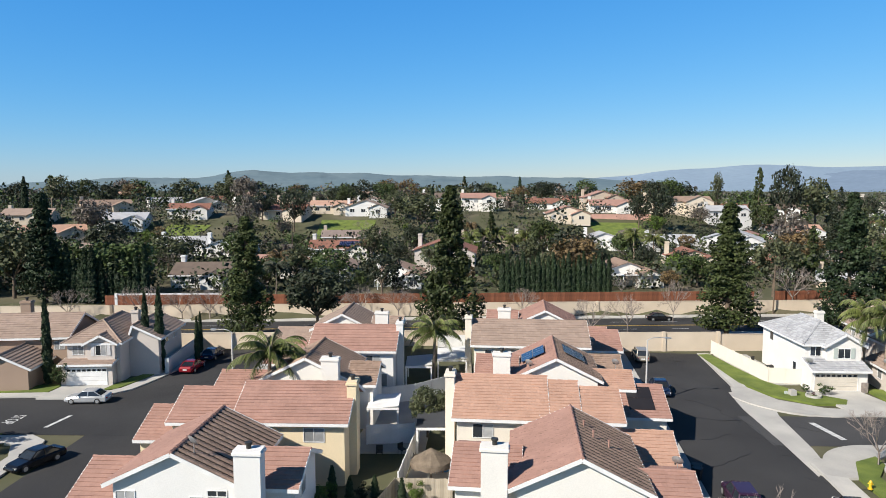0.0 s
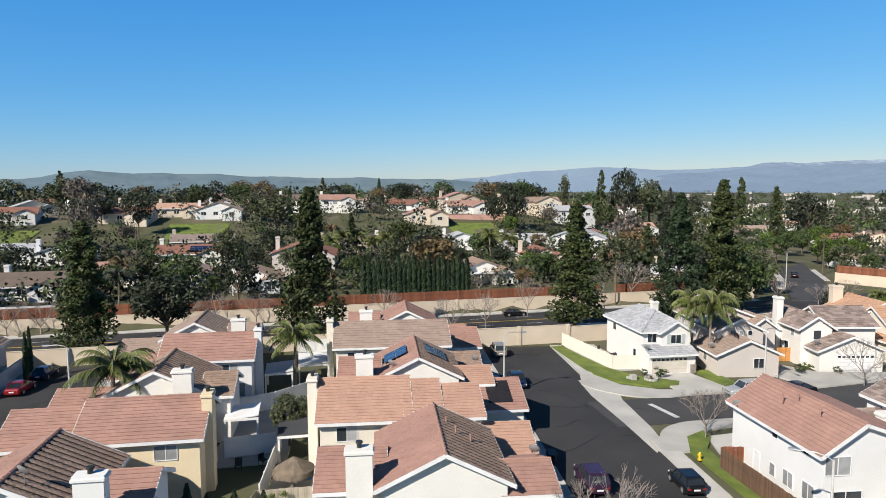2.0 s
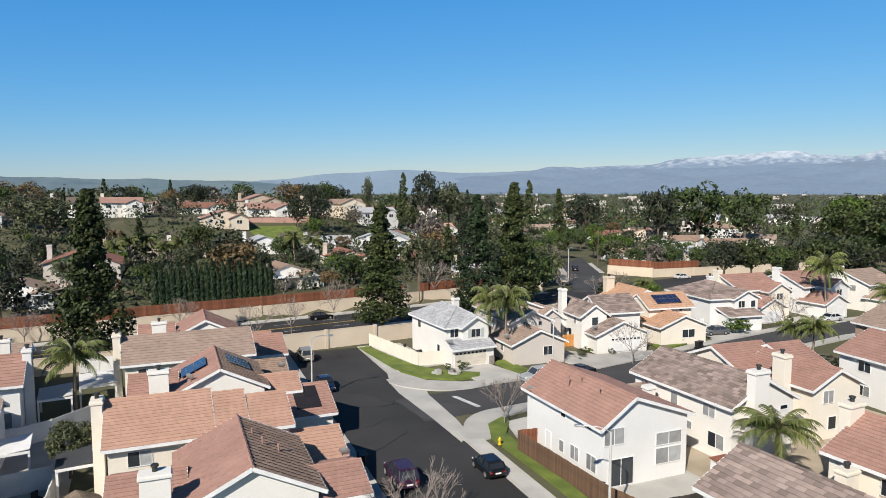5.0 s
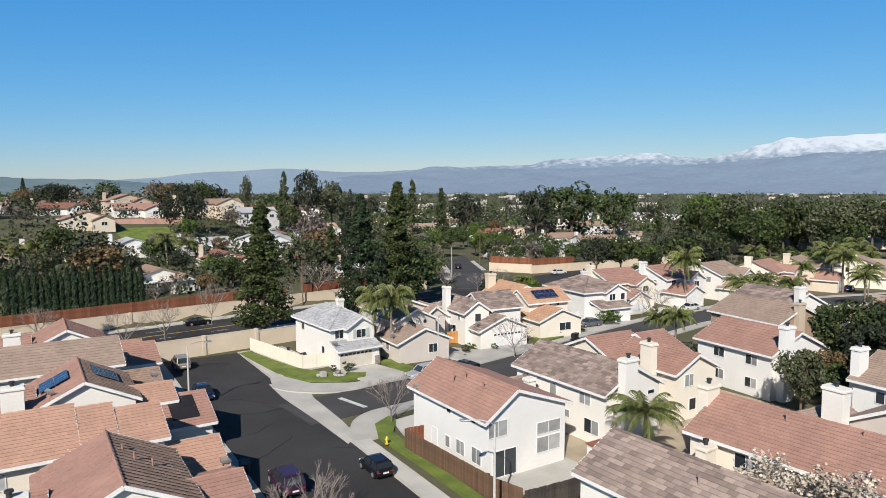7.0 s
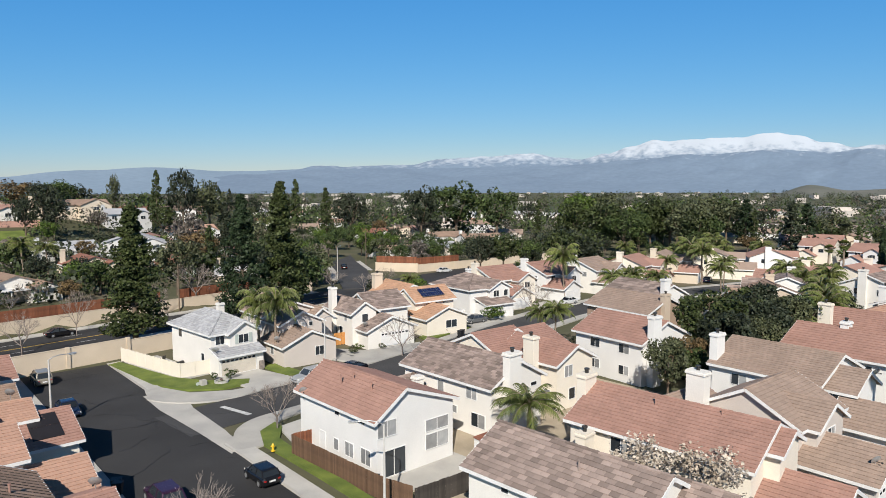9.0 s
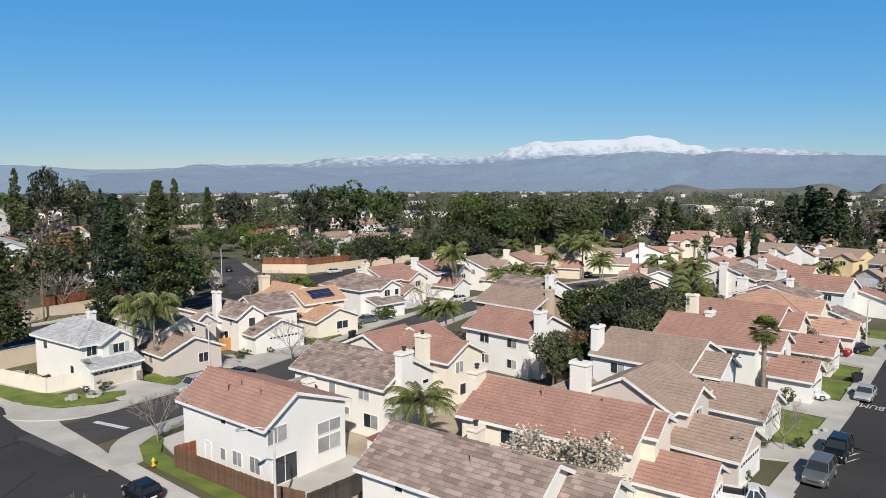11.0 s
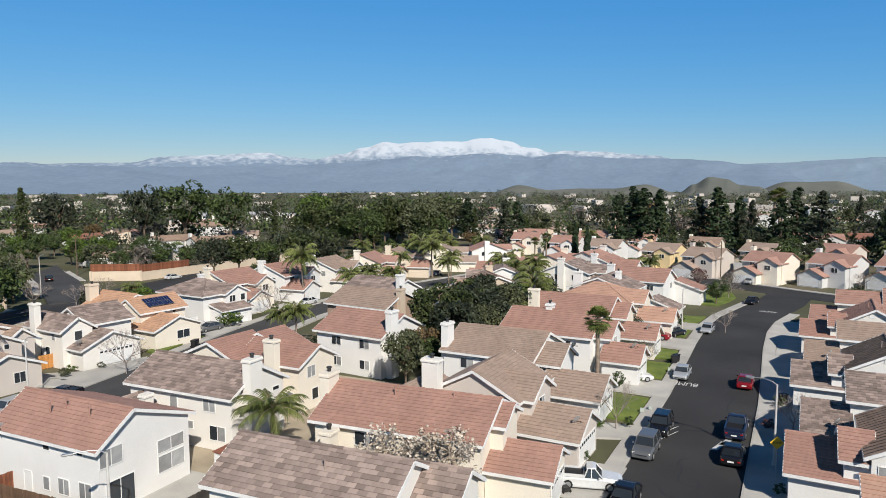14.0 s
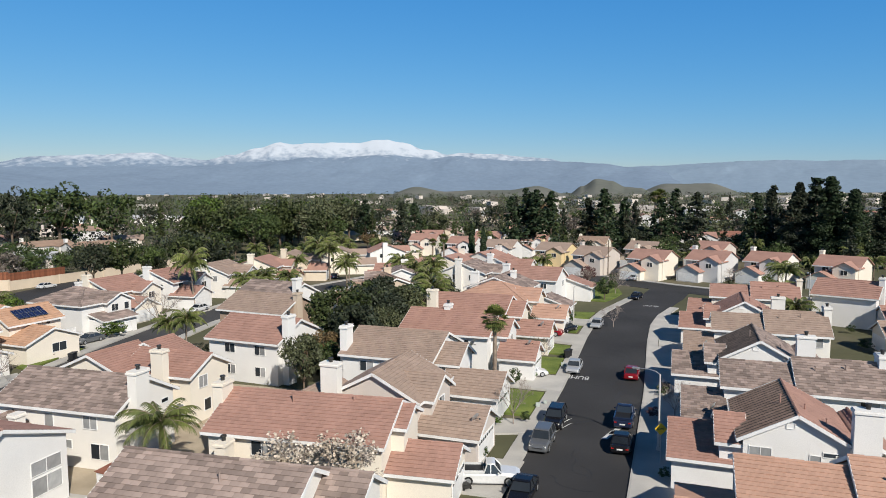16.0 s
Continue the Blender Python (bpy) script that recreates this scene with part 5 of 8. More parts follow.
            for k2 in range(9):
                t = (k2 - 4) / 4 * 1.25
                dr = d * math.cos(t) + s * math.sin(t)
                tip = b + dr * 0.85 + np.array((0, 0, -0.12)) + up * 0.05
                w = np.cross(dr, up) * 0.07
                k = len(V)
                V += [b, b + dr * 0.5 + w, tip, b + dr * 0.5 - w]
                F.append((k, k + 1, k + 2, k + 3))
        out = [("trunk", sticks_mesh("trunk", segs, PALMBARK, 8)), ("frond_crown", np_mesh("frond_crown", np.array(V), np.array(F), leafm))]
    elif kind in ("bare", "barethin", "blossom"):
        segs = []

        def grow(p, d, L, r, depth):
            q = p + d * L
            segs.append((p, q, r, r * 0.72))
            if depth == 0:
                return
            for _ in range(3 if depth > 1 else 4):
                nd = d + rng.normal(size=3) * 0.42 + np.array((0, 0, 0.12))
                nd /= np.linalg.norm(nd)
                grow(q, nd, L * rng.uniform(0.62, 0.85), r * 0.6, depth - 1)
        p0 = np.array((0, 0, -0.2))
        segs.append((p0, np.array((0, 0, 1.3)), 0.14, 0.11))
        for i in range(5):
            a = i * 1.256 + rng.uniform(-0.3, 0.3)
            sp = 0.35 if kind == "barethin" else 0.75
            d = np.array((math.cos(a) * sp, math.sin(a) * sp, 0.75))
            grow(np.array((0, 0, 1.25)), d / np.linalg.norm(d), 1.6, 0.075, 4)
        out = [("branch_crown", sticks_mesh("branches", segs, TWIG, 3))]
        if kind == "blossom":
            tips = np.array([s[1] for s in segs if s[2] < 0.03])
            tips = np.repeat(tips, 9, 0) + rng.normal(size=(len(tips) * 9, 3)) * 0.17
            V, F = quads(rng, tips, rng.normal(size=tips.shape) + np.array((0, 0, 0.5)), 0.15, 1.1)
            out.append(("blossom_crown", np_mesh("blossom_crown", V, F, leafm)))
    PROTO[key] = out
    return out


NOMINAL = dict(blossom=6.8, pine=22.0, farpine=22.0, broad=8.4, farbroad=8.6, shrub=8.2, cypress=9.0, queenpalm=7.4, fanpalm=10.0, bare=6.6, barethin=7.2)
CATS = dict(blossom=("blossom_tree", "tree in white blossom"), pine=("pine_tree", "tall dense dark green conifer"), farpine=("pine_tree", "distant dark green conifer"), broad=("leafy_tree", "rounded leafy evergreen tree"), farbroad=("leafy_tree", "distant rounded leafy tree"),
            shrub=("shrub", "dense green garden shrub"), cypress=("cypress_tree", "slim dark green columnar cypress"), queenpalm=("palm_tree", "feathery green palm with a grey trunk"), fanpalm=("palm_tree", "tall fan palm with a brown trunk"),
            bare=("bare_tree", "leafless winter tree with fine grey branches"), barethin=("bare_tree", "leafless upright winter tree"))


def plant(kind, x, y, h, w=1.0, leafm=None, variant=None, label="", z=None, group=""):
    """A plant of height h; w widens it against its usual shape."""
    r = random.Random(int(x * 31 + y * 17))
    v = r.randint(0, 3) if variant is None else variant
    leafm = leafm or dict(pine=L_PINE, farpine=L_PINE, broad=L_BROAD, farbroad=L_BROAD, shrub=L_BROAD, cypress=L_CYP, queenpalm=L_PALM, fanpalm=L_PALM).get(kind, TWIG)
    if kind == "broad" and math.hypot(x, y) > 112:
        kind = "farbroad"
    s = h / NOMINAL[kind]
    nm, lb = CATS[kind]
    zz = ground_z(x, y) if z is None else z
    if kind == "farbroad" and not label and math.hypot(x, y) > 195:     # past counting: joined further down
        for pn, me in proto(kind, v, leafm):
            JOINED.setdefault((pn, me.materials[0].name), []).append((me, np.array(pose(x, y, zz, 0, 0, r.uniform(0, 360)) @ Matrix.Diagonal((s * w, s * w, s, 1)))))
        return None
    root = empty(nm, pose(x, y, zz, 0, 0, r.uniform(0, 360)) @ Matrix.Diagonal((s * w, s * w, s, 1)), label or lb, "shrub" if kind == "shrub" else "tree", group)
    for pn, me in proto(kind, v, leafm):
        ob = new(pn, me)
        ob.parent = root
    return root


def at(az, d):
    return d * math.sin(radians(az)), d * math.cos(radians(az))


# big conifers along the avenue
plant("pine", -30.8, 104.6, 19.0, 1.12, variant=0, label="tall dense pine beside the avenue wall")
plant("pine", 1.2, 104.8, 23.6, 1.0, variant=1, label="very tall dense pine beside the avenue")
plant("pine", 45.2, 104.6, 21.4, 1.12, variant=2, label="tall broad pine beside the avenue")
plant("pine", 66.0, 107.4, 22.6, 1.02, L_CYP, 0, "tall dark pine behind the street's houses")
plant("pine", 74.8, 108.0, 24.8, 1.0, L_PINE, 1, "tallest dark pine behind the street's houses")
plant("pine", -74.5, 124.5, 20.5, 1.0, L_CYP, 2, "tall dark conifer past the avenue")
plant("broad", -20.0, 106.5, 12.0, 1.05, L_DARK); plant("broad", 82.0, 112.0, 12.5, 1.0, L_BROAD)
plant("broad", -12.0, 133, 9.5, 1.1, L_DARK); plant("broad", -24.0, 136, 8.0, 1.1, L_BROAD)
plant("broad", 66.0, 132, 13.0, 0.85, L_OLIVE); plant("bare", 67.0, 126.4, 9.5, 0.8); plant("bare", 41.0, 117.0, 9.0, 0.55, z=0.1)
for x, h in ((-67, 7), (-54, 7.5), (-47, 6.5), (-20, 7), (-8, 6.5), (15, 6.5), (24, 7.0), (30.5, 7.4), (-15, 7), (-42, 7), (57, 7)):
    plant("bare", x, art(x) + (14.3 if x not in (24, 30.5) else -2.2 if x == 24 else 0) * (1 if x < 20 else 1), h, 0.9, z=0.1)
# cypress screens
for i in range(22):
    x = 11.5 + i * 0.98
    plant("cypress", x, art(x) + 19.2, 8.6 + 0.9 * math.sin(i * 2.1), 0.85, z=2.2, group="cypress screen behind the redwood fence", label="slim dark cypress in a dense screen")
for i in range(13):
    x = -72 + i * 1.35
    plant("cypress", x, art(x) + 20.5 + 0.8 * math.sin(i), 9.5 + 1.6 * math.sin(i * 1.7), 1.0, z=2.2, group="cypress cluster on the terrace", label="slim dark cypress in a dense row")
for x, y, h in ((-36.5, 85.0, 11.0), (-38.3, 85.0, 10.2), (-47.9, 79.6, 10.4), (-33.0, 88.5, 6.5), (-33.9, 91.0, 6.0), (-34.9, 95.0, 6.0)):
    plant("cypress", x, y, h, 0.62, z=0.1, label="slim tall cypress beside the grey house")
# palms in the estate
plant("queenpalm", -17.4, 66.6, 9.8, 1.1, z=0.1); plant("queenpalm", -1.0, 79.6, 8.8, 1.0, z=0.1)
plant("queenpalm", 52.2, 76.8, 11.6, 0.75, z=0.1); plant("queenpalm", 51.1, 79.2, 11.0, 0.75, z=0.1)
plant("queenpalm", 48.3, 32.6, 6.9, 1.35, z=0.1, variant=1); plant("fanpalm", 71.2, 7.6, 11.1, 0.95, z=0.1)
plant("queenpalm", 121.5, 73.8, 13.0, 0.8, z=0.1)
for x, y, h in ((124, 64, 8), (127, 61, 8.5), (121, 60, 7.5), (130, 57, 8), (142, 33, 9), (146, 37, 10), (133, 28, 9), (150, 30, 9), (168, 62, 11), (171, 66, 12), (166, 56, 8), (160, 68, 8), (108, -34, 8), (128, -38, 8), (200, 70, 10), (210, 60, 9), (150, -45, 9)):
    plant("queenpalm", x, y, h, 1.0, z=0.1)
# garden trees
plant("bare", 37.6, 55.6, 6.2, 0.8, z=0.1); plant("bare", 18.5, 37.4, 7.0, 0.95, z=0.1); plant("bare", 66.8, 67.2, 6.5, 0.85, z=0.1); plant("bare", 103.5, 69.6, 7.8, 0.95, L_PURPLE, z=0.1)
plant("blossom", 42.0, 17.0, 7.7, 1.22, L_BLOSSOM, 1, "tree covered in white blossom beside the driveway", 0.1)
plant("broad", 71.0, 29.6, 8.0, 0.75, L_OLIVE, 0, z=0.1)
for x, y, h, m in ((84, 27.5, 9.5, L_DARK), (88, 31.5, 11.5, L_PINE), (94, 28, 11, L_DARK), (99, 31, 10.5, L_PINE), (80, 31.0, 6.5, L_BROWN), (90, 26, 8, L_OLIVE), (104, 30, 10.5, L_DARK), (76, 28.5, 6.0, L_BROAD)):
    plant("broad", x, y, h, 0.95, m, z=0.1)
plant("broad", -1.4, 62.2, 5.2, 0.9, L_OLIVE, z=0.1); plant("bare", 66.5, 1.2 + 4, 5.6, 0.7, z=0.1); plant("bare", 71, -8.6 - 2.6, 4.6, 0.8, z=0.1); plant("bare", 118, -8, 4.5, 0.8, z=0.1); plant("bare", 163, -12, 6, 0.8, z=0.1)
for x, y, h, w, m in ((-3.4, 46.5, 1.6, 1.0, L_BRIGHT), (-6.2, 44.6, 2.6, 0.9, L_BROAD), (-5.0, 42.2, 2.2, 1.2, L_OLIVE), (-3.0, 41.4, 1.8, 1.2, L_PURPLE), (-8.6, 46.8, 2.9, 0.8, L_BRIGHT), (-2.0, 48.6, 2.0, 0.9, L_BRIGHT), (-6.0, 48.6, 1.8, 1.0, L_DARK), (-3.6, 39.5, 2.0, 1.3, L_BROAD),
                      (-8.0, 43.5, 2.0, 1.1, L_DARK), (21.3, 88.6, 2.4, 0.95, L_BRIGHT), (44.1, 75.2, 1.5, 1.4, L_BROAD), (42.3, 76.0, 1.2, 1.0, L_BROAD), (95.6, 73.2, 3.0, 1.75, L_BRIGHT), (97.4, 73.0, 2.7, 1.5, L_BRIGHT), (-45.6, 78.4, 3.4, 0.9, L_BROAD), (62.6, 73.0, 1.4, 1.3, L_OLIVE), (64.6, 74.2, 1.2, 1.5, L_BRIGHT), (67.5, 72, 1.0, 1.5, L_OLIVE), (82, 72.5, 1.6, 1.0, L_BROWN),
                      (110.5, 73.5, 1.8, 1.2, L_BRIGHT), (66.0, 6.8, 1.3, 1.2, L_BRIGHT), (67.2, 4.0, 1.4, 1.0, L_BROAD), (80.2, 6.2, 2.4, 1.0, L_BROAD), (70.6, -9.0, 1.5, 1.2, L_PURPLE), (79, -11, 1.4, 1.3, L_BROAD), (55.6, -8.1, 1.2, 1.2, L_BROAD), (120, -1, 2.4, 0.8, L_BROAD), (57.4, 7.0, 1.2, 1.0, L_BROAD), (84.0, 4.0, 1.0, 1.6, L_BRIGHT), (-44, 57, 2.5, 1.4, L_DARK), (-40.5, 58.5, 1.4, 1.3, L_OLIVE), (-49, 58, 4, 1.4, L_DARK), (-44.5, 60.2, 4.2, 1.2, L_DARK), (-42.2, 58.8, 2.8, 1.3, L_DARK), (-42.2, 61.2, 0.9, 1.6, L_BRIGHT)):
    plant("shrub", x, y, h, w, m, z=0.1)
for x, y in ((-6.7, 46.6), (-4.9, 46.9), (-2.9, 46.4), (-8.3, 48.6)):
    plant("cypress", x, y, 3.0, 1.3, z=0.1, label="clipped narrow evergreen in the garden")


# ---------------- houses past the estate ----------------
def ranch(x, y, ang, w, d, wall, tile, two=False, gable="gx", porch=False, label="", ch=True, scale=1.0):
    z = ground_z(x, y)
    dist = math.hypot(x, y)
    house(x, y, ang, label or ("pale stucco two-storey house past the estate" if two else "single-storey ranch house with a low tiled roof"), wall, tile, z, "two_storey_house" if two else "ranch_house", scale)
    HC["far"] = dist > 150
    HC["tsize"] = 0.9
    h = 5.2 if two else 2.7
    vol(-w / 2, w / 2, -d / 2, d / 2, h, gable, d * 0.19 if gable == "gx" else w * 0.17, z0=-1.5)
    if dist < 330:
        wg = w * 0.42
        vol(w / 2 - wg, w / 2, -d / 2 - 3.0, -d / 2 + 1, h - 0.2, "gy", wg * 0.22, z0=-1.5)
        wins("S", -d / 2, -w / 2 + 0.5, w / 2 - wg - 0.3, 2, h - 1.9, 1.5, 1.1)
        opening("S", w / 2 - wg / 2, h - 2.0, 1.6, 1.1, -d / 2 - 3.0)
        wins("W", -w / 2, -d / 2 + 1, d / 2 - 1, 1, h - 1.9)
    else:
        bm = bmesh.new()
        for i in range(3):
            cx = -w / 2 + w * (i + 0.5) / 3
            box(bm, cx - 0.8, cx + 0.8, -d / 2 - 0.05, -d / 2 + 0.05, h - 1.9, h - 0.8)
        tagged(part("window_band", bm, GLASS, HC["root"]), kind="stuff")
    if ch and dist < 420:
        chimney(-w / 2 + 0.6, d * 0.2, h + 3.4, 1.0, 1.3, z0=0, flue=False)
    if porch:
        bm = bmesh.new()
        box(bm, -w / 2 + 0.8, w / 2 - 0.8, -d / 2 - 3.6, -d / 2, 2.45, 2.6)
        pr = part("patio_roof", bm, PAINT, HC["root"])
        for i in range(4):
            bm = bmesh.new()
            px = -w / 2 + 1 + (w - 2) * i / 3
            box(bm, px - 0.1, px + 0.1, -d / 2 - 3.5, -d / 2 - 3.3, -0.6, 2.45)
            part("post", bm, PAINT, HC["root"])


N = ranch
N(-9.6, 150, -2, 11, 10, "white", "brown", gable="gy", porch=True)
N(41.0, 152, -2, 14, 10, "ivory", "brown", gable="gy", porch=True)
N(-53.0, 149, -4, 12, 11, "white", "dark"); N(-40.0, 162, -5, 15, 9, "ivory", "rose"); N(-26.5, 160, -3, 12, 9, "white", "taupe", gable="gy")
N(-27.5, 184, -2, 17, 10, "ivory", "red"); solar(2.5, -3.2, 3.75, 6.0, 3.2, 20, 0, 6, 3)
N(63.6, 172, 4, 11, 11, "sand", "red", gable="gy"); N(84.3, 166, 5, 11, 10, "sage", "red", gable="gy"); N(68, 199, 3, 14, 10, "grey", "grey"); N(49, 204, 2, 11, 9, "white", "grey", gable="gy")
N(13, 200, 0, 15, 9, "tan", "dark"); N(31, 201, 0, 18, 9, "ivory", "brown"); N(-74, 192, -6, 14, 10, "white", "grey"); N(-59, 187, -5, 14, 9, "white", "grey", gable="gy")
N(-27.5, 246, -2, 15, 10, "white", "taupe", gable="gy"); N(-41, 250, -3, 15, 9, "pink" if "pink" in STUCCO else "sand", "salmon"); N(14, 262, 0, 13, 9, "ivory", "rose", True); N(64, 256, 3, 16, 10, "ivory", "rose"); N(90, 258, 5, 24, 9, "sand", "brown", True); N(104, 246, 5, 14, 9, "grey", "grey", True)
N(-140, 228, -12, 15, 10, "sand", "taupe"); N(122, 234, 8, 18, 10, "white", "salmon"); N(-90, 240, -8, 14, 9, "ivory", "red"); N(-106, 224, -9, 15, 10, "white", "grey"); N(-2, 270, 0, 12, 9, "white", "dark", True)
N(217, 240, 20, 16, 10, "white", "red"); N(166, 172, 20, 20, 9, "white", "brown", scale=0.85); N(228, 201, 22, 17, 9, "ivory", "brown"); N(228, 181, 24, 18, 9, "white", "brown"); N(246, 366, 14, 18, 9, "white", "grey", True); N(239, 245, 20, 15, 9, "tan", "brown")
# estate houses further along the streets
def far_estate(x, y, ang, wall, tile, t2=None, label=""):
    house(x, y, ang, label or "pale stucco two-storey estate house with tiled roof", wall, tile)
    HC["tsize"] = 0.8
    vol(-5, 4.6, 0, 10.5, 5.3, "gx", 2.1)
    vol(-0.4, 4.4, -2.2, 3.0, 5.2, "gy", 1.3)
    vol(-5.2, 0.6, -5.0, 0.4, 2.8, "gy", 1.5, tile=TILE[t2 or tile])
    opening("S", -2.4, 0.1, 4.6, 2.0, -5.0, "door"); opening("S", 2.0, 3.5, 1.4, 1.1, -2.2); wins("W", -5, 1, 9, 2, 3.6, 1.1); wins("S", 0.0, -4.4, -0.8, 1, 3.8, 1.3)
    chimney(-5.2, 6.0, 8.4, 0.9, 1.5)


F = far_estate
F(112.5, 80.5, 10, "cream", "rose"); F(127, 78, 6, "white", "rose"); F(141, 74, 2, "ivory", "taupe"); F(156, 70, -4, "cream", "rose"); F(171, 68.5, -10, "sand", "taupe", "rose"); F(186, 60, -18, "cream", "taupe"); F(199, 50, -24, "white", "rose")
F(121, 38, 150, "tan", "brown"); F(137, 40, 165, "white", "patch"); F(153, 42, 175, "cream", "rose"); F(151, 17, 12, "ivory", "patch"); F(163, 11, 16, "white", "rose"); F(168, 34, 190, "cream", "rose"); F(180, 26, 200, "ivory", "rose")
F(191, -6, 118, "taupe", "taupe", label="taupe stucco two-storey house with brown tiles past the cross street"); F(183, -20.5, 120, "cream", "rose"); F(182, -35, 124, "grey", "rose", label="blue-grey stucco two-storey house with rose tiles"); F(180, -49, 126, "ivory", "rose"); F(172, -63, 126, "cream", "rose"); solar(-2.4, -2.4, 4.2, 2.4, 2.2, 24, -90, 2, 2); F(166, -80, 128, "white", "rose")
F(204, 5, 112, "yellow", "taupe", label="yellow stucco two-storey house with brown tiles"); F(214, 22, 105, "white", "taupe"); F(226, 36, 100, "white", "rose"); F(238, 52, 92, "cream", "rose"); F(240, 12, 100, "white", "rose"); F(232, -8, 105, "cream", "brown"); F(212, -22, 120, "sand", "taupe"); F(215, -42, 125, "taupe", "rose")
F(134, -52, 300, "white", "rose"); F(118, -56, 186, "white", "rose"); F(104, -50, 184, "cream", "taupe"); F(88, -46, 184, "ivory", "rose"); F(72, -44, 184, "white", "rose"); F(255, 30, 90, "white", "rose"); F(252, 62, 85, "ivory", "rose")
# planting between the estate's further houses
re_ = random.Random(77)
EST = [o.matrix_basis.translation.xy.copy() for o in scene.objects if o.parent is None and "house" in o.name]
ROADS = (ST_R, ST_S, ST_E, ST_X, ST_L, ST_LW, AV)


def near_road(x, y, lim=8.5):
    for ln in ROADS:
        for a, b in zip(ln, ln[1:]):
            a, b = Vector(a), Vector(b)
            t = max(0, min(1, (Vector((x, y)) - a).dot(b - a) / (b - a).length_squared))
            if (a.lerp(b, t) - Vector((x, y))).length < lim:
                return True
    return False


HOUSEBOX = []
for o in scene.objects:
    if o.name.split(".")[0] == "wall" and o.parent and o.parent.parent is None:
        w = o.parent.matrix_basis
        c = [w @ Vector(q) for q in o.bound_box]
        HOUSEBOX.append((min(q.x for q in c), max(q.x for q in c), min(q.y for q in c), max(q.y for q in c)))
cnt = 0
while cnt < 165:
    x, y = re_.uniform(78, 250), re_.uniform(-85, 100)
    if near_road(x, y) or any(a - 1.2 < x < b + 1.2 and c - 1.2 < y < d + 1.2 for a, b, c, d in HOUSEBOX):
        continue
    cnt += 1
    k = re_.random()
    if k < 0.16:
        plant("queenpalm", x, y, re_.uniform(6, 10), 0.95, z=0)
    elif k < 0.55:
        plant("broad", x, y, re_.uniform(3.5, 7.0), re_.uniform(0.8, 1.1), re_.choice((L_BROAD, L_OLIVE, L_DARK, L_PURPLE, L_BRIGHT)), z=0)
    elif k < 0.7:
        plant("bare", x, y, re_.uniform(4, 6.5), 0.9, z=0)
    else:
        plant("shrub", x, y, re_.uniform(1.4, 3.0), re_.uniform(1.0, 1.4), re_.choice((L_BROAD, L_OLIVE, L_DARK, L_BRIGHT)), z=0)
cnt = 0
while cnt < 90:     # darker trees among the furthest estate houses
    x, y = re_.uniform(176, 330), re_.uniform(-95, 150)
    if near_road(x, y, 9) or any(a - 1.5 < x < b + 1.5 and c - 1.5 < y < d + 1.5 for a, b, c, d in HOUSEBOX):
        continue
    cnt += 1
    k = re_.random()
    plant("farpine" if k < 0.2 else "broad", x, y, re_.uniform(6, 11) * (1.3 if k < 0.2 else 1), re_.uniform(0.9, 1.15), re_.choice((L_DARK, L_BROAD, L_DARK, L_PINE, L_OLIVE)), z=0)
for x, y, h, w in ((-60, 128, 13, 1.1), (-68, 134, 12, 1.1), (-84, 130, 15, 1.1), (-92, 140, 16, 1.1), (-100, 128, 13, 1.2), (-78, 140, 12, 1.0), (-110, 145, 14, 1.1), (-88, 152, 11, 1.1), (-66, 160, 11, 1.1), (-52, 168, 10, 1.0), (-18, 172, 11, 0.9), (-8, 188, 9, 0.9), (22, 165, 9, 1.0), (-37, 140, 8, 1.2), (-33, 150, 9, 1.0), (55, 146, 8, 1.0), (30, 168, 8, 1.1), (78, 150, 10, 0.9), (92, 140, 9, 1.1), (100, 150, 11, 1.0), (58, 160, 7, 1.0), (-2, 160, 8, 1.0)):
    plant("broad", x, y, h, w, re_.choice((L_DARK, L_BROAD, L_DARK, L_OLIVE)))
for k, x, y, h, w, m in (("broad", 93, 25.5, 9.5, 1.0, L_DARK), ("broad", 98, 24, 10, 1.0, L_OLIVE), ("broad", 103, 25, 9, 1.0, L_DARK), ("broad", 108, 25.5, 9, 0.9, L_BROAD), ("queenpalm", 101, 20.5, 9.5, 1.2, None), ("queenpalm", 105, 19.5, 9, 1.2, None), ("queenpalm", 109, 21, 9.5, 1.1, None), ("queenpalm", 113, 23, 9, 1.2, None),
                         ("broad", 113, 28, 8, 1.0, L_DARK), ("broad", 118, 22, 7, 1.0, L_OLIVE), ("queenpalm", 121, 25, 9, 1.1, None), ("broad", 126, 24, 8, 0.9, L_DARK), ("queenpalm", 95, 42, 8.5, 1.2, None), ("broad", 99, 45, 6.5, 1.0, L_DARK)):
    if not any(a - 0.6 < x < b + 0.6 and c - 0.6 < y < d + 0.6 for a, b, c, d in HOUSEBOX) and not near_road(x, y, 5):
        plant(k, x, y, h, w, m, z=0.05)
# wider neighbourhood, a loose grid of houses and trees on the plain
rg = random.Random(5)
walls_, tiles_ = ("ivory", "sand", "tan", "grey", "taupe", "white"), ("brown", "taupe", "rose", "red", "grey", "salmon", "dark", "patch")


def busy(x, y):
    v = y - art(x)
    if -70 < x < 245 and -90 < y < 112:
        return True
    if v < 30:
        return x < 245
    for ln in (ST_N, AV):
        for a, b in zip(ln, ln[1:]):
            a, b = Vector(a), Vector(b)
            t = max(0, min(1, (Vector((x, y)) - a).dot(b - a) / (b - a).length_squared))
            if (a.lerp(b, t) - Vector((x, y))).length < 12:
                return True
    return False


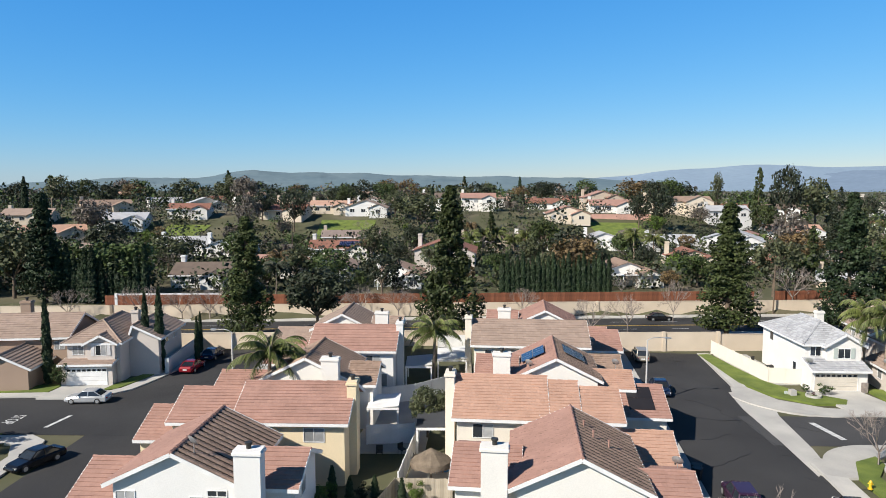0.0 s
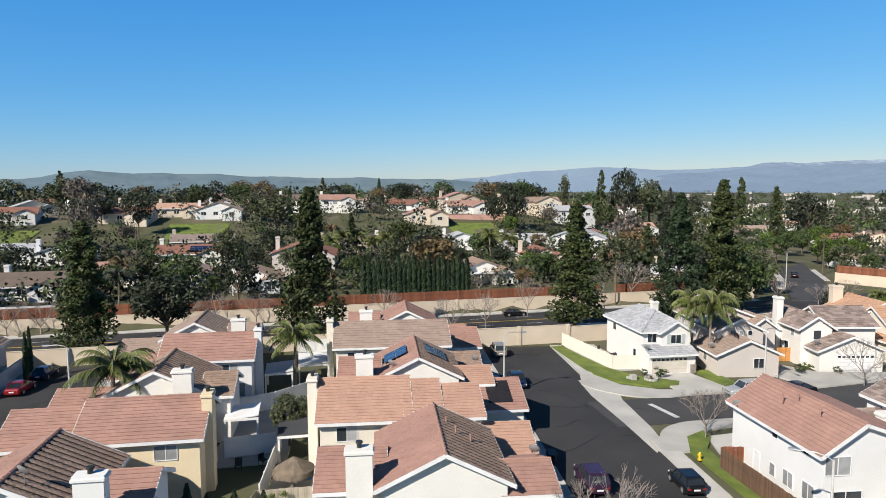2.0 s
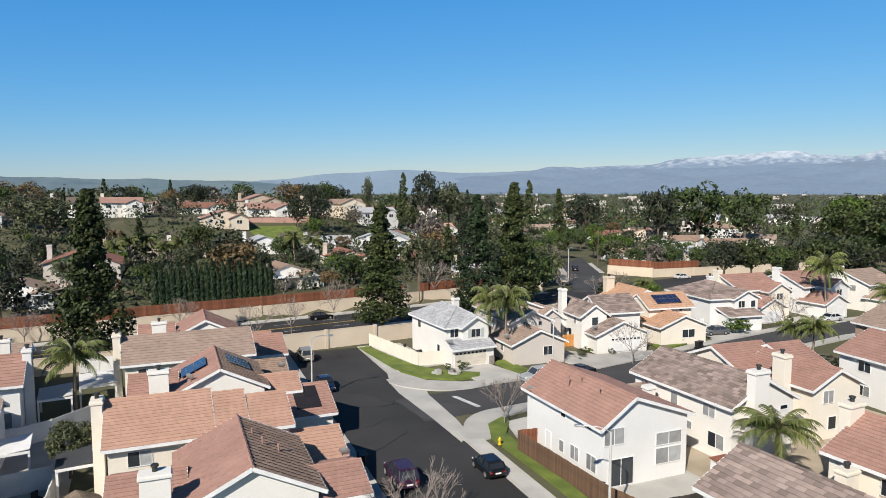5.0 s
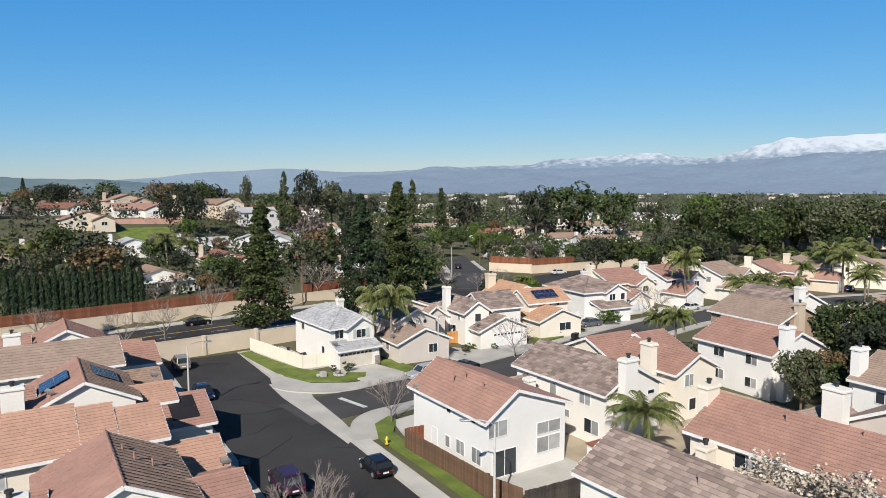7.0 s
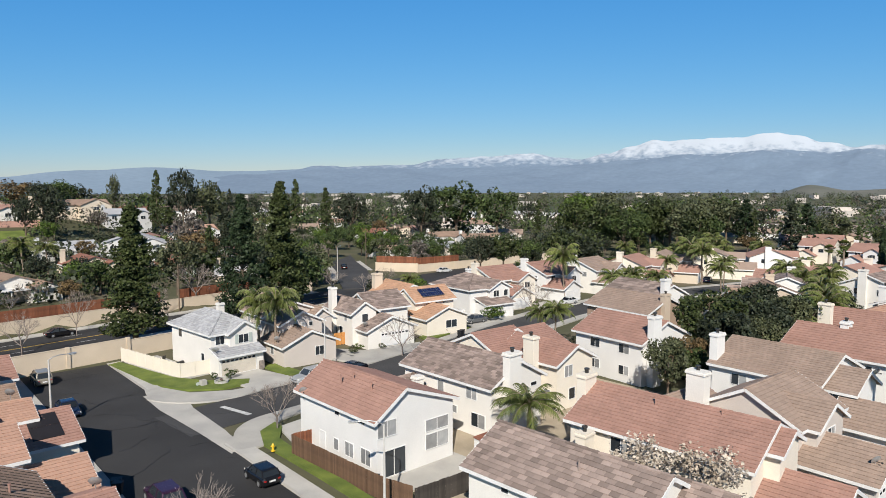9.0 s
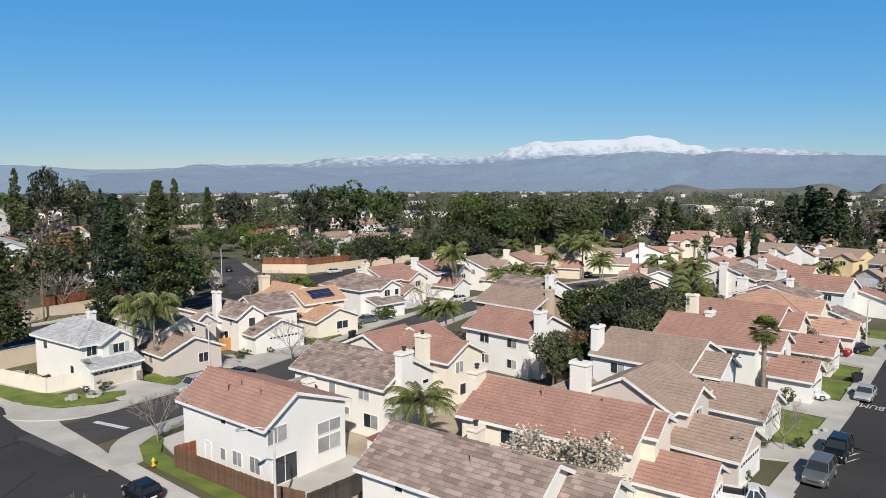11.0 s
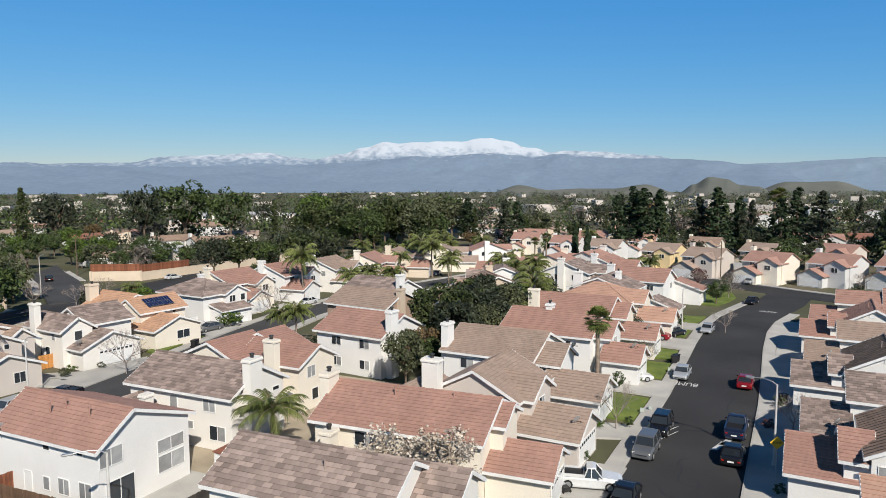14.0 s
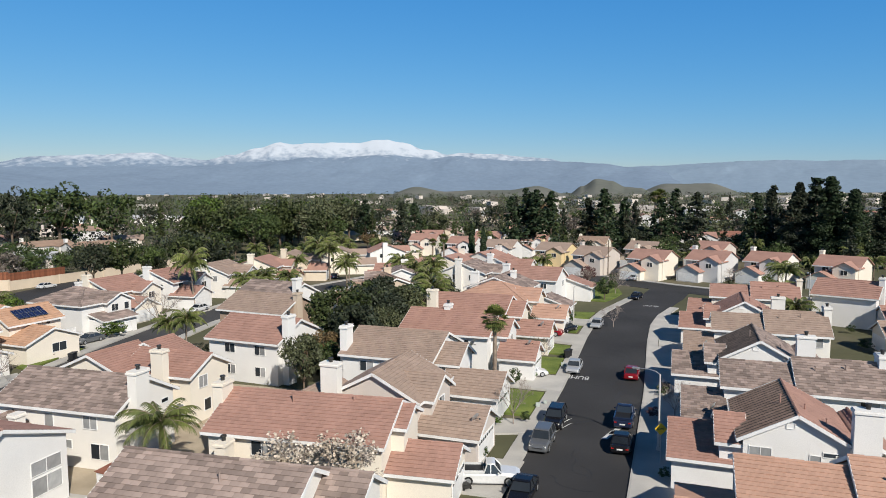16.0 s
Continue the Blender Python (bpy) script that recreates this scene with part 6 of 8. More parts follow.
TAKEN = [o.matrix_basis.translation.xy.copy() for o in scene.objects if o.parent is None and ("house" in o.name)]
placed = 0
d = 170.0
while d < 640:
    az = -42.0 + rg.uniform(0, 4)
    step = math.degrees(26 / d) * (1.0 + d / 900)
    while az < 122:
        x, y = at(az + rg.uniform(-0.3, 0.3) * step, d + rg.uniform(-5, 5))
        az += step
        lawn = (-48 < x < -26 or 44 < x < 68 or -84 < x < -68) and 206 < y < 238
        if busy(x, y) or lawn or rg.random() < 0.24 or any((t - Vector((x, y))).length < 17 for t in TAKEN):
            continue
        TAKEN.append(Vector((x, y)))
        ranch(x, y, round(math.degrees(math.atan2(x, y)) / 30) * 30 + rg.uniform(-6, 6), rg.uniform(13, 19), rg.uniform(8, 11), rg.choice(walls_), rg.choice(tiles_), rg.random() < 0.25, rg.choice(("gx", "gx", "gy")), ch=rg.random() < 0.6, label="distant pale house with a low tiled roof")
        placed += 1
    d += 30 + d * 0.035
# landmark trees
for az, dd, h, k, m, w in ((-30.2, 300, 28, "fanpalm", L_PALM, 0.8), (-25.3, 300, 21, "cypress", L_CYP, 1.0), (-22.4, 280, 21, "farpine", L_PINE, 1.0), (-16.2, 210, 23, "farbroad", L_GREY, 0.55), (-12.5, 225, 24, "farbroad", L_DARK, 0.75), (-8.9, 300, 24, "farbroad", L_DARK, 1.1), (-5.0, 300, 25, "farbroad", L_DARK, 0.7),
                           (6.6, 420, 30, "cypress", L_CYP, 1.0), (12.8, 270, 19, "farbroad", L_BRIGHT, 0.8), (16.4, 235, 23, "farbroad", L_DARK, 0.75), (18.2, 235, 24, "farbroad", L_DARK, 0.8), (22.3, 330, 32, "farbroad", L_OLIVE, 0.4), (25.3, 290, 31, "farpine", L_PINE, 0.75), (27.2, 270, 34, "farbroad", L_DARK, 0.5), (29.2, 290, 29, "farbroad", L_OLIVE, 0.9), (27.6, 215, 19, "farbroad", L_GREY, 0.8), (33, 210, 16, "farbroad", L_OLIVE, 1.0),
                           (46.6, 300, 27, "farbroad", L_DARK, 0.75), (49.6, 310, 29, "farbroad", L_BROAD, 1.1), (53, 300, 26, "farbroad", L_BROAD, 0.9), (36, 330, 28, "farpine", L_PINE, 0.8), (38.5, 300, 24, "farpine", L_PINE, 0.9), (40.5, 320, 24, "farbroad", L_DARK, 0.9)):
    x, y = at(az, dd)
    plant(k, x, y, h - ground_z(x, y), w, m, label="tall distant tree standing above the roofs")
for i in range(30):     # park grove
    az = 59.5 + 12.0 * rg.random()
    x, y = at(az, rg.uniform(255, 325))
    plant("farbroad", x, y, rg.uniform(15, 24), rg.uniform(0.75, 1.1), rg.choice((L_BROAD, L_OLIVE, L_PINE, L_BRIGHT, L_OLIVE)))
for i in range(3):     # dark grove behind the avenue corner
    x, y = at(48 + 9 * rg.random(), rg.uniform(165, 205))
    if not busy(x, y):
        plant("broad" if i % 2 else "farbroad", x, y, rg.uniform(8, 14), 1.0, rg.choice((L_BROAD, L_DARK, L_OLIVE)))
for az, dd, h in ((76.0, 255, 22), (77, 268, 20), (85.3, 240, 22), (86.6, 250, 26), (87.4, 244, 24), (88.6, 258, 25), (91.6, 255, 22), (93.0, 250, 24), (94.6, 262, 23), (97.5, 252, 23), (98.6, 258, 25), (100.2, 255, 24), (104.5, 240, 24), (105.6, 245, 27), (107.4, 235, 28), (108.6, 240, 28), (109.5, 232, 27), (72.8, 300, 22), (111, 230, 26), (113, 235, 24)):
    x, y = at(az, dd)
    plant("pine" if dd < 236 else "farpine", x, y, h * rg.uniform(0.85, 1.0), rg.uniform(1.05, 1.4), L_DARK if dd % 2 else L_CYP)
for az, dd, h in ((78.5, 200, 9), (79.5, 205, 10), (70.5, 330, 17), (97.0, 330, 22), (97.4, 335, 23), (-17.5, 330, 12), (35.0, 200, 9)):
    x, y = at(az, dd)
    plant("fanpalm", x, y, h, 1.1)
for x, y, h, m in ((152, 112, 13, L_PINE), (146, 115.5, 12, L_DARK), (158, 109, 11, L_BROAD), (157, 96, 14, L_PINE), (162, 99, 15, L_DARK), (166, 94, 14, L_PINE), (160, 92.5, 13, L_DARK), (98, 132, 10, L_DARK), (104, 138, 11, L_OLIVE), (92, 128, 10, L_BROAD), (100, 146, 12, L_BROAD), (108, 148, 11, L_BRIGHT), (112, 156, 11, L_OLIVE), (95, 140, 11, L_DARK), (118, 164, 10, L_BROAD), (122, 172, 10, L_BRIGHT), (105, 158, 12, L_BROAD), (110, 166, 11, L_DARK), (128, 178, 10, L_OLIVE), (176, 190, 8, L_DARK), (155, 158, 6, L_OLIVE), (168, 152, 6, L_BROAD)):
    plant("broad", x, y, h, 0.95, m)
for i in range(16):     # trees between the garden walls and the avenue, and past it
    az = re_.uniform(50, 66)
    x, y = at(az, re_.uniform(172, 232))
    if y < 0.0 or near_road(x, y, 7.5) or any(a - 2 < x < b + 2 and c - 2 < y < d + 2 for a, b, c, d in HOUSEBOX):
        continue
    k = re_.random()
    if k < 0.2:
        plant("bare", x, y, re_.uniform(5, 7), 1.0)
    else:
        plant("broad", x, y, re_.uniform(4, 8), 1.0, re_.choice((L_DARK, L_BROAD, L_PINE, L_DARK)))
plant("cypress", 193.5, 24.2, 13, 0.9, z=0); plant("cypress", 200, 28.5, 13.5, 0.9, z=0)
for i in range(110):     # terrace and hillside gardens
    x = rg.uniform(-95, 92)
    y = art(x) + rg.uniform(22, 130)
    if any((t - Vector((x, y))).length < 8 for t in TAKEN) or ((-48 < x < -26 or 44 < x < 68 or -84 < x < -68) and 206 < y < 238):
        continue
    plant(rg.choice(("broad", "broad", "farbroad", "queenpalm", "bare", "shrub")), x, y, rg.uniform(4, 8), 1.0, rg.choice((L_BROAD, L_DARK, L_OLIVE, L_BRIGHT, L_GREY, L_BROWN)))
for x, y in ((8, 178), (11, 182), (15, 184), (19, 178), (23, 180), (27, 183), (31, 180), (36, 182), (52, 180), (56, 176)):
    plant("queenpalm", x, y, rg.uniform(7, 9.5), 1.0)
ntree = 0
while ntree < 185:
    az, dd = rg.uniform(-43, 122), 135 + 330 * rg.random() ** 1.1
    x, y = at(az, dd)
    lawn = (-48 < x < -26 or 44 < x < 68 or -84 < x < -68) and 206 < y < 238
    if busy(x, y) or lawn or any((t - Vector((x, y))).length < 9 for t in TAKEN):
        continue
    k = rg.random()
    big = 1.0 + dd / 2600
    if k < 0.14:
        plant("farpine", x, y, rg.uniform(10, 17) * big, 0.9, rg.choice((L_PINE, L_DARK)))
    elif k < 0.16:
        plant("fanpalm", x, y, rg.uniform(9, 15), 1.1)
    elif k < 0.19:
        plant("cypress", x, y, rg.uniform(8, 13), 1.0)
    else:
        plant("farbroad", x, y, rg.uniform(6.0, 14) * big, rg.uniform(0.85, 1.25), rg.choice((L_BROAD, L_DARK, L_OLIVE, L_GREY, L_DARK, L_PINE, L_DARK, L_BROWN)))
    ntree += 1


# trees along the north street
for i in range(22):
    t = i / 21
    a, b = Vector((108, 144)).lerp(Vector((166, 214)), t), rg.uniform(-7, 2)
    plant("broad" if i % 4 else "bare", a.x + b * 0.77, a.y - b * 0.64, rg.uniform(5.5, 9.5), rg.uniform(0.9, 1.2), (L_OLIVE, L_BROAD, L_DARK, L_BRIGHT)[i % 4] if i % 4 else None)
for x, y, h, k in ((141, 146, 5, "bare"), (147, 140, 6, "bare"), (150, 150, 7, "broad"), (158, 146, 8, "broad"), (166, 141, 7.5, "broad"), (175, 140, 9, "broad"), (184, 138, 8, "broad"), (152, 168, 6, "broad"), (176, 158, 7, "broad"), (192, 150, 8, "bare"), (190, 235, 6.5, "broad"), (188, 226, 7.5, "broad"), (198, 229, 8.5, "broad"), (164, 200, 9.5, "broad"), (179, 200, 6.5, "broad"), (159, 180, 7.5, "broad"), (176, 207, 8.5, "broad"), (144, 180, 9.5, "broad"), (101, 131, 9, "broad"), (104, 141, 9, "broad"), (99, 138, 10, "broad"), (110, 142, 8, "broad"), (100, 124, 6, "bare"), (112, 118.5, 5.5, "bare"), (104, 117, 5, "bare")):
    plant(k, x, y, h, 1.1, L_OLIVE if k == "broad" and x % 2 else None)
# gardens past the avenue's corner
nb = 0
while nb < 34:
    x, y = rg.uniform(122, 222), rg.uniform(128, 262)
    if y < 0.9 * x - 25 or near_road(x, y, 9) or any((t - Vector((x, y))).length < 9 for t in TAKEN) or any((Vector(a).lerp(Vector(b), min(1, max(0, (Vector((x, y)) - Vector(a)).dot(Vector(b) - Vector(a)) / (Vector(b) - Vector(a)).length_squared))) - Vector((x, y))).length < 9 for a, b in zip(ST_N, ST_N[1:])):
        continue
    nb += 1
    k = rg.random()
    plant("farbroad" if k < 0.62 else "queenpalm" if k < 0.72 else "bare" if k < 0.85 else "shrub", x, y, rg.uniform(5, 10) if k < 0.85 else 3, rg.uniform(0.9, 1.3), rg.choice((L_OLIVE, L_BROAD, L_BRIGHT, L_DARK)) if k < 0.62 else None)


# far woods and roofs on the plain, too small to count
def far_woods(name, material, n, d0, d1, seed, label, per=52, h0=4.0, h1=10.5, az0=-46, az1=126):
    rng = np.random.default_rng(seed)
    P, Nn, S = [], [], []
    for i in range(n):
        a = radians(rng.uniform(az0, az1))
        r = d0 * math.exp(rng.uniform(0, 1) * math.log(d1 / d0))
        x, y = r * math.sin(a), r * math.cos(a)
        if busy(x, y):
            continue
        if d1 < 500 and (any((t - Vector((x, y))).length < 7.5 for t in TAKEN) or ((-48 < x < -26 or 44 < x < 68 or -84 < x < -68) and 206 < y < 238)):
            continue
        h = rng.uniform(h0, h1) * (1 + r / 3500)
        w = h * rng.uniform(0.35, 0.62)
        c = np.array((x, y, ground_z(x, y)))
        q = rng.normal(size=(per, 3))
        q /= np.linalg.norm(q, axis=1)[:, None]
        lump = 1 + 0.3 * np.sin(q[:, 0] * 5 + i) * np.cos(q[:, 1] * 4 + i)
        P.append(c + np.stack([q[:, 0] * w * lump, q[:, 1] * w * lump, h * 0.52 + q[:, 2] * h * 0.46 * lump], 1))
        Nn.append(q)
        S.append(np.full(per, h * 0.118))
    P, Nn, S = np.concatenate(P), np.concatenate(Nn), np.concatenate(S)
    V, F = quads(rng, P, Nn, S, 1.3)
    ob = new(name, np_mesh(name, V, F, material))
    tagged(ob, label, "woods", kind="stuff")


def far_buildings():
    rng = np.random.default_rng(4)
    bm = bmesh.new()
    for i in range(300):
        a, r = radians(rng.uniform(-46, 126)), 820 * math.exp(rng.uniform(-0.25, 1.4))
        x, y = r * math.sin(a), r * math.cos(a)
        w, dd, hh = rng.uniform(10, 30), rng.uniform(8, 18), rng.uniform(4, 9)
        bmesh.ops.create_cube(bm, size=1, matrix=pose(x, y, hh / 2 - 0.5, 0, 0, rng.uniform(0, 90)) @ Matrix.Diagonal((w, dd, hh, 1)))
    tagged(link("far_buildings", bm, STUCCO["taupe"]), "tiny pale buildings on the distant plain", "buildings", kind="stuff")


far_buildings()
far_woods("garden_greenery", L_BROAD, 1450, 130, 340, 21, "dense green garden shrubs between hillside houses", 44, 1.8, 5.5, -46, 62)
far_woods("garden_greenery", L_DARK, 1900, 130, 340, 22, "dense dark garden shrubs between hillside houses", 44, 2.0, 6.5, -46, 62)
far_woods("garden_greenery", L_OLIVE, 600, 130, 340, 23, "olive garden shrubs between hillside houses", 44, 1.5, 5.0, -46, 62)
far_woods("garden_thicket", L_GREY, 500, 130, 340, 24, "leafless grey thickets between hillside houses", 44, 1.5, 5.0, -46, 62)
far_woods("woods_dark", L_DARK, 2100, 320, 2600, 8, "dark treetops spread over the distant plain")
far_woods("woods_green", L_BROAD, 1600, 320, 2400, 9, "green treetops spread over the distant plain")
far_woods("woods_olive", L_OLIVE, 1000, 320, 1800, 10, "olive treetops spread over the distant plain")
far_woods("woods_grey", L_GREY, 700, 320, 1500, 12, "leafless grey treetops between distant houses")


# the further rounded trees, one object for each leaf colour
for (pn, mn_), lst in JOINED.items():
    Vs, Fs, k = [], [], 0
    for me, mx in lst:
        co = np.empty(len(me.vertices) * 3, np.float32)
        me.vertices.foreach_get("co", co)
        ix = np.empty(len(me.loops), np.int32)
        me.loops.foreach_get("vertex_index", ix)
        Vs.append(co.reshape(-1, 3) @ mx[:3, :3].T + mx[:3, 3])
        Fs.append(ix.reshape(-1, 4) + k)
        k += len(me.vertices)
    tagged(new("tree_" + pn + "s", np_mesh("far_" + pn, np.concatenate(Vs), np.concatenate(Fs), lst[0][0].materials[0])), "distant rounded trees between the houses" if pn == "crown" else "brown trunks of distant trees", "trees", kind="stuff")


# ---------------- mountains ----------------
def ridge(name, az0, az1, dist, heights, material, label, rough=0.1, seed=3, depth=900):
    """A range from az0 to az1: heights are degrees above the eye's level, evenly spread; foothills slope towards the eye."""
    n, m = 420, 22
    V, Fc = [], []
    for i in range(n + 1):
        t = i / n
        az = radians(az0 + (az1 - az0) * t)
        k = t * (len(heights) - 1)
        j = min(int(k), len(heights) - 2)
        f = k - j
        f = f * f * (3 - 2 * f)
        hd = heights[j] * (1 - f) + heights[j + 1] * f
        top = dist * math.tan(radians(hd)) + EYE
        for s in range(m + 1):
            u = s / m
            r = dist - depth * (1 - u)
            x, y = r * math.sin(az), r * math.cos(az)
            nz = noise.fractal((x * 0.004 + seed, y * 0.004, seed), 0.9, 2.1, 6) * 0.5 + noise.ridged_multi_fractal((x * 0.003, y * 0.003, seed + 5), 0.9, 2.2, 5, 1.0, 2.0) * 0.22 - 0.2
            z = top * (u ** 1.25) * (1 + rough * 2.2 * nz * (0.6 + 1.4 * (1 - u))) - 4
            V.append((x, y, max(z, -6) if s else -30))
    for i in range(n):
        for s in range(m):
            a = i * (m + 1) + s
            Fc.append((a, a + m + 1, a + m + 2, a + 1))
    ob = pyd(name, V, Fc, material, None, True)
    return tagged(ob, label, "mountain", kind="structure")


def mountain_mat(name, low, high, snowline=None, snow_hi=0.0):
    m = mat(name, low, high, 1.0, 0.004, 0.03, bump=0, spec=0.0)
    if snowline:
        n, l = m.node_tree.nodes, m.node_tree.links
        b = n["Principled BSDF"]
        base = b.inputs["Base Color"].links[0].from_socket
        tc = n.new("ShaderNodeTexCoord")
        sp = n.new("ShaderNodeSeparateXYZ")
        nz = n.new("ShaderNodeTexNoise")
        nz.inputs["Scale"].default_value, nz.inputs["Detail"].default_value = 0.02, 8
        l.new(tc.outputs["Object"], sp.inputs[0]); l.new(tc.outputs["Object"], nz.inputs["Vector"])
        ad = n.new("ShaderNodeMath"); ad.operation = "MULTIPLY_ADD"
        l.new(nz.outputs[0], ad.inputs[0]); ad.inputs[1].default_value = 300.0; l.new(sp.outputs[2], ad.inputs[2])
        mr = n.new("ShaderNodeMapRange")
        mr.inputs["From Min"].default_value, mr.inputs["From Max"].default_value = snowline + 118, snowline + 118 + snow_hi
        l.new(ad.outputs[0], mr.inputs["Value"])
        mx = n.new("ShaderNodeMix"); mx.data_type = "RGBA"
        # the snow's grey-blue has distance haze mixed into its colour
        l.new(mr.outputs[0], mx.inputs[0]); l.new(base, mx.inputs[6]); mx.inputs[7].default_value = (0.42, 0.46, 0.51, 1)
        l.new(mx.outputs[2], b.inputs["Base Color"])
    return m


# aerial haze is painted into these base colours, near hill included
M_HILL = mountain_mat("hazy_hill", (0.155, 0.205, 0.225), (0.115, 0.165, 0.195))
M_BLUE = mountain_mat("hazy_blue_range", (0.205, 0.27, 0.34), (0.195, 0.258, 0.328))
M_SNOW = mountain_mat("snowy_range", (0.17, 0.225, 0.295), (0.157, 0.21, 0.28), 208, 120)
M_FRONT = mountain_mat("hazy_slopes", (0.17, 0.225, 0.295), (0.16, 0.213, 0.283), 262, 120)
M_NEAR = mountain_mat("dry_hill", (0.165, 0.165, 0.145), (0.115, 0.125, 0.11))
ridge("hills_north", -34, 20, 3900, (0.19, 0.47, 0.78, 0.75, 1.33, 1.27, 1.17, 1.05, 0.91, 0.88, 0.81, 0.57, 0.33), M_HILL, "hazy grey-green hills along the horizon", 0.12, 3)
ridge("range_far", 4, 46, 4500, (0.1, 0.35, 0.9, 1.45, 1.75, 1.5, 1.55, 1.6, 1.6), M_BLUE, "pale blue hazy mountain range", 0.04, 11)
ridge("range_snow", 32, 100, 4800, (1.5, 1.57, 1.71, 1.96, 1.95, 1.96, 2.03, 2.1, 2.47, 2.6, 2.73, 2.83, 2.92, 2.57, 2.42, 2.86, 3.48, 3.87, 3.95, 3.83, 3.86, 4.16, 3.85, 3.37, 3.06, 2.99, 2.94, 2.76, 2.52, 2.23, 1.97, 1.78, 1.6, 1.1, 0.4), M_SNOW, "mountain range tinted haze-blue with snow-covered crests", 0.07, 21, 700)
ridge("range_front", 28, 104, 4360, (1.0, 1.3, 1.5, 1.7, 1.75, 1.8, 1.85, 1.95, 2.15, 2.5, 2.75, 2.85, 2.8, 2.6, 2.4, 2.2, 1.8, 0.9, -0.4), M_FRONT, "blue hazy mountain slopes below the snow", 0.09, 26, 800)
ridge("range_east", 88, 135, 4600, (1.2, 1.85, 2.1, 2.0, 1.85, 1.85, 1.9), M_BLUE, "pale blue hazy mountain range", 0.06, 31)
ridge("hill_near", 90.0, 97.0, 2500, (-0.4, 0.3, 0.9, 0.7, 0.2, 0.1, -0.4), M_NEAR, "dry brown hill rising from the plain", 0.1, 41, 500)
ridge("hill_low", 74.5, 90, 2300, (-0.4, 0.3, -0.1, 0.0, 0.0, 0.35, -0.4), M_NEAR, "low green and brown hill with houses", 0.1, 47, 400)
ridge("hill_low", 95, 104, 2700, (-0.4, 0.45, 0.4, -0.4), M_NEAR, "low dry hill", 0.1, 53, 400)


# ---------------- vehicles ----------------
def loft(bm, secs):
    """Closed skin through sections, each a list of points of one length."""
    rings = [[bm.verts.new(p) for p in s] for s in secs]
    k = len(rings[0])
    for a, b in zip(rings, rings[1:]):
        for i in range(k):
            bm.faces.new((a[i], a[(i + 1) % k], b[(i + 1) % k], b[i]))
    bm.faces.new(rings[0][::-1])
    bm.faces.new(rings[-1])
    bmesh.ops.recalc_face_normals(bm, faces=bm.faces)
    return bm


def sec(x, w, z0, z1, r=0.12):
    return [(x, -w, z0 + r), (x, -w + r * 0.5, z0), (x, w - r * 0.5, z0), (x, w, z0 + r), (x, w * 1.0, z1 - r * 1.6), (x, w - r * 1.2, z1), (x, -w + r * 1.2, z1), (x, -w, z1 - r * 1.6)]


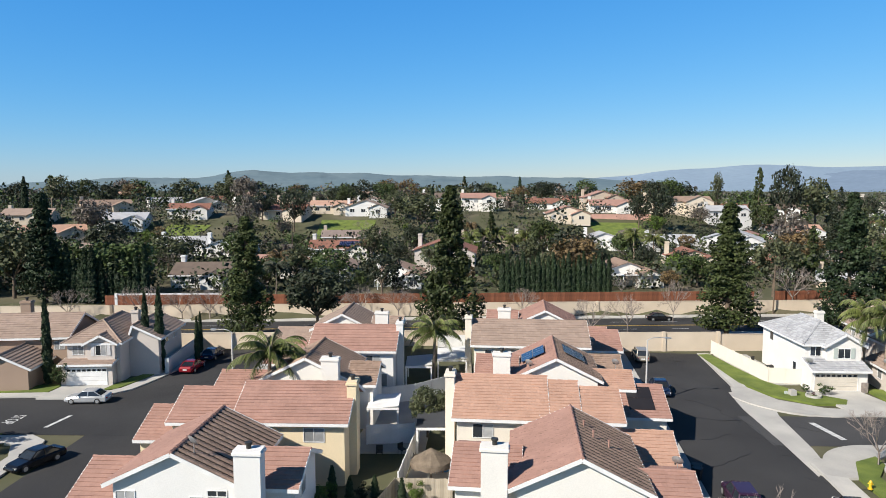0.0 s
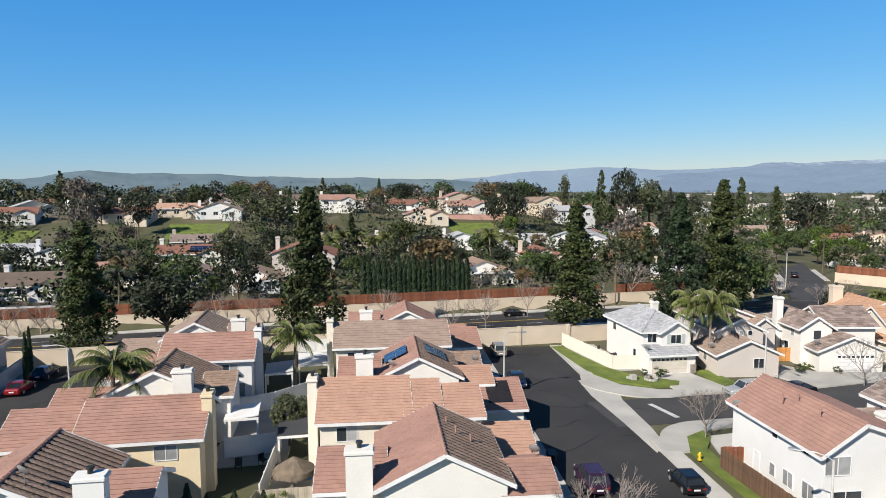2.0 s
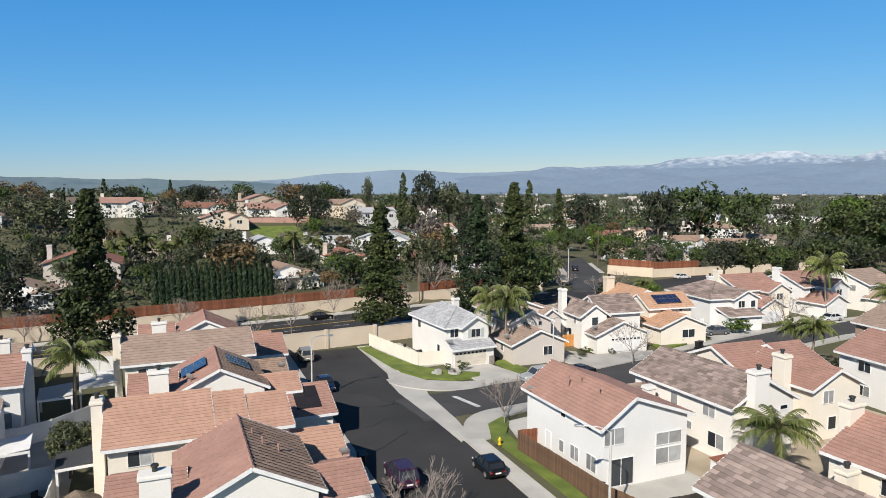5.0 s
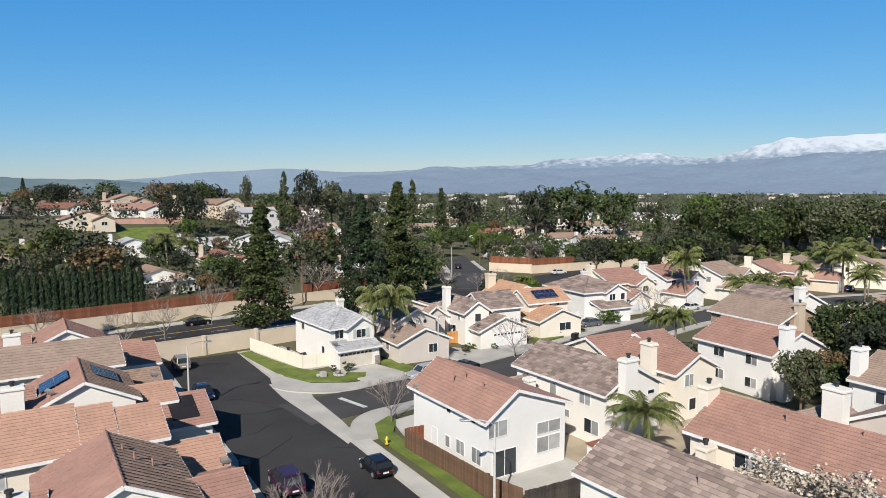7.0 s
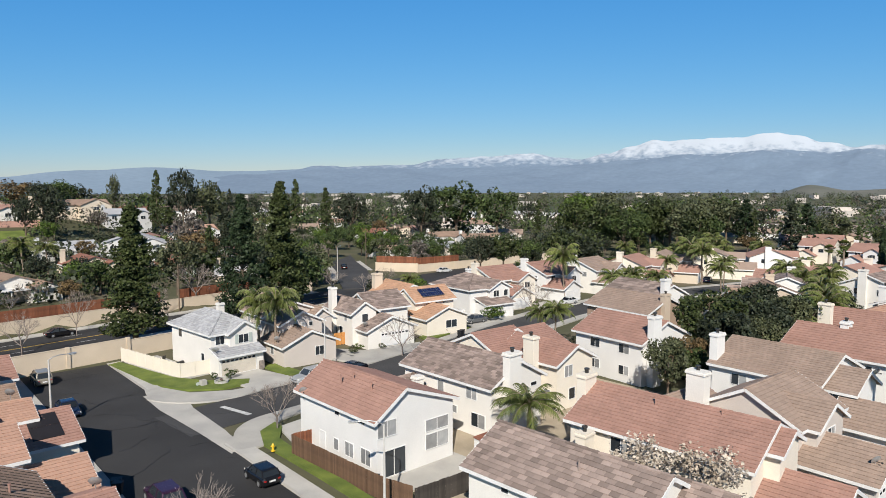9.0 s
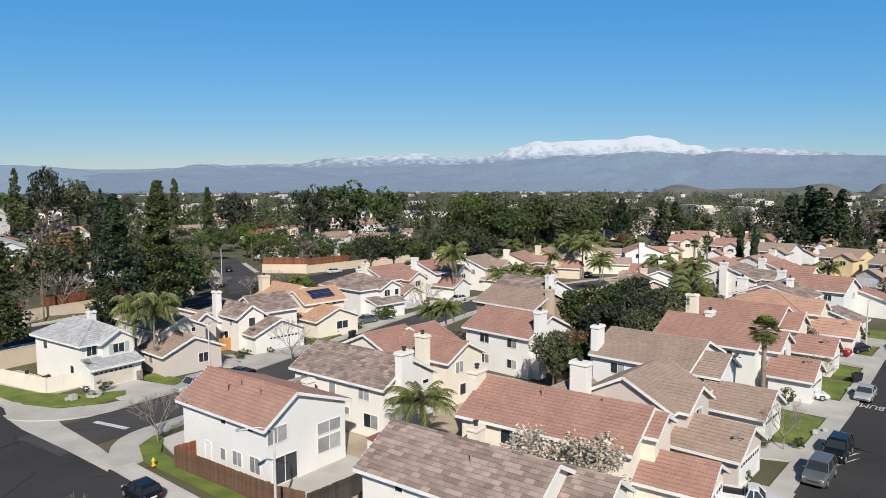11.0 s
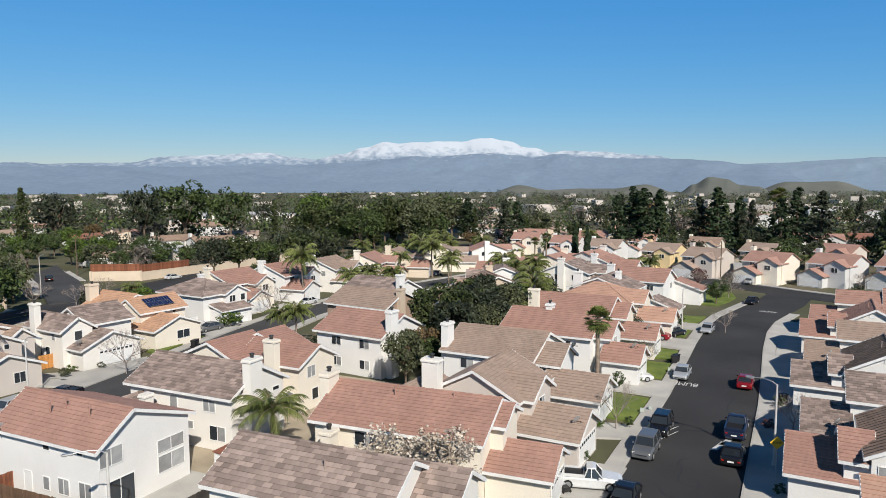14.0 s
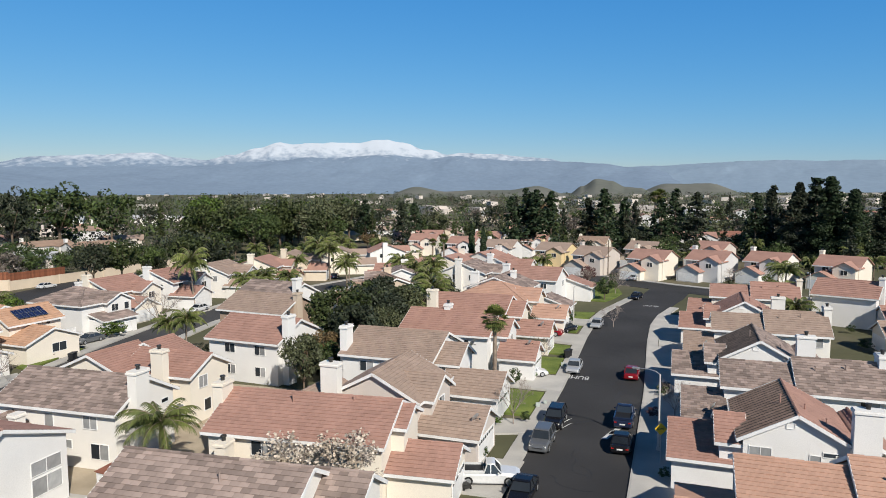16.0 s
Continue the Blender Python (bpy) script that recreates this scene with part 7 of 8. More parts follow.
def car(kind, x, y, heading, colour, label, z=0.015):
    """A parked car pointing along heading (degrees clockwise from north); local +x is its nose."""
    name = {"sedan": "sedan", "suv": "suv", "pickup": "pickup_truck", "mini": "hatchback"}[kind]
    root = empty(name, pose(x, y, z, 0, 0, 90 - heading), label, "car")
    L, W, H = dict(sedan=(4.7, 0.9, 1.42), suv=(4.7, 0.93, 1.7), pickup=(5.4, 0.95, 1.75), mini=(3.8, 0.85, 1.42))[kind]
    P = CARP[colour]
    h = L / 2
    b = 0.86 if kind == "sedan" else 0.98
    bm = bmesh.new()
    hood = {"sedan": 0.80, "suv": 0.98, "pickup": 1.02, "mini": 0.88}[kind]
    tail = {"sedan": 0.94, "suv": 1.02, "pickup": 1.05, "mini": 0.95}[kind]
    loft(bm, [sec(-h, W * 0.86, 0.38, tail - 0.16), sec(-h + 0.12, W * 0.95, 0.24, tail), sec(-h * 0.45, W, 0.2, tail + 0.02), sec(h * 0.2, W, 0.2, tail), sec(h * 0.45, W, 0.2, hood + 0.06), sec(h - 0.35, W * 0.95, 0.22, hood - 0.06), sec(h - 0.05, W * 0.86, 0.3, hood - 0.2), sec(h, W * 0.78, 0.36, hood - 0.3)])
    bd = part("body", bm, P, root)
    c0, c1, r0, r1 = dict(sedan=(-h + 0.55, h * 0.42, -h * 0.42, h * 0.12), suv=(-h + 0.12, h * 0.42, -h + 0.5, h * 0.16), pickup=(-h * 0.12, h * 0.42, -h * 0.02, h * 0.2), mini=(-h + 0.15, h * 0.45, -h + 0.5, h * 0.2))[kind]
    bm = bmesh.new()

    def cs(x, w, z):
        return [(x, -w, z), (x, w, z)]
    zb = tail - 0.03
    q = [bm.verts.new(v) for v in ((c0, -W * 0.93, zb), (c0, W * 0.93, zb), (c1, W * 0.93, zb), (c1, -W * 0.93, zb), (r0, -W * 0.74, H - 0.05), (r0, W * 0.74, H - 0.05), (r1, W * 0.74, H - 0.05), (r1, -W * 0.74, H - 0.05))]
    for f in ((0, 3, 2, 1), (4, 5, 6, 7), (0, 1, 5, 4), (1, 2, 6, 5), (2, 3, 7, 6), (3, 0, 4, 7)):
        bm.faces.new([q[i] for i in f])
    bmesh.ops.recalc_face_normals(bm, faces=bm.faces)
    part("glasshouse", bm, GLASS, root, "dark tinted windows")
    bm = bmesh.new()
    loft(bm, [sec(r0 - 0.08, W * 0.70, H - 0.07, H - 0.01, 0.02), sec(r0 + 0.2, W * 0.76, H - 0.07, H + 0.03, 0.03), sec(r1 - 0.2, W * 0.76, H - 0.07, H + 0.03, 0.03), sec(r1 + 0.08, W * 0.70, H - 0.07, H - 0.01, 0.02)])
    part("roof_panel", bm, P, root)
    for sy in (-1, 1):
        xm = (r0 + r1) / 2
        for xa, xb, thick in ((c1, r1, 0.07), (c0, r0, 0.1), (xm, xm, 0.08)):
            bm = bmesh.new()
            beam(bm, (xa, sy * W * (0.94 if xa == xb else 0.91), zb), (xb, sy * W * 0.755, H - 0.03), thick, 0.06)
            part("pillar", bm, P, root)
        bm = bmesh.new()
        box(bm, h - 0.28, h - 0.06, sy * W * 0.66 - 0.16, sy * W * 0.66 + 0.16, hood - 0.32, hood - 0.17, 0.03)
        part("headlight", bm, LAMPGL, root)
        bm = bmesh.new()
        box(bm, -h - 0.015, -h + 0.12, sy * W * 0.70 - 0.14, sy * W * 0.70 + 0.14, tail - 0.34, tail - 0.18, 0.03)
        part("tail_light", bm, REDGL, root)
        bm = bmesh.new()
        box(bm, c1 - 0.35, c1 - 0.2, sy * (W + 0.09) - 0.08, sy * (W + 0.09) + 0.08, zb + 0.02, zb + 0.16, 0.03)
        part("wing_mirror", bm, P, root)
        for sx in (-0.58, 0.62):
            R = 0.33 if kind in ("sedan", "mini") else 0.39
            bm = bmesh.new()
            tube(bm, (sx * h, sy * (W - 0.2), R), (sx * h, sy * (W + 0.012), R), R, R * 0.96, 18)
            tyre = part("tyre", bm, RUBBER, root)
            bm = bmesh.new()
            tube(bm, (sx * h, sy * (W - 0.05), R), (sx * h, sy * (W + 0.025), R), R * 0.64, R * 0.6, 14)
            part("rim", bm, METAL, tyre)
    if kind == "pickup":
        bm = bmesh.new()
        box(bm, -h + 0.14, -h * 0.14, -W * 0.8, W * 0.8, tail + 0.0, tail + 0.035)
        part("bed_liner", bm, BLACKP, root)
        for sy in (-1, 1):
            bm = bmesh.new()
            box(bm, -h + 0.05, -h * 0.12, sy * W * 0.88 - 0.07, sy * W * 0.88 + 0.07, tail - 0.05, tail + 0.2, 0.03)
            part("bed_side", bm, P, root)
        bm = bmesh.new()
        box(bm, -h + 0.02, -h + 0.14, -W * 0.85, W * 0.85, tail - 0.05, tail + 0.2, 0.03)
        part("tailgate", bm, P, root)
    bm = bmesh.new()
    box(bm, -h - 0.03, -h + 0.02, -0.26, 0.26, 0.55, 0.68)
    part("number_plate", bm, PAINT, root)
    bm = bmesh.new()
    box(bm, h - 0.06, h + 0.015, -0.5, 0.5, hood - 0.42, hood - 0.3, 0.02)
    part("grille", bm, BLACKP, root)
    return root


car("sedan", -39.6, 73.0, 268, "silver", "silver sedan pulling along the pavement")
car("sedan", -32.8, 86.2, 4, "red", "dark red sedan parked beside the kerb")
car("sedan", -32.3, 92.6, 4, "navy", "dark blue sedan parked beside the kerb")
car("sedan", -35.2, 56.0, 205, "black", "dark sedan parked at the corner kerb")
car("suv", 27.7, 91.6, 7, "tan", "beige utility vehicle parked at the street end")
car("sedan", 25.6, 76.6, 187, "navy", "dark blue car parked beside the kerb")
car("sedan", 39.2, 118.9, 92, "black", "black car on the avenue")
car("suv", 22.6, 48.6, 7, "plum", "dark plum car parked beside the kerb")
car("mini", 29.9, 46.6, 7, "black", "small black hatchback parked beside the kerb")
car("suv", 50.2, 66.9, 272, "silver", "silver utility vehicle parked beside the kerb")
car("sedan", 56.0, 65.9, 272, "black", "black sedan parked beside the kerb")
car("sedan", 91.8, 74.0, 282, "grey", "grey sedan parked on a driveway", 0.15)
car("sedan", 119.6, 71.6, 280, "white", "white sedan parked on a driveway", 0.15)
car("suv", 67.6, 1.0, 279, "black", "black utility vehicle parked beside the kerb")
car("suv", 61.4, 2.1, 279, "grey", "grey crossover parked beside the kerb")
car("sedan", 88.4, -1.1, 279, "silver", "silver sedan parked beside the kerb")
car("sedan", 86.6, -8.3, 99, "red", "red sedan parked beside the kerb")
car("pickup", 69.4, -6.0, 99, "navy", "dark blue pickup parked beside the kerb")
car("sedan", 62.4, -5.2, 99, "black", "black sedan parked beside the kerb")
car("pickup", 52.6, 6.2, 172, "white", "white work pickup loaded with garden tools", 0.15)
car("pickup", 55.0, 11.4, 152, "grey", "grey crew pickup parked on a driveway", 0.15)
car("sedan", 84.4, 4.6, 160, "white", "white sedan parked on a driveway", 0.15)
car("sedan", 112.6, -0.1, 120, "black", "black sedan parked on a driveway", 0.15)
car("pickup", 109.2, 3.2, 190, "red", "red pickup parked on a driveway", 0.15)
car("sedan", 117.6, -5.2, 282, "silver", "silver sedan parked beside the kerb")
car("sedan", 50.6, 3.2, 279, "black", "black sedan parked beside the kerb")
car("sedan", 149.6, -14.9, 292, "black", "black car parked at the bend")
car("sedan", 180.0, -17.5, 118, "silver", "silver car parked past the junction", 0.15)
car("sedan", 143.0, 126.4, 100, "white", "white car parked on the avenue")
car("sedan", 172.0, 62.0, 80, "navy", "dark car parked on a far driveway")
car("sedan", 216, 228, 20, "black", "black car parked before a distant house", ground_z(216, 228))
car("sedan", 42, 186, 90, "white", "white car parked on the hillside street", ground_z(42, 186))
car("suv", 98, 186, 90, "navy", "dark car parked on the hillside street", ground_z(98, 186))
car("sedan", 128.5, 153.5, 38, "black", "dark car parked on the north street", 0.26)

# garden tools on the white pickup
cart = empty("hand_mower", pose(51.6, 8.3, 0.15, 0, 0, 40), "small dark garden mowers standing behind the pickup", "mower")
for i in range(3):
    bm = bmesh.new()
    box(bm, i * 0.9 - 1.2, i * 0.9 - 0.5, -0.3, 0.3, 0.12, 0.45, 0.04)
    part("deck", bm, DKMETAL, cart)
    bm = bmesh.new()
    beam(bm, (i * 0.9 - 0.6, 0, 0.4), (i * 0.9 + 0.1, 0, 1.0), 0.5, 0.03)
    part("handle", bm, METAL, cart)
    for sy in (-0.32, 0.32):
        bm = bmesh.new()
        tube(bm, (i * 0.9 - 1.1, sy - 0.04, 0.12), (i * 0.9 - 1.1, sy + 0.04, 0.12), 0.12, None, 10)
        part("wheel", bm, RUBBER, cart)


# ---------------- street furniture ----------------
def street_lamp(x, y, ang, h=7.1, z=0.13):
    """Arm reaches along ang (degrees clockwise from north)."""
    root = empty("street_lamp", pose(x, y, z, 0, 0, 90 - ang), "grey street lamp with a curved arm beside the kerb", "street lamp")
    bm = bmesh.new()
    tube(bm, (0, 0, -0.2), (0, 0, h), 0.12, 0.075, 10)
    part("pole", bm, POLEC, root)
    bm = bmesh.new()
    tube(bm, (0, 0, 0), (0, 0, 0.35), 0.2, 0.17, 10)
    part("base", bm, POLEC, root)
    bm = bmesh.new()
    pts = [(0, 0, h - 0.05), (0.4, 0, h + 0.2), (1.0, 0, h + 0.32), (1.9, 0, h + 0.3)]
    for a, b in zip(pts, pts[1:]):
        tube(bm, a, b, 0.045, 0.04, 8)
    part("arm", bm, METAL, root)
    bm = bmesh.new()
    box(bm, 1.8, 2.55, -0.15, 0.15, h + 0.2, h + 0.36, 0.06)
    hd = part("lamp_head", bm, METAL, root)
    bm = bmesh.new()
    box(bm, 1.95, 2.45, -0.11, 0.11, h + 0.16, h + 0.21, 0.02)
    part("lens", bm, LAMPGL, hd)


street_lamp(22.6, 72.3, 97)
street_lamp(31.9, 34.0, 312)
street_lamp(-24.4, 76.3, 275)
street_lamp(61.9, -8.4, 20)
street_lamp(115.8, -1.2, 190)
street_lamp(54.0, 68.6, 180)
street_lamp(109.2, 133.0, 60, 9.0, ground_z(109, 133))
street_lamp(141.5, -47, 300)
for x, y, h in ((62.5, 124.5, 9.5), (139.5, 156, 10.5), (110, 170, 10), (-40, 178, 9), (187, -11, 10)):
    root = empty("utility_pole", pose(x, y, ground_z(x, y)), "weathered wooden utility pole", "utility pole")
    bm = bmesh.new(); tube(bm, (0, 0, -0.3), (0, 0, h), 0.15, 0.11, 8); part("pole", bm, BARK, root)
    bm = bmesh.new(); beam(bm, (-1.1, 0, h - 0.7), (1.1, 0, h - 0.7), 0.1, 0.12); part("cross_arm", bm, BARK, root)
# warning sign
sg = empty("warning_sign", pose(58.8, -8.15, 0.13, 0, 0, 98), "yellow diamond warning sign on a post", "sign")
bm = bmesh.new(); tube(bm, (0, 0, -0.1), (0, 0, 3.6), 0.035); part("post", bm, METAL, sg)
bm = bmesh.new(); bmesh.ops.create_cube(bm, size=1, matrix=pose(0, 0.05, 3.1, 0, 45, 0) @ Matrix.Diagonal((0.78, 0.02, 0.78, 1))); pl = part("plate", bm, YELLOW, sg)
cu = bpy.data.curves.new("lettering", "FONT"); cu.body, cu.size, cu.align_x, cu.align_y = "BUMP", 0.27, "CENTER", "CENTER"
tob = new("lettering", cu); tme = bpy.data.meshes.new_from_object(tob); bpy.data.objects.remove(tob)
tl = linkme("lettering", tme, BLACKP, pl, pose(0, 0.066, 3.1, 90, 0, 180))
# bins
def bin_(x, y, ang, label="black wheeled rubbish bin at the kerb", material=None):
    root = empty("wheelie_bin", pose(x, y, 0.13, 0, 0, ang), label, "rubbish bin")
    bm = bmesh.new()
    loft(bm, [[(s * 0.27, -0.3, 0.08), (s * 0.27 if 0 else -s * 0.27, -0.3, 0.08), (-s * 0.27, 0.3, 0.08), (s * 0.27, 0.3, 0.08)] if z == 0 else [(0.33, -0.37, 1.0), (-0.33, -0.37, 1.0), (-0.33, 0.37, 1.0), (0.33, 0.37, 1.0)] for z, s in ((0, 1), (1, 1))])
    part("bin_body", bm, material or BLACKP, root)
    bm = bmesh.new(); box(bm, -0.36, 0.36, -0.42, 0.4, 1.0, 1.08, 0.03); part("lid", bm, material or BLACKP, root)
    for s in (-1, 1):
        bm = bmesh.new(); tube(bm, (s * 0.3, 0.33, 0.12), (s * 0.36, 0.33, 0.12), 0.12, None, 10); part("wheel", bm, RUBBER, root)


for x, y in ((21.0, 53.3), (20.8, 52.6), (95.4, -0.4), (94.6, -0.1), (82.0, 68.6), (81.3, 68.5), (34.9, 38.4), (155, -9), (80.5, -11.6)):
    bin_(x, y, x * 37 % 60)
# hydrant
hy = empty("fire_hydrant", pose(33.9, 50.9, 0.17), "yellow fire hydrant on the grass strip", "fire hydrant")
bm = bmesh.new(); tube(bm, (0, 0, -0.05), (0, 0, 0.55), 0.12, 0.11, 12); tube(bm, (0, 0, 0), (0, 0, 0.06), 0.19, None, 12); tube(bm, (0, 0, 0.55), (0, 0, 0.72), 0.14, 0.05, 12); part("barrel", bm, YELLOW, hy)
for a in (0, 120, 240):
    bm = bmesh.new(); tube(bm, (0, 0, 0.42), (0.2 * math.cos(radians(a)), 0.2 * math.sin(radians(a)), 0.42), 0.06, None, 8); part("outlet", bm, YELLOW, hy)
# utility boxes and planter ring
for x, y, s, c in ((40.3, 75.0, 0.7, CONC), (39.8, 75.4, 0.35, STUCCO["sage"]), (72.4, 3.0, 0.45, STUCCO["sage"]), (73.6, 2.2, 0.4, STUCCO["sage"]), (90.0, 0.4, 0.5, STUCCO["sage"])):
    bm = bmesh.new(); box(bm, -s / 2, s / 2, -s / 2, s / 2, 0.1, 0.1 + s * 0.9, 0.03)
    tagged(link("utility_box", bm, c, None, pose(x, y, 0.05)), "small utility box on the front lawn", "utility box")
ring = empty("planter_ring", pose(42.4, 74.4, 0.17), "round stone planter ring with flowers", "planter")
for i in range(14):
    bm = bmesh.new(); a = i * 2 * math.pi / 14
    bmesh.ops.create_cube(bm, size=1, matrix=Matrix.Translation((0.75 * math.cos(a), 0.75 * math.sin(a), 0.12)) @ Matrix.Rotation(a, 4, "Z") @ Matrix.Diagonal((0.2, 0.31, 0.26, 1)))
    part("stone", bm, CONC, ring)
plant("shrub", 42.4, 74.4, 0.6, 0.9, L_PURPLE, z=0.2)


# ---------------- fences, patios and yard things ----------------
board_fence((34.75, 49.2), (34.0, 36.2), 1.85, WOOD_DK, "dark brown board fence beside the white house", 0.1)
board_fence((34.0, 36.2), (34.4, 33.6), 1.85, WOOD_DK, "dark brown board fence beside the white house", 0.1)
board_fence((34.4, 33.4), (44.6, 31.6), 1.8, mat("old_black_board", (0.06, 0.052, 0.045), (0.035, 0.03, 0.027), 0.9, 1, 20, island=0.3, vary=0.2), "weathered dark board fence between the gardens", 0.0)
board_fence((34.9, 49.3), (37.4, 48.9), 1.8, WOOD_RED, "reddish-brown garden gate boards", 0.1)
board_fence((64.4, 79.6), (67.0, 79.0), 1.8, WOOD_OR, "bright cedar board gate between the houses", 0.1)
board_fence((-3.6, 49.4), (0.8, 49.2), 1.8, WOOD_PALE, "weathered pale board fence behind the house", 0.0)
board_fence((-5.4, 43.5), (-3.6, 49.4), 1.8, WOOD_PALE, "weathered pale board fence behind the house", 0.0)
board_fence((66.4, 15.6), (67.6, 12.6), 1.9, WOOD_OR, "cedar lattice fence between two houses", 0.1)


def vinyl_fence(p, q, h=1.85, label="white vinyl panel fence", material=None):
    material = material or VINYL
    p, q = Vector(p), Vector(q)
    L = (q - p).length
    root = empty("vinyl_fence", pose(p.x, p.y, 0.08, 0, 0, math.degrees(math.atan2(q.y - p.y, q.x - p.x))), label, "fence")
    n = max(1, round(L / 2.0))
    for i in range(n):
        bm = bmesh.new(); box(bm, L * i / n + 0.06, L * (i + 1) / n - 0.06, -0.02, 0.02, 0.02, h); part("panel", bm, material, root)
        bm = bmesh.new(); box(bm, L * i / n + 0.06, L * (i + 1) / n - 0.06, -0.035, 0.035, h - 0.08, h + 0.02); part("top_rail", bm, material, root)
    for i in range(n + 1):
        bm = bmesh.new(); x = L * i / n; box(bm, x - 0.06, x + 0.06, -0.06, 0.06, -0.1, h + 0.12, 0.015); part("post", bm, material, root)


vinyl_fence((38.8, 94.6), (40.0, 80.2), material=STUCCO["cream"], label="white vinyl panel fence beside the verge lawn")
vinyl_fence((40.0, 80.2), (43.6, 79.4), material=STUCCO["cream"], label="white vinyl panel fence beside the verge lawn")
vinyl_fence((-7.9, 71.4), (-3.0, 73.4), label="white vinyl fence between the back yards")
vinyl_fence((-3.0, 73.4), (0.6, 76.6), label="white vinyl fence between the back yards")
vinyl_fence((-7.0, 60.4), (-2.6, 60.8), label="white vinyl fence between the back yards")
vinyl_fence((-3.4, 50.0), (-2.2, 60.8), label="white vinyl fence between the back yards")
vinyl_fence((90.6, 78.5), (93.8, 78.0), label="white vinyl gate beside the garage")
vinyl_fence((-0.6, 98.2), (4.0, 98.4))


def patio_cover(x0, x1, y0, y1, z, ang, material, label, ox=0.0, oy=0.0):
    root = empty("patio_cover", pose(ox, oy, 0.08, 0, 0, -ang), label, "patio cover")
    bm = bmesh.new()
    beam(bm, (x0, (y0 + y1) / 2, z - 0.1), (x1, (y0 + y1) / 2, z + 0.15), y1 - y0, 0.08)
    part("cover_panel", bm, material, root)
    for x, y in ((x0 + 0.1, y0 + 0.1), (x0 + 0.1, y1 - 0.1), (x1 - 0.1, y0 + 0.1)):
        bm = bmesh.new(); box(bm, x - 0.09, x + 0.09, y - 0.09, y + 0.09, -0.1, z - 0.1); part("post", bm, PAINT, root)
    bm = bmesh.new(); box(bm, x0, x1, y0 - 0.06, y0, z - 0.24, z - 0.02); part("front_beam", bm, PAINT, root)


patio_cover(-7.3, -4.2, 62.9, 66.9, 2.7, 0, VINYL, "white patio cover against the cream house")
patio_cover(-2.3, 0.9, 57.2, 62.0, 2.8, 0, mat("dark_felt", (0.055, 0.058, 0.064), (0.04, 0.042, 0.047), 0.9, 0.5, 15), "dark grey felted patio cover on white posts")
patio_cover(-0.6, 3.1, 80.9, 87.0, 2.7, 0, VINYL, "white patio cover beside the house")
patio_cover(-4.4, -1.2, 78.2, 83.2, 2.6, 0, STUCCO["grey"], "grey patio cover between the houses")
# thatched umbrella
um = empty("thatched_umbrella", pose(-0.9, 52.8, 0.08), "round straw-thatched garden umbrella", "umbrella")
bm = bmesh.new(); tube(bm, (0, 0, -0.1), (0, 0, 2.6), 0.06); part("pole", bm, BARK, um)
bm = bmesh.new(); bmesh.ops.create_cone(bm, cap_ends=False, segments=12, radius1=1.65, radius2=0.06, depth=1.0, matrix=Matrix.Translation((0, 0, 2.2))); part("canopy", bm, THATCH, um)
V, Fq = [], []
rr = random.Random(3)
for i in range(150):
    a = 2 * math.pi * i / 150
    r0, r1, w = 1.62, 1.72, 0.04
    k = len(V); zl = rr.uniform(1.25, 1.5)
    V += [(r0 * math.cos(a - w), r0 * math.sin(a - w), 1.74), (r0 * math.cos(a + w), r0 * math.sin(a + w), 1.74), (r1 * math.cos(a + w), r1 * math.sin(a + w), zl), (r1 * math.cos(a - w), r1 * math.sin(a - w), zl)]
    Fq.append((k, k + 1, k + 2, k + 3))
tagged(pyd("fringe", V, Fq, THATCH, um), kind="stuff")
# storage shed behind the white house
sh = empty("storage_shed", pose(45.4, 34.6, 0.08, 0, 0, -15), "small white metal shed with a rusty roof", "shed")
bm = bmesh.new(); box(bm, -0.9, 0.9, -1.4, 1.4, -0.1, 1.9); part("shed_wall", bm, VINYL, sh)
bm = bmesh.new(); beam(bm, (-1.0, 0, 1.93), (1.0, 0, 2.1), 3.0, 0.06); part("shed_roof", bm, mat("rusty_sheet", (0.26, 0.10, 0.06), (0.16, 0.07, 0.05), 0.8, 1, 9), sh)
bm = bmesh.new(); box(bm, -0.93, -0.9, -0.6, 0.6, 0, 1.75); part("shed_door", bm, PAINT, sh)
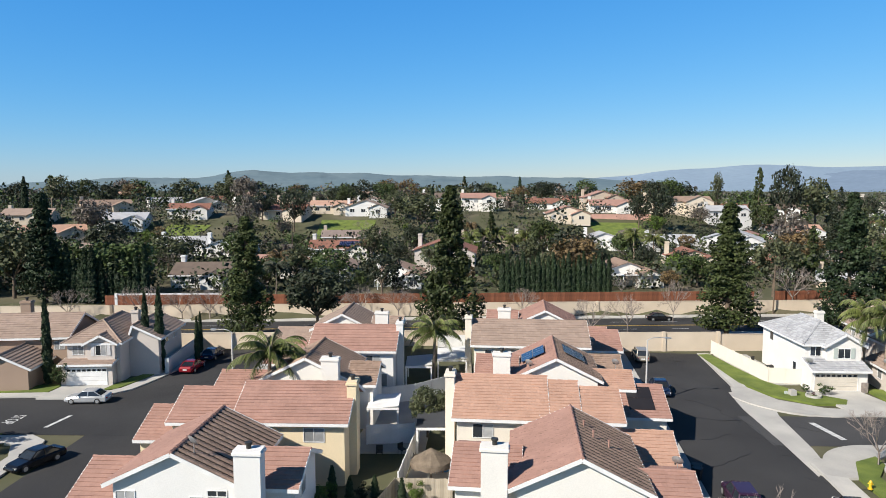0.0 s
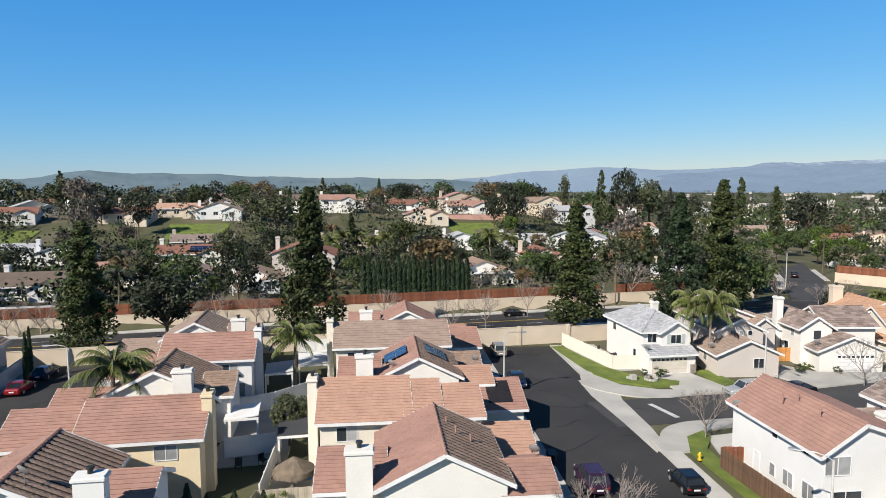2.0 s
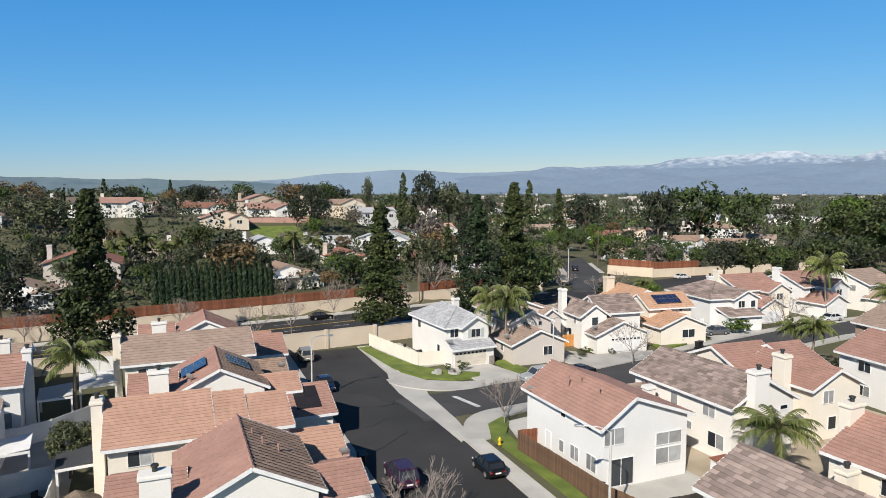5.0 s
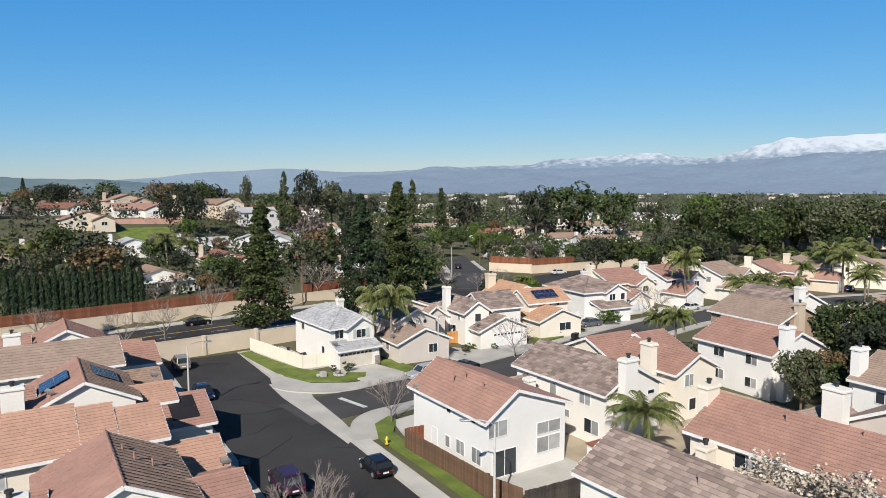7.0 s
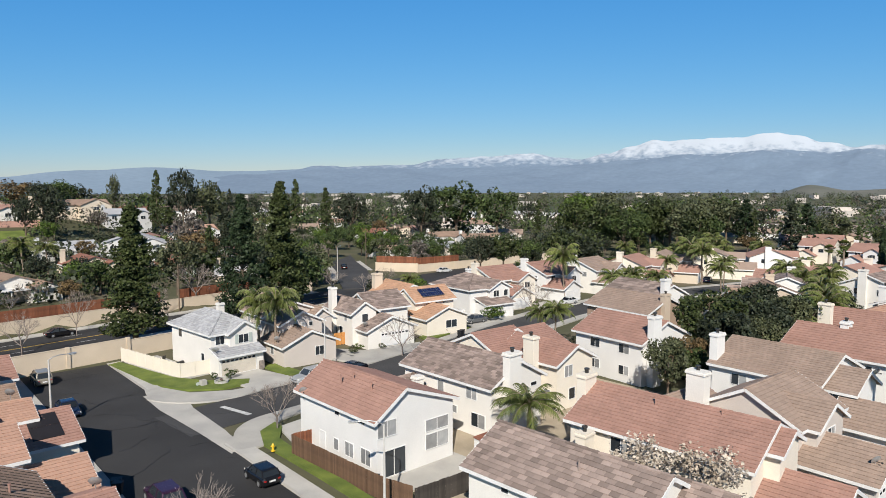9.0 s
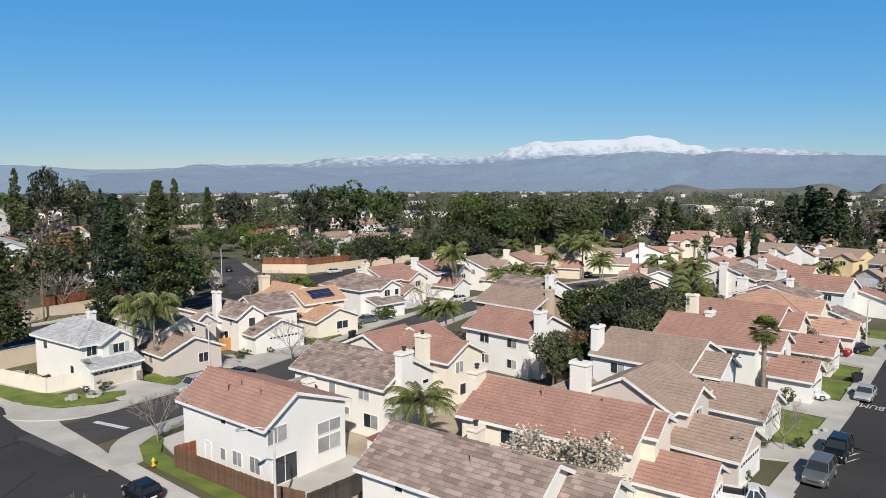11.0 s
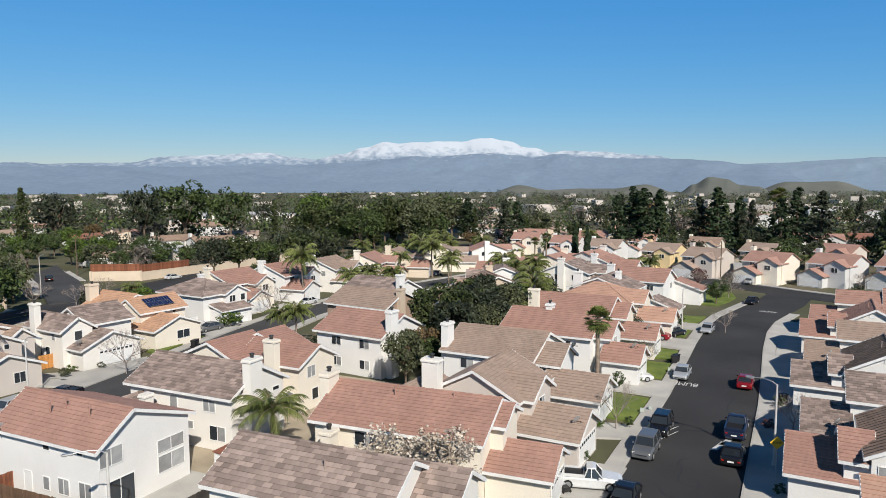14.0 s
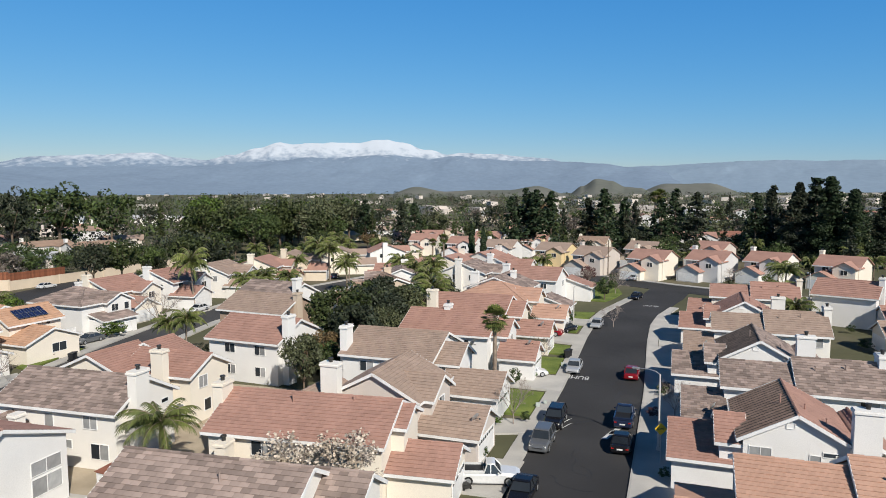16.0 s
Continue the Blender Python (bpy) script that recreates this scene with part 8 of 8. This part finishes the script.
# wooden deck with planters by the palm
dkk = empty("wooden_deck", pose(51.2, 32.4, 0.08, 0, 0, -10), "low brown wooden deck behind the house", "deck")
for i in range(12):
    bm = bmesh.new(); box(bm, -1.6 + i * 0.27, -1.36 + i * 0.27, -1.8, 1.8, 0.3, 0.36); part("plank", bm, WOOD_PALE, dkk)
bm = bmesh.new(); box(bm, -1.6, 1.6, -1.8, 1.8, -0.1, 0.29); part("deck_frame", bm, WOOD_DK, dkk)
# garden seats and barbecue
for x, y, a in ((-5.6, 57.6, 0), (-3.6, 58.2, 40), (-2.2, 55.8, 90), (41.4, 88.0, 30), (42.2, 89.5, 200)):
    ch = empty("garden_chair", pose(x, y, 0.1, 0, 0, a), "dark metal garden chair on the patio", "chair", "garden chairs")
    bm = bmesh.new(); box(bm, -0.3, 0.3, -0.3, 0.3, 0.4, 0.46, 0.02); part("seat", bm, DKMETAL, ch)
    bm = bmesh.new(); box(bm, -0.3, 0.3, 0.26, 0.31, 0.46, 0.95, 0.02); part("backrest", bm, DKMETAL, ch)
    for sx in (-0.26, 0.26):
        for sy in (-0.26, 0.26):
            bm = bmesh.new(); tube(bm, (sx, sy, -0.02), (sx, sy, 0.4), 0.025); part("leg", bm, DKMETAL, ch)
bq = empty("barbecue", pose(41.8, 83.6, 0.1, 0, 0, 20), "dark covered barbecue in the side yard", "barbecue")
bm = bmesh.new(); box(bm, -0.7, 0.7, -0.35, 0.35, 0.1, 0.85, 0.04); part("cabinet", bm, DKMETAL, bq)
bm = bmesh.new(); tube(bm, (-0.45, 0, 0.95), (0.45, 0, 0.95), 0.32, None, 14); part("hood", bm, DKMETAL, bq)
tb = empty("water_drum", pose(0.2, 54.6, 0.08), "bright blue plastic drum", "drum")
bm = bmesh.new(); tube(bm, (0, 0, -0.03), (0, 0, 1.1), 0.38, 0.36, 14); part("drum_body", bm, BLUETARP, tb)
# hillside garden walls
block_wall((40, 242), (74, 238), 2.0, ground_z(57, 240) - 0.4, mat("pink_block", (0.52, 0.30, 0.24), (0.44, 0.26, 0.21), 0.9), "pink block wall at the top of the lawn", piers=40)
board_fence((-50, 246), (-20, 245), 1.6, WOOD_DK, "dark board fence along the hillside lawn", ground_z(-35, 246) - 0.3, step=0.4)
